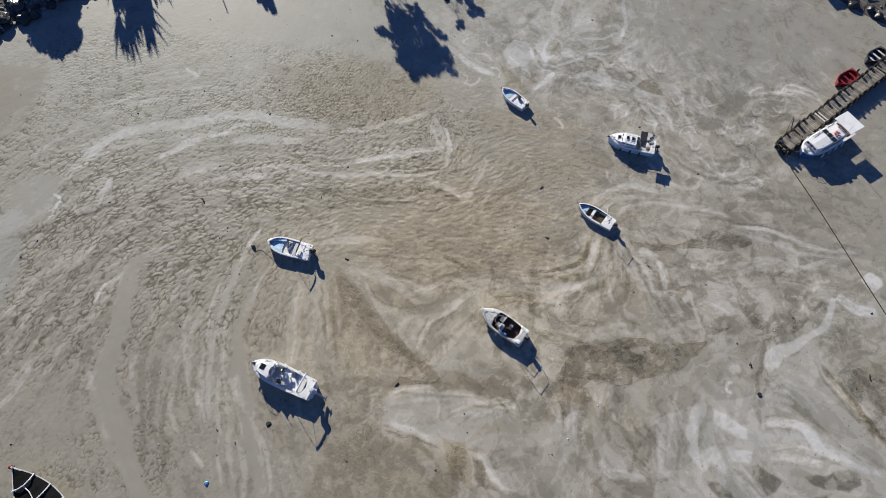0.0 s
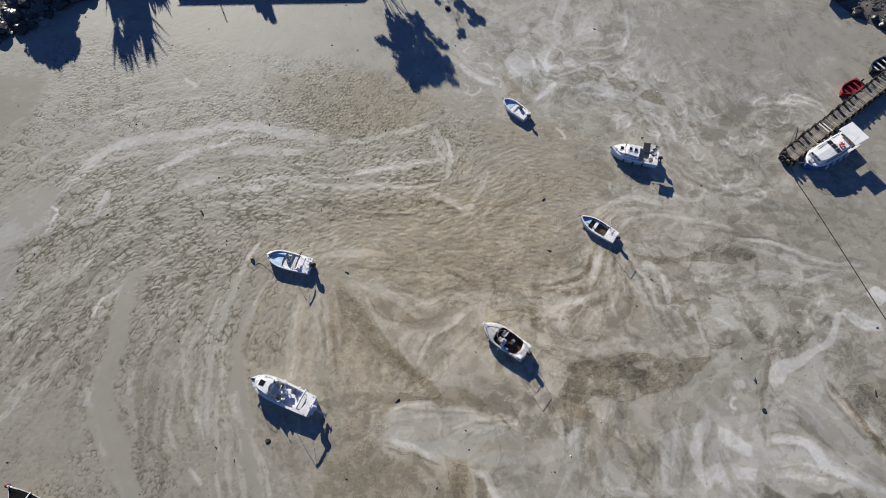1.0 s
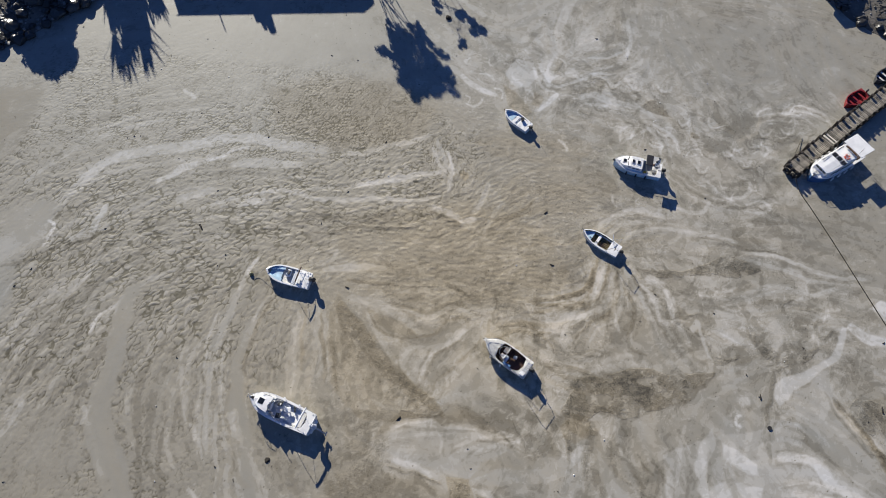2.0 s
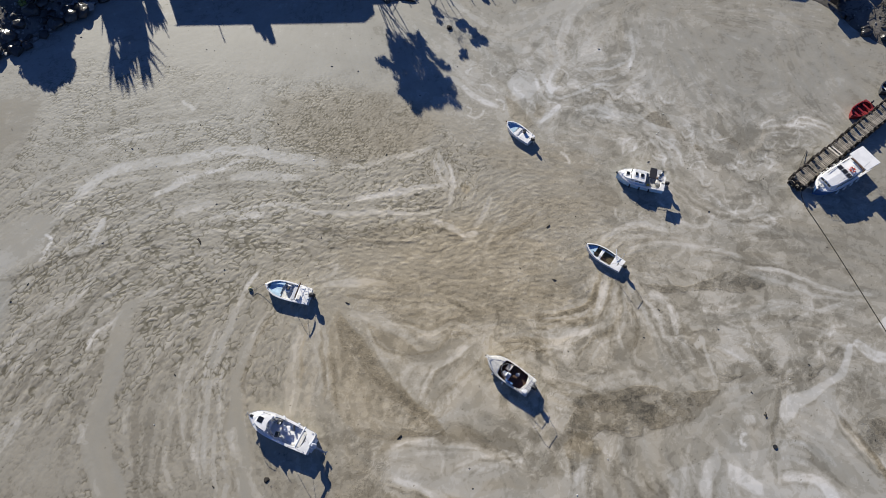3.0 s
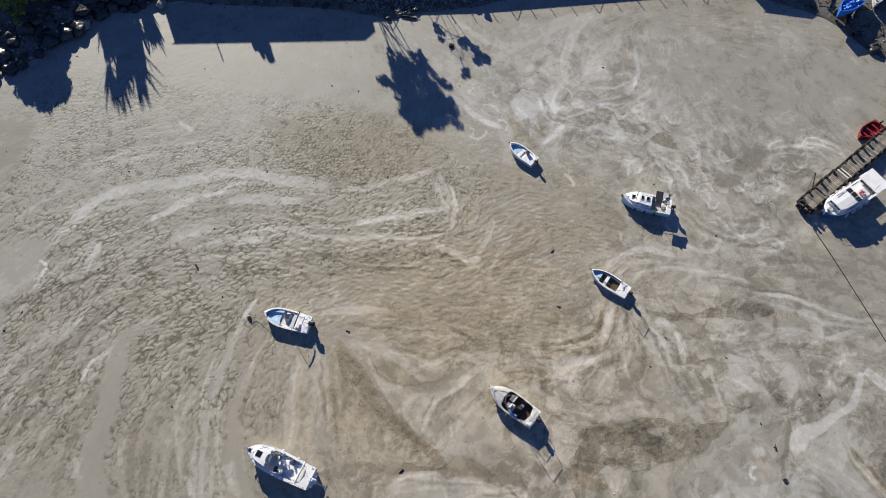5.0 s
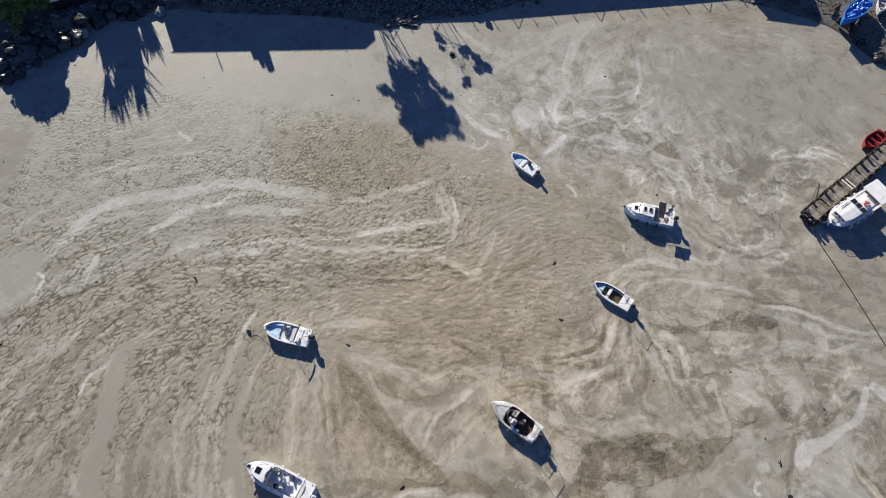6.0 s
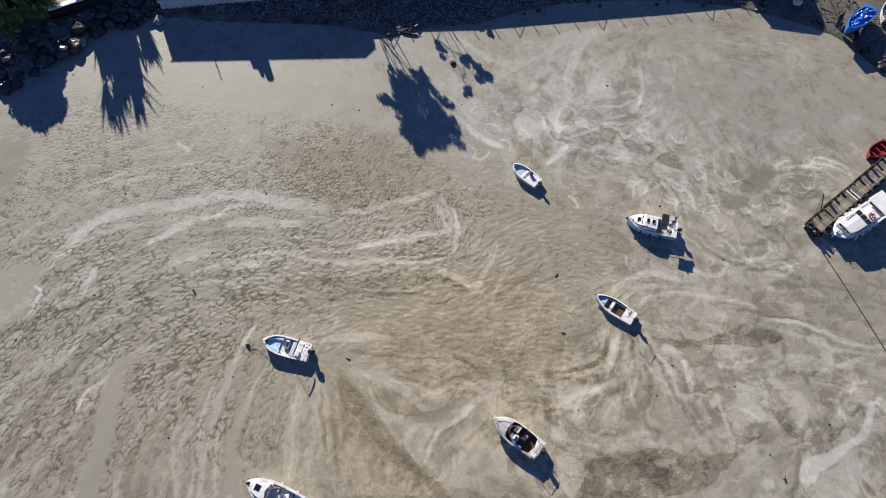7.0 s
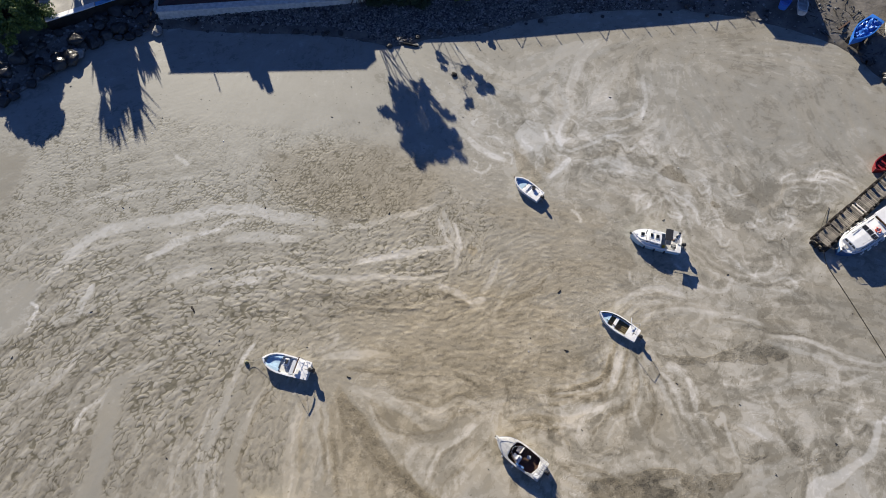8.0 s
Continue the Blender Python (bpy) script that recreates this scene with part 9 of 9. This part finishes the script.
for x, y, rad, seed in ((-8.6, 81.2, 1.7, 4), (-11.6, 80.8, 1.4, 5), (-5.6, 81.6, 1.2, 6), (0.6, 80.4, 0.8, 7), (-39.6, 78.4, 1.2, 8), (-51.4, 72.6, 1.7, 9), (-53.4, 72.6, 1.6, 10)):
    tree("bush", x, y, "dark evergreen shrub on the stony bank", [(0, 0, rad * 0.7, 0, 0, 0.06)], [(0.5 * rad * math.cos(a), 0.5 * rad * math.sin(a), rad * (0.75 + 0.25 * math.cos(3 * a)), rad * 0.62) for a in np.arange(6) * 1.05], LEAF, 2600, 0.12, seed)


# leafy filler, added for a black area of unknown nature below the wall
for x, y, rad, seed in ((-11.4, 78.7, 0.9, 21), (-9.9, 78.9, 1.1, 22), (-8.3, 78.9, 1.15, 23), (-6.7, 79.0, 1.15, 24), (-5.2, 78.8, 1.0, 25)):
    tree("bush", x, y, "dark leafy mass added to fill a black area on the bank", [(0, 0, rad * 0.7, 0, 0, 0.06)], [(0.6 * rad * math.cos(a), 0.6 * rad * math.sin(a), rad * (0.6 + 0.25 * math.cos(2 * a)), rad * 0.7) for a in np.arange(6) * 1.05], PINE, 3600, 0.12, seed)


def plume_palm(x, y, tall, seed):
    """A clump of upright stems that end in long narrow fronds."""
    ob = thing("palm", pose(x, y, on_land(x, y)), "tall clump of upright feathery palms behind the quay", "palm")
    r = random.Random(seed)
    for k in range(32):
        low = k > 20  # young stems beside the tall ones
        fx, fy = (r.uniform(0.8, 3.2) if low else r.uniform(-2.1, 1.6)), r.uniform(-0.9, 0.9)
        top = tall * (r.uniform(0.05, 0.24) if low else r.uniform(0.16, 0.70))
        trunk = part("trunk", tube([(fx, fy, -0.3), (fx * 1.1, fy, top * 0.6), (fx * 1.25, fy, top)], 0.11, taper=0.07, sides=8), BARK, ob)
        bm = bmesh.new()
        for j in range(20):
            a, out = r.uniform(0, 6.28), r.uniform(0.03, 0.22) * (2.0 if j % 7 == 0 else 1.0)
            long = tall * r.uniform(0.22, 0.40)
            d = Vector((math.cos(a) * out, math.sin(a) * out, r.uniform(0.35, 1.0))).normalized()
            s0 = Vector((fx * 1.25, fy, top))
            side = d.cross(Vector((0, 0, 1))).normalized() if abs(d.z) < 0.98 else Vector((1, 0, 0))
            rows = []
            for i in range(6):
                t = i / 5
                c = s0 + d * long * t + Vector((0, 0, -0.55 * out * t * t * 1.2))
                w = 0.16 * math.sin(math.pi * (0.12 + 0.86 * t)) + 0.01
                rows.append([c - side * w + Vector((0, 0, 0.03)), c, c + side * w + Vector((0, 0, 0.03))])
            loft(rows, bm)
        part("fronds", bm, PALM, trunk)
    return ob


plume_palm(-47.5, 79.3, 10.3, 5)


# ---- boats and gear drawn up on the beach ----
def beached_boat(x, y, turn, hull, inside, label, size=1.0):
    ob = thing("beached_boat", pose(x, y, on_land(x, y) + 0.22, 0, 4, turn) @ Matrix.Scale(size, 4), label, "boat", "boats on the beach")
    L = Lines(4.4, 1.7, 0.62, 0.85, 2.2, 0.8, 0.2)
    add_hull(ob, L, hull, hull, inside, 0.08, 0.96, 0.1, 0.12)
    for s in (0.25, 0.5, 0.72):
        part("thwart", box((0.26, L.well(s, 0.08, 0.96, 0.1) * 1.9, 0.05), (L.x(s), 0, 0.46), bevel=0.015), inside, ob)
    return ob


blue = beached_boat(50.2, 75.7, 222, BLUE, BLUE, "bright blue boat full of crumpled blue sheeting on the beach", 1.25)
# lifted on made-up beams so that the boat's shadow reaches farther
blue.location.z += 0.75
for dx in (-1.3, 0.0, 1.2):
    part("added_cradle_beam", box((0.18, 1.3, 0.8), (dx, 0, -0.36), bevel=0.02), DARK_WOOD, blue)
rows = []
for k in range(25):
    u = -1.75 + 3.3 * k / 24
    wide = 0.66 * (1 - max(0.0, u / 1.9) ** 2.2)
    rows.append([(u, wide * v, 0.52 + 0.16 * (1 - v * v) + 0.42 * noise.noise(Vector((u * 2.1, wide * v * 2.6, 3.0))) + 0.15 * noise.noise(Vector((u * 6, wide * v * 6, 8.0)))) for v in np.linspace(-1, 1, 13)])
part("sheeting", loft(rows), BLUE, blue, "crumpled blue sheeting")
beached_boat(42.1, 81.6, 60, BLUE, BLUE, "small blue boat drawn up on the beach", 0.8)
beached_boat(44.0, 80.9, 75, OFFWHITE, GREY_LINER, "small white boat drawn up on the beach", 0.8)
beached_boat(54.4, 77.6, 240, OFFWHITE, GREY_LINER, "white boat drawn up beside the blue boat", 0.9)
solo("timber_beam", box((3.0, 0.22, 0.2), (0, 0, 0.1), bevel=0.03), BROWN, pose(49.2, 78.0, on_land(49.2, 78.0), 0, 0, 40), "brown squared timber lying on the beach", "timber")

sticks = bmesh.new()
for k in range(150):
    q = random.Random(900 + k)
    x = q.uniform(44, 58)
    y = shore_y(x) + q.uniform(0.4, 9)
    a, n = q.uniform(0, 6.28), q.uniform(0.15, 0.8)
    z = on_land(x, y) + 0.06
    tube([(x - n * math.cos(a), y - n * math.sin(a), z), (x + n * math.cos(a), y + n * math.sin(a), z + q.uniform(0, 0.1))], q.uniform(0.02, 0.06), sticks, 5, 0.02)
stick_litter = part("driftwood_litter", sticks, DEBRIS, None)
tagged(stick_litter, "scattered dark sticks and driftwood on the beach", "driftwood", kind="stuff")

# ---- drift and litter on the scum ----
solo("drift_log", tube([(-0.9, 0, 0.12), (-0.3, 0.05, 0.16), (0.4, -0.03, 0.15), (1.0, 0.04, 0.1)], 0.15, sides=9, taper=0.1), DEBRIS, pose(-6.5, 72.4, 0.0, 0, 0, -10), "dark waterlogged drift log at the water's edge", "log")
solo("drift_stump", rough_stone(0.42, 77, 0.6), DEBRIS, pose(-0.9, 67.9, 0.05, 0, 0, 30), "dark drifted stump stuck in the scum", "stump")
solo("floating_drum", disc(0.2, 0.3, (0, 0, -0.06), (0, 0, 30), 14), TYRE, pose(30.9, 17.08, 0.0), "small black drum half sunk in scum", "drum")
solo("floating_bag", rough_stone(0.26, 78, 0.4), DEBRIS, pose(-15.5, 12.4, 0.03), "black crumpled bag floating in scum", "bag")
solo("floating_crate", rough_stone(0.24, 79, 0.5), SKY_HULL, pose(-20.2, 7.0, 0.03), "blue plastic scrap floating in scum", "litter")
drng = random.Random(44)


def driftwood(x, y, r, seed):
    q = random.Random(seed)
    a = q.uniform(0, 6.28)
    c, s = math.cos(a) * r, math.sin(a) * r
    bm = tube([(-c, -s, 0.0), (q.uniform(-0.3, 0.3) * r, q.uniform(-0.3, 0.3) * r, 0.05), (c, s, 0.01)], r * 0.32, sides=6, taper=r * 0.15)
    if q.random() > 0.5:
        tube([(0, 0, 0.03), (-s * 0.8, c * 0.8, 0.03)], r * 0.2, bm, 5, r * 0.1)
    return solo("driftwood", bm, DEBRIS, pose(x, y, 0.0), "small dark piece of driftwood in the scum", "driftwood", "drift in the scum")


for k, (x, y, r) in enumerate(((-26.3, 36.0, 0.36), (10.7, 39.5, 0.24), (-10.0, 29.7, 0.2), (30.6, 20.0, 0.26), (42.1, 19.2, 0.3), (-3.9, 16.6, 0.25), (-56.0, 47.0, 0.4), (-56.5, 50.0, 0.35), (-7.6, 4.5, 0.25), (11.1, 33.2, 0.2))):
    driftwood(x, y, r, k)
for k in range(150):
    driftwood(drng.uniform(-56, 54), drng.uniform(7, 70), 0.05 + 0.11 * drng.random() ** 2, 100 + k)
for k in range(26):
    solo("litter_scrap", rough_stone(drng.uniform(0.05, 0.1), 300 + k, 0.5, 1), LITTER, pose(drng.uniform(-50, 50), drng.uniform(8, 68), 0.03), "small white plastic scrap floating in scum", "litter", "litter in the scum")
